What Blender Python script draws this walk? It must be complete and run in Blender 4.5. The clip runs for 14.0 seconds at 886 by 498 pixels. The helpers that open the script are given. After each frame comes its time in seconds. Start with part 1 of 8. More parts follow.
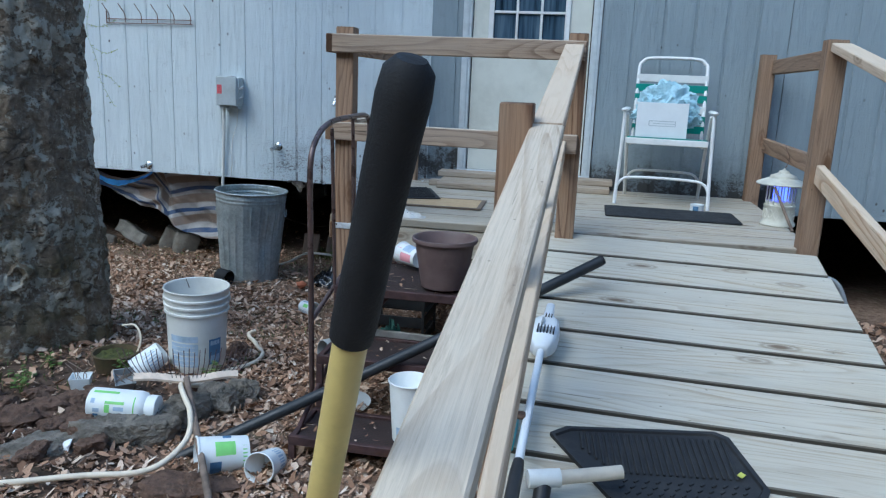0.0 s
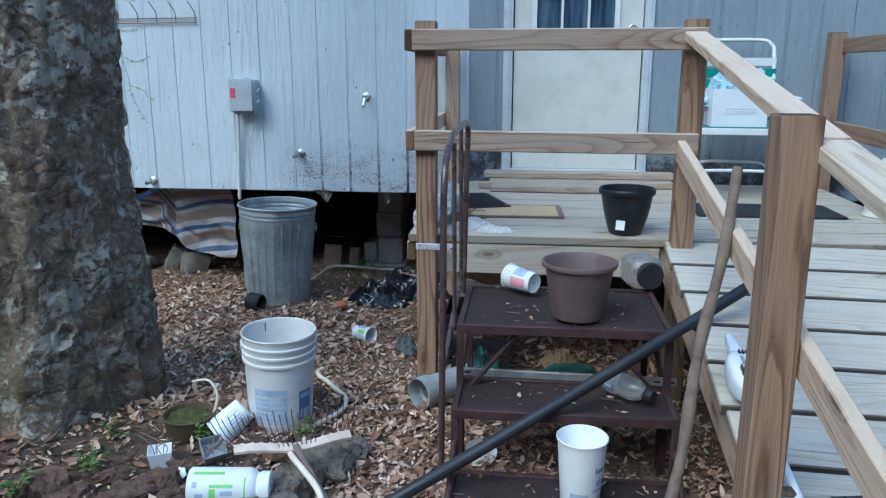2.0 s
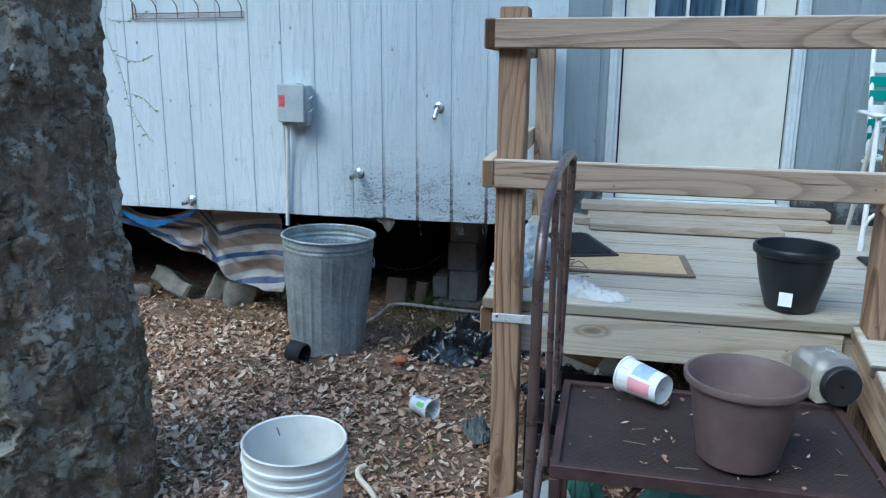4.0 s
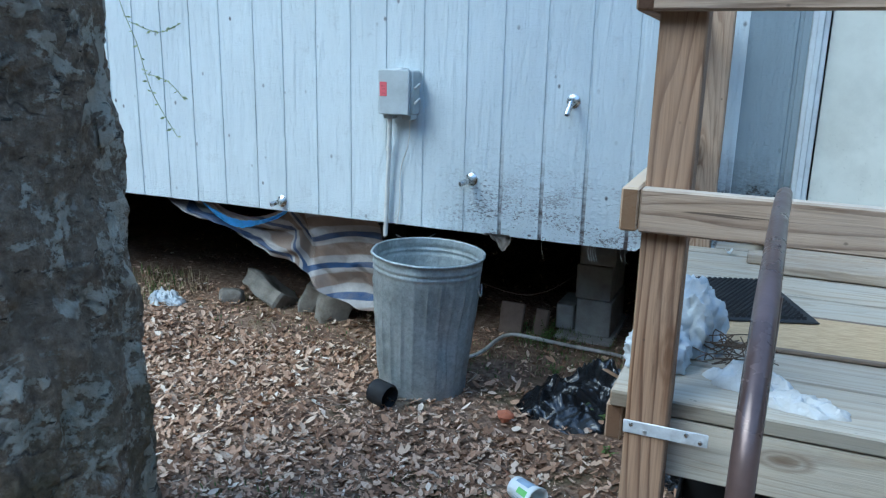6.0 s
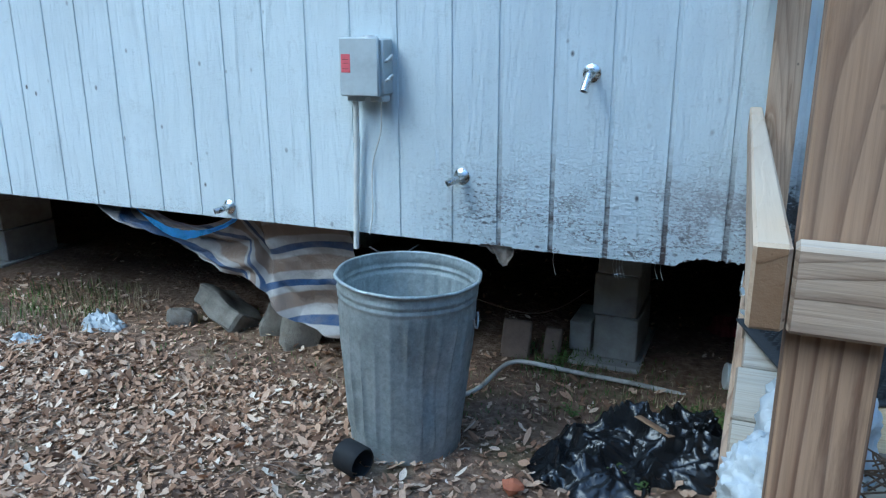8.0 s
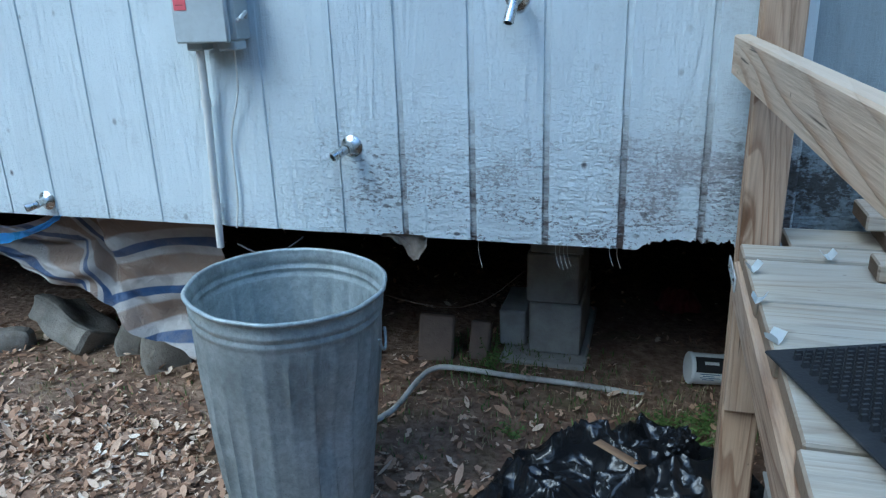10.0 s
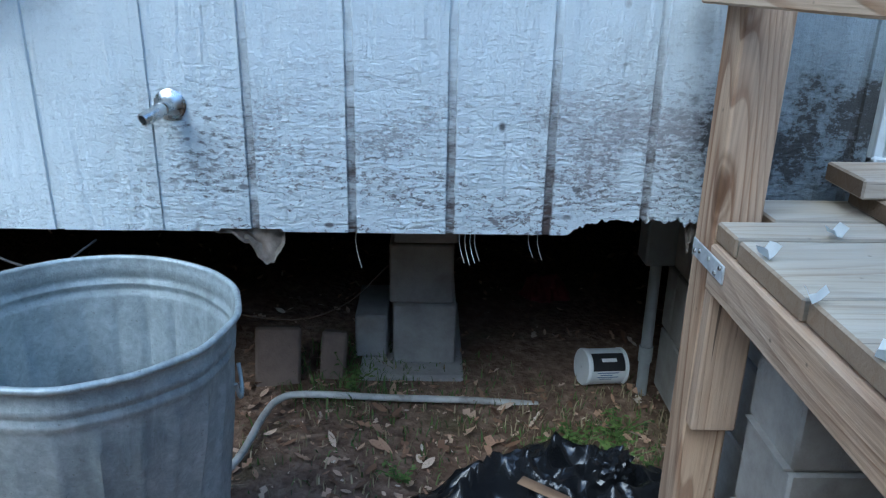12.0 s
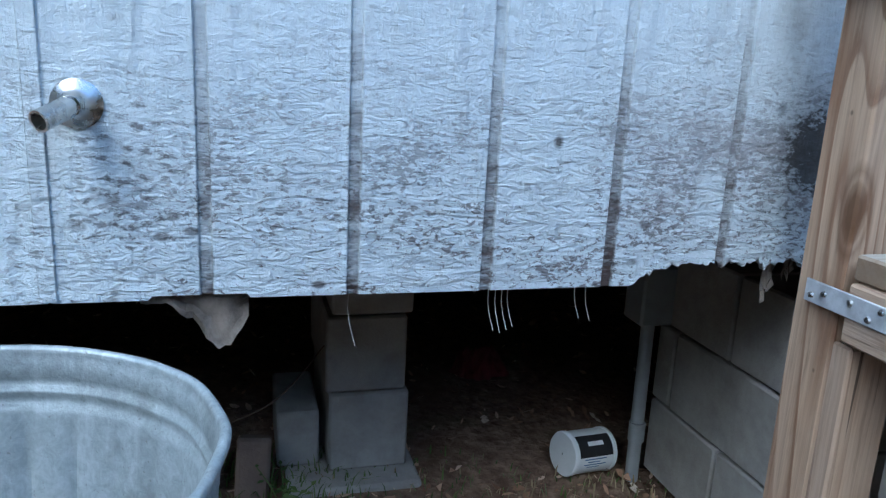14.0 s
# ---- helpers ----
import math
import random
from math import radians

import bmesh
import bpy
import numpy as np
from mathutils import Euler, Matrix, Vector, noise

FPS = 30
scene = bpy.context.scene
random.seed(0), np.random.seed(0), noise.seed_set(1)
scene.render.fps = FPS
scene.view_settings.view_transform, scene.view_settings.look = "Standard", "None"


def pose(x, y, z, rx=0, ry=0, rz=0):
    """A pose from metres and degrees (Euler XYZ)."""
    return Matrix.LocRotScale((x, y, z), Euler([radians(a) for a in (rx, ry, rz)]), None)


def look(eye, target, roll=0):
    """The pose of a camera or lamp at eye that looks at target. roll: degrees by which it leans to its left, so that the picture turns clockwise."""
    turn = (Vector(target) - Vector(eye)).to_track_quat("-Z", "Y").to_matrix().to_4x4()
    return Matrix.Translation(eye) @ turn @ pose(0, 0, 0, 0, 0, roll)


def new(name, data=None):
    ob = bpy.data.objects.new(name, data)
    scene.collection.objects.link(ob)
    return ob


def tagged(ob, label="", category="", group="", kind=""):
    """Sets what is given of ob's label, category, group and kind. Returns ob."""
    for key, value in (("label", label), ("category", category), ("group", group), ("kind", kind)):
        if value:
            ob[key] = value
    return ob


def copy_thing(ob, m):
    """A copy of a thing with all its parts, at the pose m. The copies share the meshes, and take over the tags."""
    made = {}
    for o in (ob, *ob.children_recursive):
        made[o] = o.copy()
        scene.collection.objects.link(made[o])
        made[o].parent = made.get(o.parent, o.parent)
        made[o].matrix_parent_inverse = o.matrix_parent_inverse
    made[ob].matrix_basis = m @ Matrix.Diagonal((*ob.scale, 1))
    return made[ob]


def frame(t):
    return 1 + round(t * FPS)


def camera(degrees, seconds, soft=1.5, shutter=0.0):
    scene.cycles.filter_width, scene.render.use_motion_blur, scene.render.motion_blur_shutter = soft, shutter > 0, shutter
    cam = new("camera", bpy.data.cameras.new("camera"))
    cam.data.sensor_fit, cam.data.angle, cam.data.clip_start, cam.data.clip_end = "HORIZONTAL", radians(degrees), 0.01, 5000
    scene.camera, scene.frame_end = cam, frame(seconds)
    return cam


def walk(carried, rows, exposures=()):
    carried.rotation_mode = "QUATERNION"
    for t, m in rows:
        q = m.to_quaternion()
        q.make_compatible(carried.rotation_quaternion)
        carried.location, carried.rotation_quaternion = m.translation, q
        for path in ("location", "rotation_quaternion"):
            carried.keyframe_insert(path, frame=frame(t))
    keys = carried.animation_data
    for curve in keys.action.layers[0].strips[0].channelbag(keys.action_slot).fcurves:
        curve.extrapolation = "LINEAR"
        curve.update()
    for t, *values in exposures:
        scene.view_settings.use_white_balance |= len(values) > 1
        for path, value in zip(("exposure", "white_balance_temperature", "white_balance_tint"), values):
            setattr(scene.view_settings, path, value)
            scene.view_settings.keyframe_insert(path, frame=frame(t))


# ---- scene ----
cam = camera(60.6, 14.0, soft=1.25)
METRES, EYE, TILT, LEAN, TURN = 5.63, 1.5, 0.0, 0.0, 10.5
ROWS = [
    (0.0, 0.0, 0.0, 0.0, 0.52, -12.42, -2.37),
    (0.5, -0.0333, 0.0128, 0.005, -1.3, -12.56, -1.7),
    (1.0, -0.0808, 0.0245, 0.0077, -2.77, -12.76, -1.14),
    (1.5, -0.1068, 0.0463, 0.0064, -3.4, -13.13, -0.47),
    (2.0, -0.1225, 0.085, 0.0094, -4.13, -13.5, -0.03),
    (2.5, -0.1406, 0.1175, 0.0126, -4.97, -13.43, -0.03),
    (5.0, -0.1014, 0.336, 0.0074, 7.95, -13.66, -1.26),
    (5.5, -0.1104, 0.3621, 0.0078, 9.77, -14.17, -1.61),
    (6.0, -0.1122, 0.4048, 0.0042, 12.93, -14.07, -1.26),
    (6.5, -0.1031, 0.4535, 0.0038, 14.3, -14.24, -0.78),
    (7.0, -0.1058, 0.4739, -0.0001, 13.8, -14.55, 0.02),
    (9.5, -0.1629, 0.658, -0.0107, 8.63, -18.48, 0.19),
    (10.0, -0.1487, 0.6671, -0.0191, 5.1, -19.33, 1.8),
    (10.5, -0.1452, 0.6838, -0.0246, 0.43, -19.68, 3.25),
    (11.0, -0.1587, 0.7131, -0.031, -4.27, -19.74, 3.45),
    (11.5, -0.183, 0.7443, -0.033, -7.86, -19.88, 2.04),
    (12.0, -0.1902, 0.7621, -0.0484, -11.29, -20.51, -1.01),
    (12.5, -0.1996, 0.7962, -0.064, -15.35, -20.93, -3.35),
    (13.0, -0.2079, 0.8136, -0.0651, -19.93, -18.39, -2.61),
    (13.5, -0.2249, 0.8316, -0.0691, -24.76, -16.2, -2.49),
    (14.0, -0.2306, 0.8511, -0.0822, -25.21, -14.0, -2.78),
]
walk(cam, [(t, pose(0, 0, EYE, TILT, LEAN, TURN) @ pose(METRES * x, METRES * y, METRES * z, 90 + pitch, roll, yaw)) for t, x, y, z, yaw, pitch, roll in ROWS], exposures=[(0.0, 1.24, 5400, -1), (2.5, 1.47, 5200, -3), (5.0, 1.62, 5250, -5), (6.5, 1.68, 5100, -6), (9.5, 1.58, 4950, -7), (10.5, 1.68, 5050, -4), (11.5, 1.75, 5100, -2), (12.5, 1.95, 5150, -1), (14.0, 1.95, 5150, 1)])

# ---- world and light ----
world = bpy.data.worlds.new("sky")
scene.world = world
world.use_nodes = True
wn = world.node_tree
sky = wn.nodes.new("ShaderNodeTexSky")
sky.sky_type = "NISHITA"
sky.sun_disc = False
sky.sun_elevation = radians(48)
sky.sun_rotation = radians(215)
wn.links.new(sky.outputs[0], wn.nodes["Background"].inputs[0])
wn.nodes["Background"].inputs[1].default_value = 0.15
sun = new("sun", bpy.data.lights.new("sun", "SUN"))
sun.data.energy = 0.75
sun.data.angle = radians(40)
sun.data.color = (1.0, 0.96, 0.9)
sun.matrix_world = look((-5.7, -8.2, 11.1), (0, 0, 0))

# ---- building helpers ----


def world_of(ob):
    if ob.parent is None:
        return ob.matrix_basis.copy()
    return world_of(ob.parent) @ ob.matrix_parent_inverse @ ob.matrix_basis


def attach(ob, parent):
    if parent is not None:
        ob.parent = parent
        ob.matrix_parent_inverse = world_of(parent).inverted()
    return ob


def smooth_mesh(me, limit=40):
    me.polygons.foreach_set("use_smooth", [True] * len(me.polygons))
    me.set_sharp_from_angle(angle=radians(limit))


def part(name, bm, mat, parent=None, label="", m=None, limit=40):
    bmesh.ops.recalc_face_normals(bm, faces=bm.faces)
    me = bpy.data.meshes.new(name)
    bm.to_mesh(me)
    bm.free()
    me.materials.append(mat)
    smooth_mesh(me, limit)
    ob = new(name, me)
    if m is not None:
        ob.matrix_basis = m
    attach(ob, parent)
    return tagged(ob, label)


def thing(name, at, label, category, group="", kind=""):
    ob = new(name)
    ob.empty_display_size = 0.1
    ob.matrix_basis = at if isinstance(at, Matrix) else Matrix.Translation(at)
    return tagged(ob, label, category, group, kind)


def box(bm, lo, hi, bev=0.003, m=None):
    lo, hi = Vector(lo), Vector(hi)
    made = bmesh.ops.create_cube(bm, size=1)["verts"]
    mid, size = (lo + hi) / 2, hi - lo
    for v in made:
        v.co = Vector((v.co.x * size.x, v.co.y * size.y, v.co.z * size.z)) + mid
    if bev:
        edges = list({e for v in made for e in v.link_edges})
        done = bmesh.ops.bevel(bm, geom=edges, offset=bev, segments=1, affect="EDGES", profile=0.5)
        made = list({v for f in done["faces"] for v in f.verts})
    if m is not None:
        for v in made:
            v.co = m @ v.co
    return made


def lathe(bm, profile, n=32, at=(0, 0, 0), m=None, close=False, wobble=None):
    at = Vector(at)
    rings = []
    for r, z in profile:
        ring = []
        for i in range(n):
            a = 2 * math.pi * i / n
            rr = r if wobble is None else wobble(r, a, z)
            v = Vector((rr * math.cos(a), rr * math.sin(a), z))
            ring.append(bm.verts.new((m @ v if m is not None else v) + at))
        rings.append(ring)
    for a, b in zip(rings, rings[1:]):
        for i in range(n):
            j = (i + 1) % n
            bm.faces.new((a[i], a[j], b[j], b[i]))
    if close:
        bm.faces.new(list(reversed(rings[0])))
        bm.faces.new(rings[-1])
    return rings


def spline(points, per=8):
    pts = [Vector(p) for p in points]
    out = []
    for i in range(len(pts) - 1):
        p0, p1 = pts[max(i - 1, 0)], pts[i]
        p2, p3 = pts[i + 1], pts[min(i + 2, len(pts) - 1)]
        for k in range(per):
            t = k / per
            out.append(0.5 * (2 * p1 + (p2 - p0) * t + (2 * p0 - 5 * p1 + 4 * p2 - p3) * t * t + (3 * p1 - p0 - 3 * p2 + p3) * t ** 3))
    return out + [pts[-1]]


def tube(bm, pts, r, n=10, cap=True, radii=None):
    pts = [Vector(p) for p in pts]
    rings = []
    side = None
    for i, p in enumerate(pts):
        d = (pts[min(i + 1, len(pts) - 1)] - pts[max(i - 1, 0)]).normalized()
        if side is None:
            side = d.cross(Vector((0, 0, 1)))
            if side.length < 0.05:
                side = d.cross(Vector((1, 0, 0)))
        side = (side - d * side.dot(d)).normalized()
        up = d.cross(side)
        rr = radii[i] if radii else r
        rings.append([bm.verts.new(p + rr * (math.cos(2 * math.pi * k / n) * side + math.sin(2 * math.pi * k / n) * up)) for k in range(n)])
    for a, b in zip(rings, rings[1:]):
        for k in range(n):
            j = (k + 1) % n
            bm.faces.new((a[k], a[j], b[j], b[k]))
    if cap:
        bm.faces.new(list(reversed(rings[0])))
        bm.faces.new(rings[-1])


def ico(bm, at, r, sub=2, squash=(1, 1, 1), rough=0.2, freq=2.0, seed=0):
    made = bmesh.ops.create_icosphere(bm, subdivisions=sub, radius=1)["verts"]
    at = Vector(at)
    for v in made:
        d = v.co.normalized()
        k = 1 + rough * noise.noise(d * freq + Vector((seed * 3.7, seed * 1.3, seed)))
        v.co = Vector((d.x * squash[0], d.y * squash[1], d.z * squash[2])) * r * k + at
    return made


def raw(name, verts, faces, mat, parent=None, label="", limit=40):
    me = bpy.data.meshes.new(name)
    me.from_pydata(verts, [], faces)
    me.materials.append(mat)
    me.update()
    smooth_mesh(me, limit)
    ob = new(name, me)
    attach(ob, parent)
    return tagged(ob, label)


# ---- materials ----


class Nodes:
    """A small writer of node materials."""

    def __init__(self, name, rough=0.7, metal=0.0, spec=0.4):
        self.mat = bpy.data.materials.new(name)
        self.mat.use_nodes = True
        self.t = self.mat.node_tree
        self.b = self.t.nodes["Principled BSDF"]
        self.b.inputs["Roughness"].default_value = rough
        self.b.inputs["Metallic"].default_value = metal
        self.b.inputs["Specular IOR Level"].default_value = spec
        self.tc = self.t.nodes.new("ShaderNodeTexCoord")
        self.geo = self.t.nodes.new("ShaderNodeNewGeometry")
        self.info = self.t.nodes.new("ShaderNodeObjectInfo")

    def link(self, a, b):
        self.t.links.new(a, b)

    def coords(self, scale=(1, 1, 1), world_space=False, jitter=True):
        mp = self.t.nodes.new("ShaderNodeMapping")
        mp.inputs["Scale"].default_value = scale
        self.link(self.geo.outputs["Position"] if world_space else self.tc.outputs["Object"], mp.inputs["Vector"])
        if jitter and not world_space:
            mul = self.t.nodes.new("ShaderNodeMath")
            mul.operation = "MULTIPLY"
            mul.inputs[1].default_value = 37.0
            self.link(self.info.outputs["Random"], mul.inputs[0])
            comb = self.t.nodes.new("ShaderNodeCombineXYZ")
            for i in range(3):
                self.link(mul.outputs[0], comb.inputs[i])
            self.link(comb.outputs[0], mp.inputs["Location"])
        return mp.outputs[0]

    def noise(self, vec, scale, detail=4, rough=0.6, dist=0.0):
        n = self.t.nodes.new("ShaderNodeTexNoise")
        n.inputs["Scale"].default_value = scale
        n.inputs["Detail"].default_value = detail
        n.inputs["Roughness"].default_value = rough
        n.inputs["Distortion"].default_value = dist
        self.link(vec, n.inputs["Vector"])
        return n.outputs["Fac"]

    def voronoi(self, vec, scale, feature="F1", out="Distance"):
        n = self.t.nodes.new("ShaderNodeTexVoronoi")
        n.feature = feature
        n.inputs["Scale"].default_value = scale
        self.link(vec, n.inputs["Vector"])
        return n.outputs[out]

    def wave(self, vec, scale, dist=3.0, detail=2.0, dscale=1.0, axis="Y", kind="BANDS"):
        n = self.t.nodes.new("ShaderNodeTexWave")
        n.wave_type = kind
        if kind == "BANDS":
            n.bands_direction = axis
        else:
            n.rings_direction = axis
        n.inputs["Scale"].default_value = scale
        n.inputs["Distortion"].default_value = dist
        n.inputs["Detail"].default_value = detail
        n.inputs["Detail Scale"].default_value = dscale
        self.link(vec, n.inputs["Vector"])
        return n.outputs["Fac"]

    def ramp(self, fac, stops):
        n = self.t.nodes.new("ShaderNodeValToRGB")
        els = n.color_ramp.elements
        while len(els) < len(stops):
            els.new(0.5)
        for e, (p, c) in zip(els, stops):
            e.position = p
            e.color = (*c, 1) if isinstance(c, tuple) else (c, c, c, 1)
        self.link(fac, n.inputs[0])
        return n.outputs[0]

    def mix(self, fac, a, b, mode="MIX"):
        n = self.t.nodes.new("ShaderNodeMix")
        n.data_type = "RGBA"
        n.blend_type = mode
        for socket, value in ((n.inputs[0], fac), (n.inputs[6], a), (n.inputs[7], b)):
            if isinstance(value, (int, float)):
                socket.default_value = value if socket == n.inputs[0] else (value, value, value, 1)
            elif isinstance(value, tuple):
                socket.default_value = (*value, 1)
            else:
                self.link(value, socket)
        return n.outputs[2]

    def math(self, op, a, b=None, clamp=False):
        n = self.t.nodes.new("ShaderNodeMath")
        n.operation = op
        n.use_clamp = clamp
        for socket, value in zip(n.inputs, (a, b)):
            if value is None:
                continue
            if isinstance(value, (int, float)):
                socket.default_value = value
            else:
                self.link(value, socket)
        return n.outputs[0]

    def axis(self, vec, k):
        n = self.t.nodes.new("ShaderNodeSeparateXYZ")
        self.link(vec, n.inputs[0])
        return n.outputs[k]

    def band(self, value, lo, hi, soft):
        """1 between lo and hi, with soft edges."""
        up = self.t.nodes.new("ShaderNodeMapRange")
        down = self.t.nodes.new("ShaderNodeMapRange")
        for n, a, b in ((up, lo - soft, lo + soft), (down, hi + soft, hi - soft)):
            n.interpolation_type = "SMOOTHSTEP"
            n.inputs[1].default_value, n.inputs[2].default_value = a, b
            self.link(value, n.inputs[0])
        return self.math("MULTIPLY", up.outputs[0], down.outputs[0])

    def colour(self, c):
        if isinstance(c, tuple):
            self.b.inputs["Base Color"].default_value = (*c, 1)
        else:
            self.link(c, self.b.inputs["Base Color"])
        return self

    def rough(self, r):
        self.link(r, self.b.inputs["Roughness"])
        return self

    def bump(self, height, strength=0.4, dist=0.004):
        n = self.t.nodes.new("ShaderNodeBump")
        n.inputs["Strength"].default_value = strength
        n.inputs["Distance"].default_value = dist
        self.link(height, n.inputs["Height"])
        if self.b.inputs["Normal"].is_linked:
            self.link(self.b.inputs["Normal"].links[0].from_socket, n.inputs["Normal"])
        self.link(n.outputs[0], self.b.inputs["Normal"])
        return self


def plain(name, c, rough=0.5, metal=0.0, vary=0.25, scale=14.0, bump=0.15, dirt=0.0, dirt_c=(0.08, 0.06, 0.045), spec=0.4, depth=0.002):
    """A painted, plastic or metal surface with mottling, scuffs and a little dirt."""
    k = Nodes(name, rough, metal, spec)
    v = k.coords()
    n1, n2 = k.noise(v, scale, 5, 0.65), k.noise(v, scale * 9, 3, 0.6)
    dark = tuple(x * (1 - vary) for x in c)
    light = tuple(min(1, x * (1 + vary * 0.6)) for x in c)
    col = k.ramp(n1, [(0.3, dark), (0.55, c), (0.75, light)])
    if dirt:
        mask = k.math("MULTIPLY", k.ramp(k.noise(v, scale * 0.6, 6, 0.7), [(0.48, 0.0), (0.68, 1.0)]), dirt)
        col = k.mix(mask, col, dirt_c)
    k.colour(col)
    k.rough(k.ramp(n1, [(0.3, max(0.05, rough - 0.1)), (0.7, min(1.0, rough + 0.15))]))
    k.bump(n2, bump, depth)
    return k.mat


def lumber(name, base, dark, grey, weather=0.5, knots=True, edge=0.0, ring=26.0, figure=1.0, top_tone=None):
    """Sawn lumber along local X: growth rings, pores, checks, knots, greying, grime and painted gap shade."""
    k = Nodes(name, 0.78, 0.0, 0.2)
    v = k.coords((1, 1, 1))
    warp = k.noise(k.coords((0.42, 4.0, 4.0)), 1.0, 2, 0.42, 0.3)
    rings = k.math("FRACT", k.math("MULTIPLY", warp, ring))
    ring_mask = k.ramp(rings, [(0.0, 0.0), (0.45, 0.06), (0.70, 0.45), (0.86, 1.0), (0.95, 0.9), (1.0, 0.0)])
    fade = k.ramp(k.noise(k.coords((0.8, 3.0, 3.0)), 1.0, 3, 0.6), [(0.3, 0.4), (0.6, 1.0)])
    grain = k.noise(k.coords((5.0, 190.0, 190.0)), 1.0, 3, 0.65)
    col = k.mix(k.math("MULTIPLY", k.math("MULTIPLY", ring_mask, fade), figure), base, dark)
    board_tone = k.noise(k.coords((0.5, 0.9, 0.9)), 1.0, 3, 0.6)
    col = k.mix(k.ramp(board_tone, [(0.36, 0.45), (0.58, 0.0)]), col, tuple(0.55 * a + 0.45 * b for a, b in zip(grey, dark)))
    col = k.mix(k.math("MULTIPLY", k.ramp(grain, [(0.30, 1.0), (0.58, 0.0)]), 0.10 + 0.30 * figure), col, tuple(x * 0.5 for x in dark))
    blotch = k.noise(k.coords((1.4, 5.0, 5.0)), 1.6, 6, 0.7)
    col = k.mix(k.math("MULTIPLY", k.ramp(blotch, [(0.35, 0.0), (0.62, 1.0)]), weather), col, grey)
    streak = k.ramp(k.noise(k.coords((2.0, 22.0, 22.0)), 1.0, 6, 0.75), [(0.56, 0.0), (0.70, 1.0)])
    col = k.mix(k.math("MULTIPLY", streak, 0.08 + 0.42 * figure), col, tuple(x * 0.42 for x in dark))
    checks = k.ramp(k.noise(k.coords((2.4, 95.0, 95.0)), 1.0, 2, 0.5), [(0.69, 0.0), (0.73, 1.0)])
    col = k.mix(k.math("MULTIPLY", checks, 0.35 + 0.4 * figure), col, (0.04, 0.028, 0.02))
    specks = k.ramp(k.voronoi(k.coords((14, 18, 18)), 1.0), [(0.035, 1.0), (0.075, 0.0)])
    col = k.mix(k.math("MULTIPLY", specks, 0.6), col, (0.05, 0.04, 0.03))
    if knots:
        kd = k.voronoi(k.coords((2.0, 5.5, 5.5)), 1.0)
        wob = k.math("ADD", kd, k.math("MULTIPLY", k.math("SUBTRACT", blotch, 0.5), 0.12))
        knot = k.ramp(wob, [(0.05, 1.0), (0.085, 0.6), (0.10, 0.15), (0.125, 0.55), (0.16, 0.0)])
        col = k.mix(k.math("MULTIPLY", knot, 0.8), col, (0.10, 0.048, 0.02))
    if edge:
        # grime and painted gap shade on the sawn sides; brown end grain
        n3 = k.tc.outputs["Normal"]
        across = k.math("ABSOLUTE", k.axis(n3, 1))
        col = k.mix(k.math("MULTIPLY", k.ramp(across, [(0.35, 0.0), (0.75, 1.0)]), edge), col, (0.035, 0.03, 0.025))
        ends = k.math("ABSOLUTE", k.axis(n3, 0))
        col = k.mix(k.math("MULTIPLY", k.ramp(ends, [(0.5, 0.0), (0.8, 1.0)]), 0.75), col, (0.24, 0.15, 0.085))
    else:
        # brown end grain
        ends = k.math("ABSOLUTE", k.axis(k.tc.outputs["Normal"], 0))
        col = k.mix(k.math("MULTIPLY", k.ramp(ends, [(0.6, 0.0), (0.85, 1.0)]), 0.9), col, tuple(x * 0.36 for x in dark))
    if top_tone:
        # paler upper faces, picked by world normal
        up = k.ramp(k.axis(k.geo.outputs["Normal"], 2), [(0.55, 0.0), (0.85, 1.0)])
        col = k.mix(k.math("MULTIPLY", up, k.ramp(blotch, [(0.3, 0.45), (0.6, 0.85)])), col, top_tone)
    k.colour(col)
    k.bump(grain, 0.4, 0.003)
    k.bump(ring_mask, 0.35 * figure, 0.002)
    k.bump(checks, -0.6, 0.004)
    k.bump(blotch, 0.25, 0.005)
    return k.mat


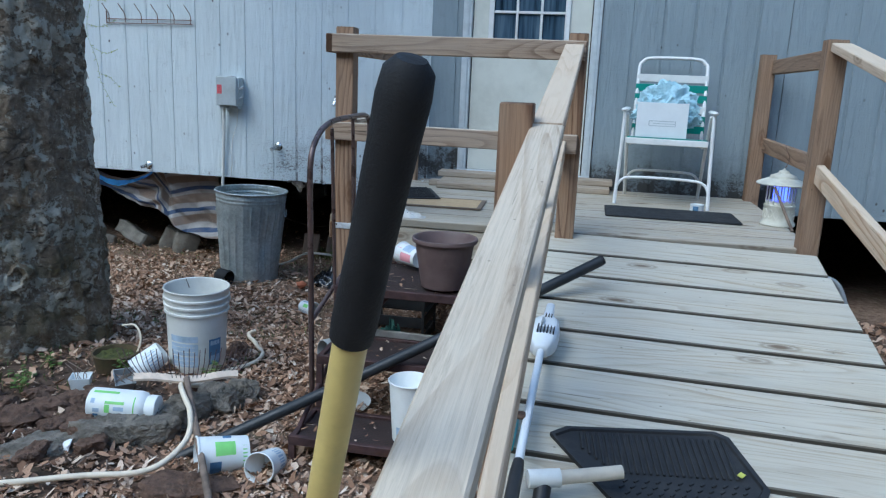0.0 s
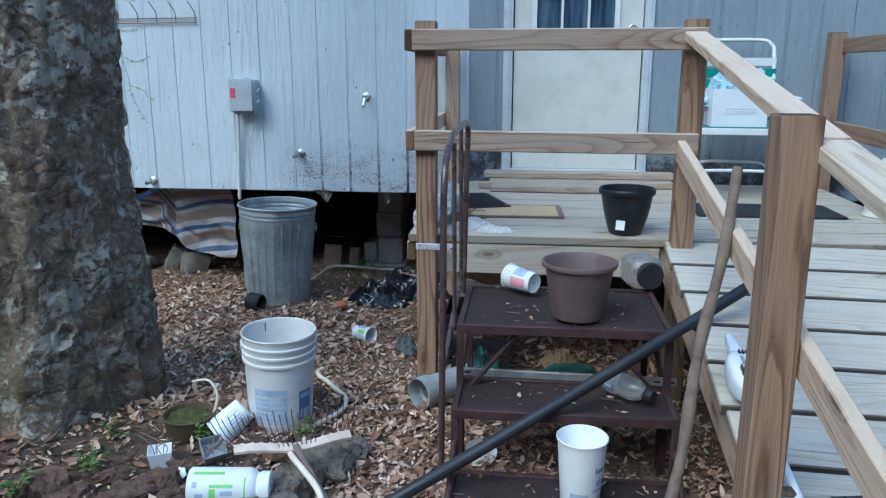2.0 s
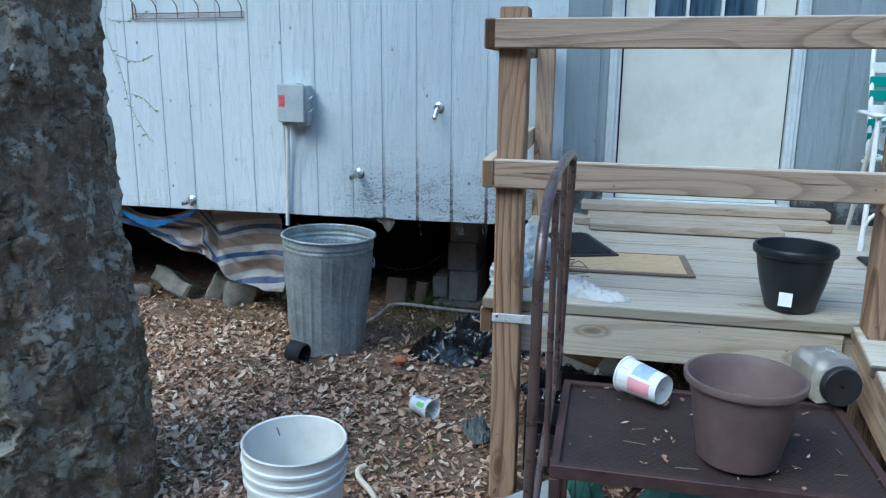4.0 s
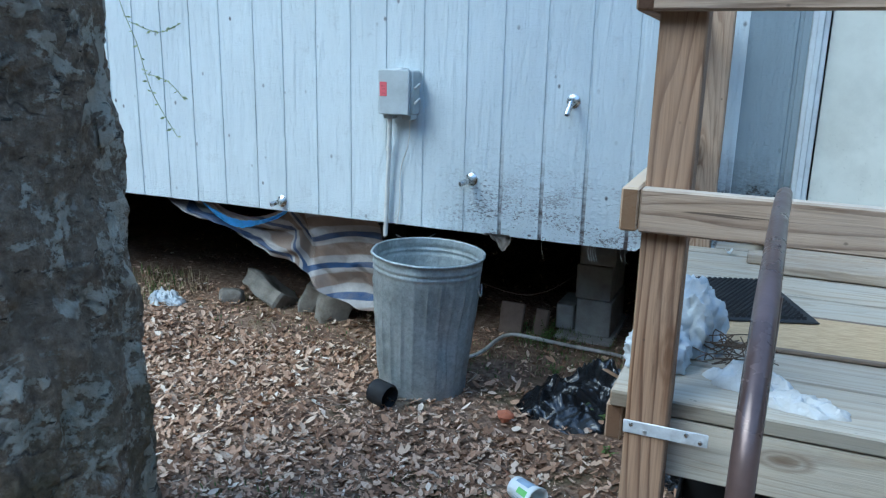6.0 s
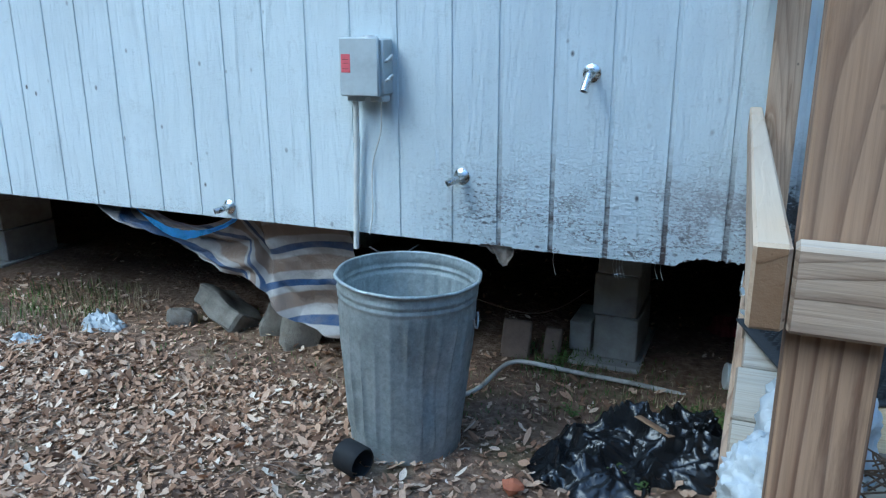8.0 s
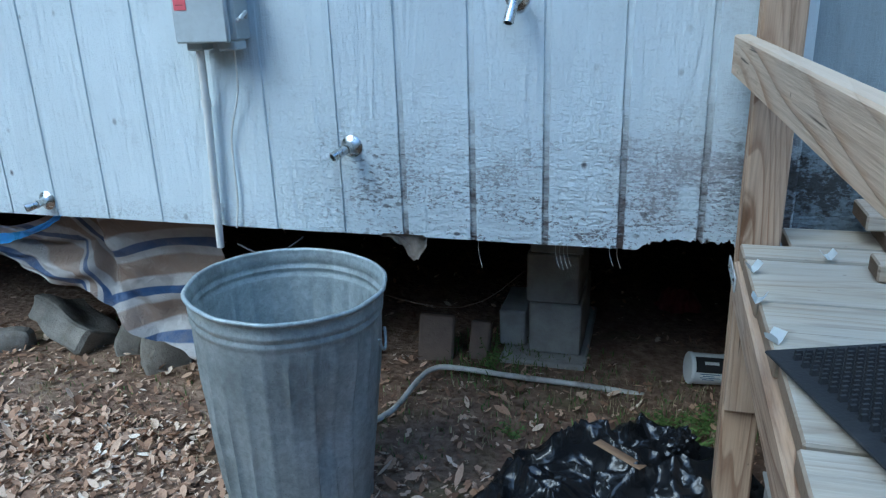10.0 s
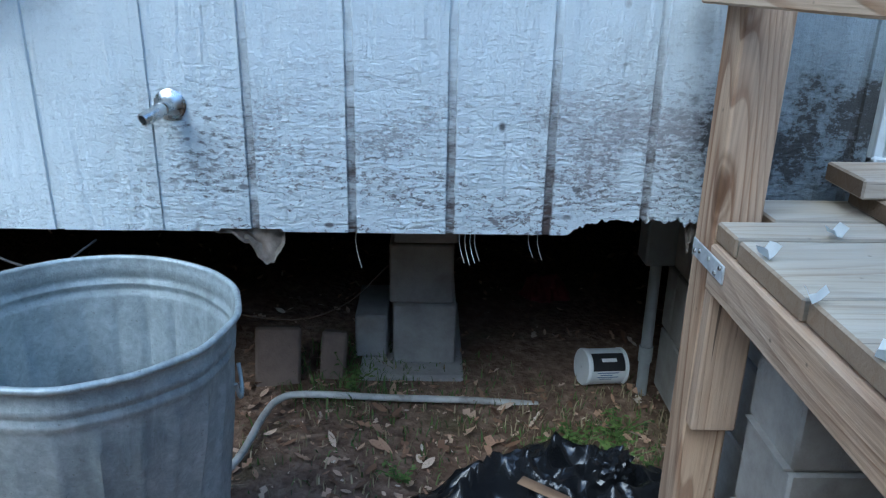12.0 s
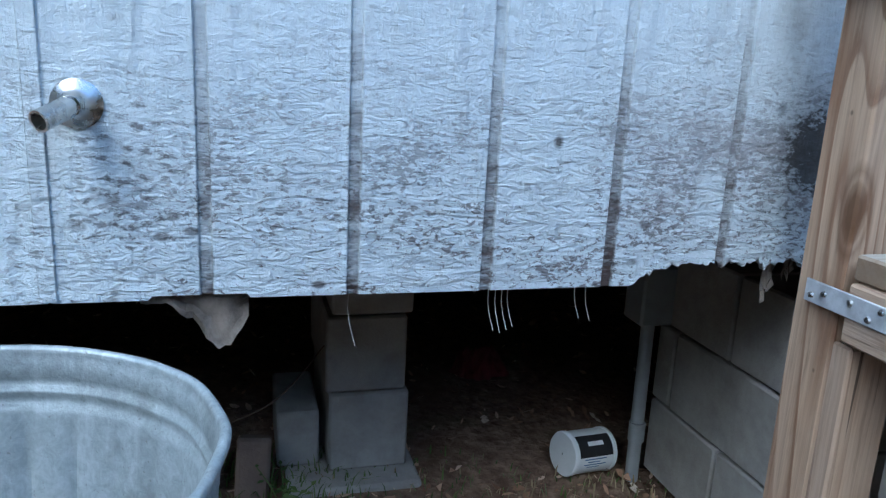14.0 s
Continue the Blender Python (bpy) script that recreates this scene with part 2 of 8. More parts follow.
def siding_paint(name, paint, grime):
    """Old paint on rough plywood siding: raised grain, specks of rot, mildew near the bottom edge by the steps."""
    k = Nodes(name, 0.72, 0.0, 0.3)
    w = k.coords(world_space=True)
    grain = k.noise(k.coords((70, 70, 5), True), 1.0, 4, 0.62, 0.3)
    swirl = k.noise(k.coords((14, 14, 2.0), True), 1.0, 2, 0.5, 1.2)
    figure = k.math("FRACT", k.math("MULTIPLY", swirl, 7.0))
    fine = k.noise(k.coords((160, 160, 38), True), 1.0, 3, 0.7)
    patch = k.noise(w, 1.6, 5, 0.6)
    streak = k.noise(k.coords((9, 9, 0.7), True), 1.0, 5, 0.65)
    col = k.mix(k.ramp(patch, [(0.35, 0.0), (0.7, 1.0)]), paint, tuple(c * 0.88 for c in paint))
    col = k.mix(k.math("MULTIPLY", k.ramp(streak, [(0.5, 0.0), (0.75, 1.0)]), 0.35 * grime), col, tuple(c * 0.62 for c in paint))
    x, z = k.axis(w, 0), k.axis(w, 2)
    # weathered zone round the tap and along the rotten edge
    zone = k.math("MULTIPLY", k.band(x, -2.45, -0.9, 0.30), k.band(z, 0.3, 0.93, 0.30))
    zone = k.math("MAXIMUM", zone, k.math("MULTIPLY", k.band(z, 0.5, 0.74, 0.10), 0.35))
    chips = k.noise(k.coords((72, 72, 140), True), 1.0, 5, 0.72, 0.5)
    smear = k.noise(k.coords((4.5, 4.5, 10), True), 1.0, 5, 0.7)
    heavy = k.math("MULTIPLY", k.band(x, -1.58, -1.2, 0.13), k.band(z, 0.80, 1.00, 0.08))
    worn = k.math("ADD", k.math("MULTIPLY", chips, 0.62), k.math("MULTIPLY", smear, 0.38))
    worn = k.math("ADD", worn, k.math("MULTIPLY", heavy, 0.062))
    wear = k.math("MULTIPLY", k.ramp(worn, [(0.543, 0.0), (0.572, 1.0)]), zone)
    col = k.mix(k.math("MULTIPLY", wear, 0.85), col, (0.115, 0.088, 0.085))
    film = k.math("MULTIPLY", heavy, k.ramp(smear, [(0.40, 0.0), (0.62, 0.55)]))
    col = k.mix(film, col, (0.34, 0.30, 0.30))
    # dark flecks of rot, wider than high
    rot = k.math("MULTIPLY", k.ramp(k.voronoi(k.coords((17, 17, 30), True), 1.0), [(0.13, 1.0), (0.22, 0.0)]), k.ramp(k.noise(k.coords((6, 6, 10), True), 1.0, 3, 0.6), [(0.50, 0.0), (0.58, 1.0)]))
    col = k.mix(k.math("MULTIPLY", k.math("MULTIPLY", rot, zone), 0.85), col, (0.07, 0.052, 0.05))
    # dark stains round the tap
    spot = k.math("MULTIPLY", k.band(x, -2.36, -2.22, 0.05), k.band(z, 0.74, 0.99, 0.05))
    spot = k.math("MULTIPLY", spot, k.ramp(k.noise(k.coords((34, 34, 70), True), 1.0, 5, 0.7), [(0.53, 0.0), (0.63, 1.0)]))
    col = k.mix(k.math("MULTIPLY", spot, 0.75), col, (0.075, 0.06, 0.058))
    fresh = k.math("MULTIPLY", k.band(x, -1.445, -1.40, 0.012), k.band(z, 0.80, 0.885, 0.02))
    col = k.mix(fresh, col, paint)
    # brown dirt lying in the grooves
    phase = k.math("SUBTRACT", k.math("FRACT", k.math("ADD", k.math("DIVIDE", k.math("SUBTRACT", x, -2.196), 0.2025), 0.5)), 0.5)
    phase = k.math("ADD", phase, k.math("MULTIPLY", k.math("SUBTRACT", k.noise(k.coords((3, 3, 40), True), 1.0, 3, 0.6), 0.5), 0.03))
    channel = k.ramp(k.math("ABSOLUTE", phase), [(0.036, 1.0), (0.052, 0.0)])
    dirty = k.math("MULTIPLY", k.band(x, -2.3, -0.9, 0.16), k.band(z, 0.3, 0.98, 0.30))
    dirty = k.math("MULTIPLY", k.math("ADD", dirty, 0.05), k.ramp(k.noise(k.coords((4, 4, 15), True), 1.0, 5, 0.75), [(0.36, 0.15), (0.6, 1.0)]))
    col = k.mix(k.math("MULTIPLY", channel, k.math("MULTIPLY", dirty, 1.0)), col, (0.085, 0.062, 0.055))
    specks = k.math("MULTIPLY", k.ramp(k.voronoi(k.coords((13, 13, 9), True), 1.0), [(0.06, 1.0), (0.13, 0.0)]), k.ramp(k.noise(w, 3.1, 2), [(0.5, 0.0), (0.6, 1.0)]))
    col = k.mix(k.math("MULTIPLY", specks, 0.85), col, (0.05, 0.04, 0.04))
    # mildew beside the door
    mould = k.math("MULTIPLY", k.band(x, -1.31, -0.9, 0.075), k.band(z, 0.78, 1.06, 0.20))
    mould = k.math("MAXIMUM", mould, k.math("MULTIPLY", k.band(x, -0.05, 1.35, 0.12), k.band(z, 0.6, 0.98, 0.24)))
    mottle = k.math("ADD", k.math("MULTIPLY", k.noise(w, 9.0, 7, 0.75), 0.7), k.math("MULTIPLY", chips, 0.3))
    mould = k.ramp(k.math("ADD", k.math("MULTIPLY", mould, 0.50), k.math("MULTIPLY", mottle, 1.2)), [(0.66, 0.0), (0.90, 0.30), (1.10, 0.72), (1.40, 1.0)])
    col = k.mix(k.math("MULTIPLY", mould, 0.93), col, (0.040, 0.037, 0.034))
    k.colour(col)
    relief = k.noise(k.coords((26, 26, 72), True), 1.0, 5, 0.65, 0.8)
    k.bump(k.math("MULTIPLY", relief, k.math("ADD", zone, 0.12)), 1.0, 0.016)
    k.bump(grain, 0.6, 0.005)
    k.bump(figure, 0.5, 0.0035)
    k.bump(fine, 0.5, 0.003)
    k.bump(chips, 0.5, 0.003)
    k.bump(wear, 0.3, 0.003)
    return k.mat


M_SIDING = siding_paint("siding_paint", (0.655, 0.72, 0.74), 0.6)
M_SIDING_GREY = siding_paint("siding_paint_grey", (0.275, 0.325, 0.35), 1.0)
M_POST = lumber("post_lumber", (0.37, 0.232, 0.140), (0.125, 0.060, 0.032), (0.30, 0.225, 0.165), 0.35, True, 0.0, 24.0, 1.0)
M_POSTPALE = lumber("pale_post_lumber", (0.56, 0.385, 0.245), (0.24, 0.115, 0.055), (0.50, 0.40, 0.30), 0.35, True, 0.0, 24.0, 1.0)
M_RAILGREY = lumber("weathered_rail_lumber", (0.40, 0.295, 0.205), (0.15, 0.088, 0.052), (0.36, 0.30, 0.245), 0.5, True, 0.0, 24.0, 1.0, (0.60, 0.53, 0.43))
M_BEAM = lumber("beam_lumber", (0.55, 0.375, 0.235), (0.26, 0.135, 0.07), (0.52, 0.43, 0.34), 0.4, True, 0.0, 24.0, 1.0)
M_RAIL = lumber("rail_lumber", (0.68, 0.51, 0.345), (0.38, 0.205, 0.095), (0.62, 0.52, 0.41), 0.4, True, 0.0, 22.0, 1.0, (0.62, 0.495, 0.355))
M_OFFCUT = lumber("offcut_lumber", (0.46, 0.37, 0.27), (0.25, 0.16, 0.095), (0.42, 0.38, 0.32), 0.5, True, 0.0, 24.0, 0.9)
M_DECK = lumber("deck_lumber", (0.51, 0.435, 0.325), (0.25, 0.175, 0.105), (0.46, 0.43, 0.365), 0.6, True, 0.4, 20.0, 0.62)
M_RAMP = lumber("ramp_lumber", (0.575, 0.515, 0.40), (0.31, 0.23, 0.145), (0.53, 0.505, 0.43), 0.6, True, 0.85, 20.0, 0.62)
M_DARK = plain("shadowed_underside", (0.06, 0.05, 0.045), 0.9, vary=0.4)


def ground_z(x, y):
    """Height of the yard: level by the house, rising to the planting bed by the tree."""
    s = min(1, max(0, (4.6 - y) / 1.5))
    z = 0.085 * s * s * (3 - 2 * s)
    bed = min(1, max(0, (-1.55 - x) / 0.25)) * min(1, max(0, (3.45 - y) / 0.3))
    z += 0.05 * bed
    d = math.hypot(x + 2.84, y - 3.26)
    z += 0.12 * max(0, 1 - d / 0.9) ** 2
    back = min(1, max(0, (y - 6.6) / 3))
    z += 0.12 * back
    n = noise.noise(Vector((x * 1.3, y * 1.3, 0.3))) * 0.02 + noise.noise(Vector((x * 6, y * 6, 2))) * 0.008
    far = min(1, max(0, (max(abs(x), abs(y - 4)) - 9) / 6))
    return (z + n) * (1 - far)


def soil():
    k = Nodes("forest_soil", 0.95, 0.0, 0.15)
    w = k.coords(world_space=True)
    a, b, c = k.noise(w, 2.0, 5), k.noise(w, 24, 5, 0.7), k.voronoi(w, 42, "F1", "Distance")
    col = k.ramp(b, [(0.3, (0.11, 0.070, 0.047)), (0.5, (0.22, 0.148, 0.102)), (0.7, (0.35, 0.252, 0.18))])
    col = k.mix(k.ramp(a, [(0.4, 0.0), (0.65, 0.7)]), col, (0.105, 0.06, 0.041))
    moss = k.math("MULTIPLY", k.ramp(k.noise(w, 3.3, 4), [(0.55, 0.0), (0.7, 1.0)]), 0.5)
    col = k.mix(moss, col, (0.075, 0.085, 0.03))
    x, y = k.axis(w, 0), k.axis(w, 1)
    bed = k.math("MULTIPLY", k.band(x, -3.4, -1.5, 0.15), k.band(y, 0.5, 3.1, 0.25))
    col = k.mix(k.math("MULTIPLY", bed, 0.75), col, (0.055, 0.038, 0.028))
    k.colour(col)
    k.bump(b, 0.7, 0.02)
    k.bump(c, 0.5, 0.01)
    return k.mat


def build_ground():
    def line(lo, hi, step, far):
        fine = list(np.arange(lo, hi + 1e-6, step))
        out, left, right, d = fine[:], lo, hi, step
        while right < far:
            d *= 1.5
            left, right = left - d, right + d
            out = [left] + out + [right]
        return out
    xs, ys = line(-6.5, 2.6, 0.07, 900), line(0.2, 8.6, 0.07, 900)
    verts = [(x, y, ground_z(x, y)) for y in ys for x in xs]
    n = len(xs)
    faces = [(j * n + i, j * n + i + 1, (j + 1) * n + i + 1, (j + 1) * n + i) for j in range(len(ys) - 1) for i in range(n - 1)]
    tagged(raw("ground", verts, faces, soil(), limit=180), "bare brown leaf-strewn yard soil with mossy patches", "ground", kind="structure")


build_ground()


def sky_block_ring():
    """Unseen ring round the yard, added to block low sky light: an uneven dark green wall."""
    k = Nodes("sky_block_green", 0.95, 0.0, 0.1)
    w = k.coords(world_space=True)
    k.colour(k.ramp(k.noise(w, 1.4, 7, 0.75), [(0.3, (0.018, 0.026, 0.012)), (0.55, (0.05, 0.07, 0.028)), (0.75, (0.10, 0.12, 0.06))]))
    verts, faces = [], []
    n = 240
    for i in range(n):
        a = 2 * math.pi * i / n
        d = Vector((math.cos(a), math.sin(a), 0))
        h = 11.5 + 3.0 * noise.noise(d * 5) + 1.6 * noise.noise(d * 21)
        for j in range(7):
            r = 22 + 1.5 * noise.noise(d * 9 + Vector((0, 0, j))) - 0.35 * j
            verts.append((d.x * r, 3 + d.y * r, -0.1 + h * j / 6))
    for i in range(n):
        for j in range(6):
            a, b = i * 7 + j, ((i + 1) % n) * 7 + j
            faces.append((a, b, b + 1, a + 1))
    tagged(raw("backdrop", verts, faces, k.mat, limit=180), "unseen dark green ring added to block low sky light", "backdrop", kind="structure")


sky_block_ring()

# ---- the house ----
WALL, PITCH, GROOVE0 = 5.525, 0.2025, -2.196
house = thing("wall_north", (0, WALL, 0.7), "pale blue-white painted plywood siding wall with vertical grooves", "wall", kind="structure")


def bottom_edge(x):
    """The lower edge of the siding, rotted away near the deck corner."""
    z = 0.700 + 0.004 * noise.noise(Vector((x * 3, 1, 0)))
    if -1.545 < x < -1.19:
        bite = min(1, (x + 1.545) / 0.06)
        z += 0.033 * bite + 0.014 * noise.noise(Vector((x * 26, 4, 0))) + 0.016 * noise.noise(Vector((x * 75, 7, 0))) + 0.008 * noise.noise(Vector((x * 210, 7, 0)))
    elif -2.27 < x < -2.14:
        z += 0.006
    return z


def siding_panel(x0, x1, z1, mat, z0=None):
    """One sheet with its grooves as real channels, 12 mm thick."""
    xs = {x0, x1}
    step = 0.005 if x0 < -1.19 and x1 > -1.6 and z0 is None else 0.06
    xs.update(np.arange(x0, x1, step))
    k = math.ceil((x0 - GROOVE0) / PITCH)
    grooves = []
    while GROOVE0 + k * PITCH < x1 - 0.012:
        g = GROOVE0 + k * PITCH
        if g > x0 + 0.012:
            grooves.append(g)
            xs -= {x for x in xs if abs(x - g) < 0.0125 and x not in (x0, x1)}
            xs.update((g - 0.0095, g - 0.0072, g + 0.0072, g + 0.0095))
        k += 1
    xs = sorted(xs)
    front, back = [], []
    bm = bmesh.new()
    cols = []
    for x in xs:
        deep = (0.0075 if mat is M_SIDING_GREY else 0.0048) if any(abs(x - g) < 0.0080 for g in grooves) else 0.0
        lo = bottom_edge(x) if z0 is None else z0
        zs = [lo, lo + 0.3, z1] if z1 > lo + 0.4 else [lo, z1]
        cols.append(([bm.verts.new((x, WALL + deep, z)) for z in zs], [bm.verts.new((x, WALL + 0.013, z)) for z in (lo, z1)]))
    for (f0, b0), (f1, b1) in zip(cols, cols[1:]):
        for i in range(len(f0) - 1):
            bm.faces.new((f0[i], f1[i], f1[i + 1], f0[i + 1]))
        bm.faces.new((f0[0], b0[0], b1[0], f1[0]))
        bm.faces.new((b0[0], b0[1], b1[1], b1[0]))
        bm.faces.new((f0[-1], f1[-1], b1[1], b0[1]))
    for f, b in (cols[0], cols[-1]):
        bm.faces.new((*f, b[1], b[0]))
    return part("siding_panel", bm, mat, house, limit=30)


SEAM = GROOVE0 - PITCH + 0.004
TOP = 3.15
for i in range(-7, 1):
    a = SEAM + i * 6 * PITCH
    siding_panel(a + 0.002, a + 6 * PITCH - 0.002, TOP, M_SIDING)
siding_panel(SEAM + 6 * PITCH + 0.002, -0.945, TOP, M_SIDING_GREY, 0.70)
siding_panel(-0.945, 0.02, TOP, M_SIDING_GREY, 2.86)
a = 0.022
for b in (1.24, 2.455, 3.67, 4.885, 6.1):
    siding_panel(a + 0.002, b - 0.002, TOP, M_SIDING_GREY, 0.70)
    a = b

# seam battens of the sheets: a thin lapped edge
for i in range(-6, 2):
    x = SEAM + i * 6 * PITCH
    bm = bmesh.new()
    box(bm, (x - 0.012, WALL - 0.004, 0.702), (x + 0.010, WALL + 0.001, TOP), 0.001)
    part("lap_strip", bm, M_SIDING, house)

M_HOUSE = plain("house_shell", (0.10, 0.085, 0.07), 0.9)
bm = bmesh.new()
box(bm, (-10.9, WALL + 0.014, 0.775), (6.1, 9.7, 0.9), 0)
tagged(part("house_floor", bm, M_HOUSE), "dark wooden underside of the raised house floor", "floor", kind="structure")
bm = bmesh.new()
box(bm, (-10.9, 9.7, -0.2), (6.1, 9.85, TOP), 0)
box(bm, (-10.9, WALL + 0.02, -0.2), (-10.75, 9.7, TOP), 0)
box(bm, (5.95, WALL + 0.02, -0.2), (6.1, 9.7, TOP), 0)
tagged(part("wall_south", bm, M_HOUSE), "plain closed end and rear walls of the house", "wall", kind="structure")
bm = bmesh.new()
box(bm, (-11.3, WALL - 0.16, TOP), (6.4, 10.1, TOP + 0.16), 0.01)
tagged(part("roof", bm, plain("roof_metal", (0.35, 0.36, 0.36), 0.5)), "flat grey edged roof of the raised house", "roof", kind="structure")

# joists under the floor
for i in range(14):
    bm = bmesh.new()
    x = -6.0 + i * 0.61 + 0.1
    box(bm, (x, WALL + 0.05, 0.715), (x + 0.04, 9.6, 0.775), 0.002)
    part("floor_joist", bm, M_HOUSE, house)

# ---- the door ----
k = Nodes("door_paint", 0.55, 0.0, 0.4)
w = k.coords(world_space=True)
col = k.ramp(k.noise(w, 5, 5, 0.65), [(0.3, (0.60, 0.60, 0.525)), (0.6, (0.66, 0.66, 0.58)), (0.8, (0.68, 0.68, 0.60))])
col = k.mix(k.math("MULTIPLY", k.ramp(k.noise(w, 3, 6, 0.7), [(0.48, 0.0), (0.68, 1.0)]), 0.4), col, (0.42, 0.42, 0.36))
# specks of mildew and chipped paint over the lower half
low = k.band(k.axis(w, 2), 0.4, 1.15, 0.35)
speck = k.math("MULTIPLY", k.ramp(k.noise(w, 85, 4, 0.7), [(0.62, 0.0), (0.68, 1.0)]), k.ramp(k.noise(w, 6, 4, 0.6), [(0.42, 0.0), (0.58, 1.0)]))
col = k.mix(k.math("MULTIPLY", k.math("MULTIPLY", speck, low), 0.8), col, (0.12, 0.12, 0.10))
k.colour(col)
k.bump(k.noise(w, 60, 3, 0.6), 0.12, 0.002)
M_DOOR = k.mat
M_TRIM = plain("door_trim_paint", (0.56, 0.60, 0.61), 0.6, vary=0.1, dirt=0.4, dirt_c=(0.3, 0.31, 0.31))
M_WHITE = plain("white_plastic", (0.78, 0.78, 0.76), 0.45, vary=0.08, dirt=0.2, dirt_c=(0.45, 0.42, 0.36))
k = Nodes("window_glass", 0.08, 0.0, 0.6)
k.b.inputs["Base Color"].default_value = (0.05, 0.09, 0.15, 1)
curtain_n = k.noise(k.coords((26, 1, 1.5)), 1.0, 3)
k.colour(k.ramp(curtain_n, [(0.3, (0.012, 0.02, 0.032)), (0.5, (0.05, 0.085, 0.125)), (0.7, (0.11, 0.16, 0.21))]))
M_PANE = k.mat
door = thing("door_1", (-0.46, WALL, 0.88), "closed cream-white door with a gridded window in its upper half", "door", kind="structure")
DL, DR, DB, DT = -0.872, -0.050, 0.885, 2.80
WL, WR, WB, WT = -0.735, -0.225, 1.79, 2.62
bm = bmesh.new()
for lo, hi in (((DL, DB), (WL, DT)), ((WR, DB), (DR, DT)), ((WL, DB), (WR, WB)), ((WL, WT), (WR, DT))):
    box(bm, (lo[0], WALL + 0.006, lo[1]), (hi[0], WALL + 0.045, hi[1]), 0)
part("door_slab", bm, M_DOOR, door)
frame_bm = bmesh.new()
for lo, hi in (((WL - 0.028, WB - 0.028), (WL + 0.008, WT + 0.028)), ((WR - 0.008, WB - 0.028), (WR + 0.028, WT + 0.028)), ((WL + 0.008, WB - 0.028), (WR - 0.008, WB + 0.008)), ((WL + 0.008, WT - 0.008), (WR - 0.008, WT + 0.028))):
    box(frame_bm, (lo[0], WALL - 0.010, lo[1]), (hi[0], WALL + 0.0055, hi[1]), 0.003)
window = part("window_frame", frame_bm, M_WHITE, door, "white raised window frame")
for i in range(1, 3):
    bm = bmesh.new()
    x = WL + (WR - WL) * i / 3
    box(bm, (x - 0.009, WALL - 0.004, WB + 0.008), (x + 0.009, WALL + 0.012, WT - 0.008), 0.003)
    part("muntin", bm, M_WHITE, window)
for j in range(1, 4):
    bm = bmesh.new()
    z = WB + (WT - WB) * j / 4
    box(bm, (WL + 0.008, WALL - 0.002, z - 0.009), (WR - 0.008, WALL + 0.0115, z + 0.009), 0.003)
    part("muntin", bm, M_WHITE, window)
for i in range(3):
    for j in range(4):
        bm = bmesh.new()
        x0, x1 = WL + (WR - WL) * i / 3, WL + (WR - WL) * (i + 1) / 3
        z0, z1 = WB + (WT - WB) * j / 4, WB + (WT - WB) * (j + 1) / 4
        box(bm, (x0 + 0.001, WALL + 0.014, z0 + 0.001), (x1 - 0.001, WALL + 0.019, z1 - 0.001), 0)
        part("pane", bm, M_PANE, window)
for x0, x1 in ((-0.944, -0.880), (-0.042, 0.020)):
    bm = bmesh.new()
    box(bm, (x0, WALL - 0.018, 0.86), (x1, WALL + 0.03, 2.86), 0.004)
    box(bm, (x0 + 0.02, WALL - 0.026, 0.862), (x1 - 0.02, WALL - 0.018, 2.858), 0.002)
    part("jamb", bm, M_TRIM, door)
bm = bmesh.new()
box(bm, (-0.944, WALL - 0.03, 0.845), (0.020, WALL + 0.05, 0.882), 0.004)
part("threshold", bm, M_TRIM, door)
bm = bmesh.new()
box(bm, (-0.944, WALL - 0.018, 2.801), (0.020, WALL + 0.03, 2.858), 0.004)
part("head_trim", bm, M_TRIM, door)
bm = bmesh.new()
turn = Matrix.Translation((-0.115, WALL - 0.03, 1.79)) @ pose(0, 0, 0, 90)
lathe(bm, [(0.0, 0.03), (0.022, 0.028), (0.028, 0.012), (0.018, 0.0), (0.012, -0.02), (0.03, -0.028), (0.03, -0.034)], 20, m=turn)
M_CHROME = plain("dull_chrome", (0.62, 0.62, 0.60), 0.25, 1.0, vary=0.2, scale=30, dirt=0.3)
part("door_knob", bm, M_CHROME, door, "dull brass and chrome door knob")

# ---- boards ----
board_cache = {}


def board(name, parent, mat, start, end, width, thick, up=(0, 0, 1), label=""):
    """A sawn board from start to end (centre line); width lies across, thickness along up."""
    start, end = Vector(start), Vector(end)
    length = (end - start).length
    key = (round(length, 3), width, thick, mat.name)
    if key not in board_cache:
        bm = bmesh.new()
        box(bm, (-length / 2, -width / 2, -thick / 2), (length / 2, width / 2, thick / 2), 0.004)
        bmesh.ops.recalc_face_normals(bm, faces=bm.faces)
        me = bpy.data.meshes.new(name)
        bm.to_mesh(me)
        bm.free()
        me.materials.append(mat)
        smooth_mesh(me, 30)
        board_cache[key] = me
    x = (end - start).normalized()
    z = Vector(up)
    z = (z - x * z.dot(x)).normalized()
    y = z.cross(x)
    m = Matrix((x, y, z)).transposed().to_4x4()
    m.translation = (start + end) / 2
    ob = new(name, board_cache[key])
    ob.matrix_basis = m
    attach(ob, parent)
    return tagged(ob, label)


def post(name, parent, x, y, z0, z1, mat=None, size=0.089):
    return board(name, parent, mat or M_POST, (x, y, z0), (x, y, z1), size, size, (0, -1, 0))


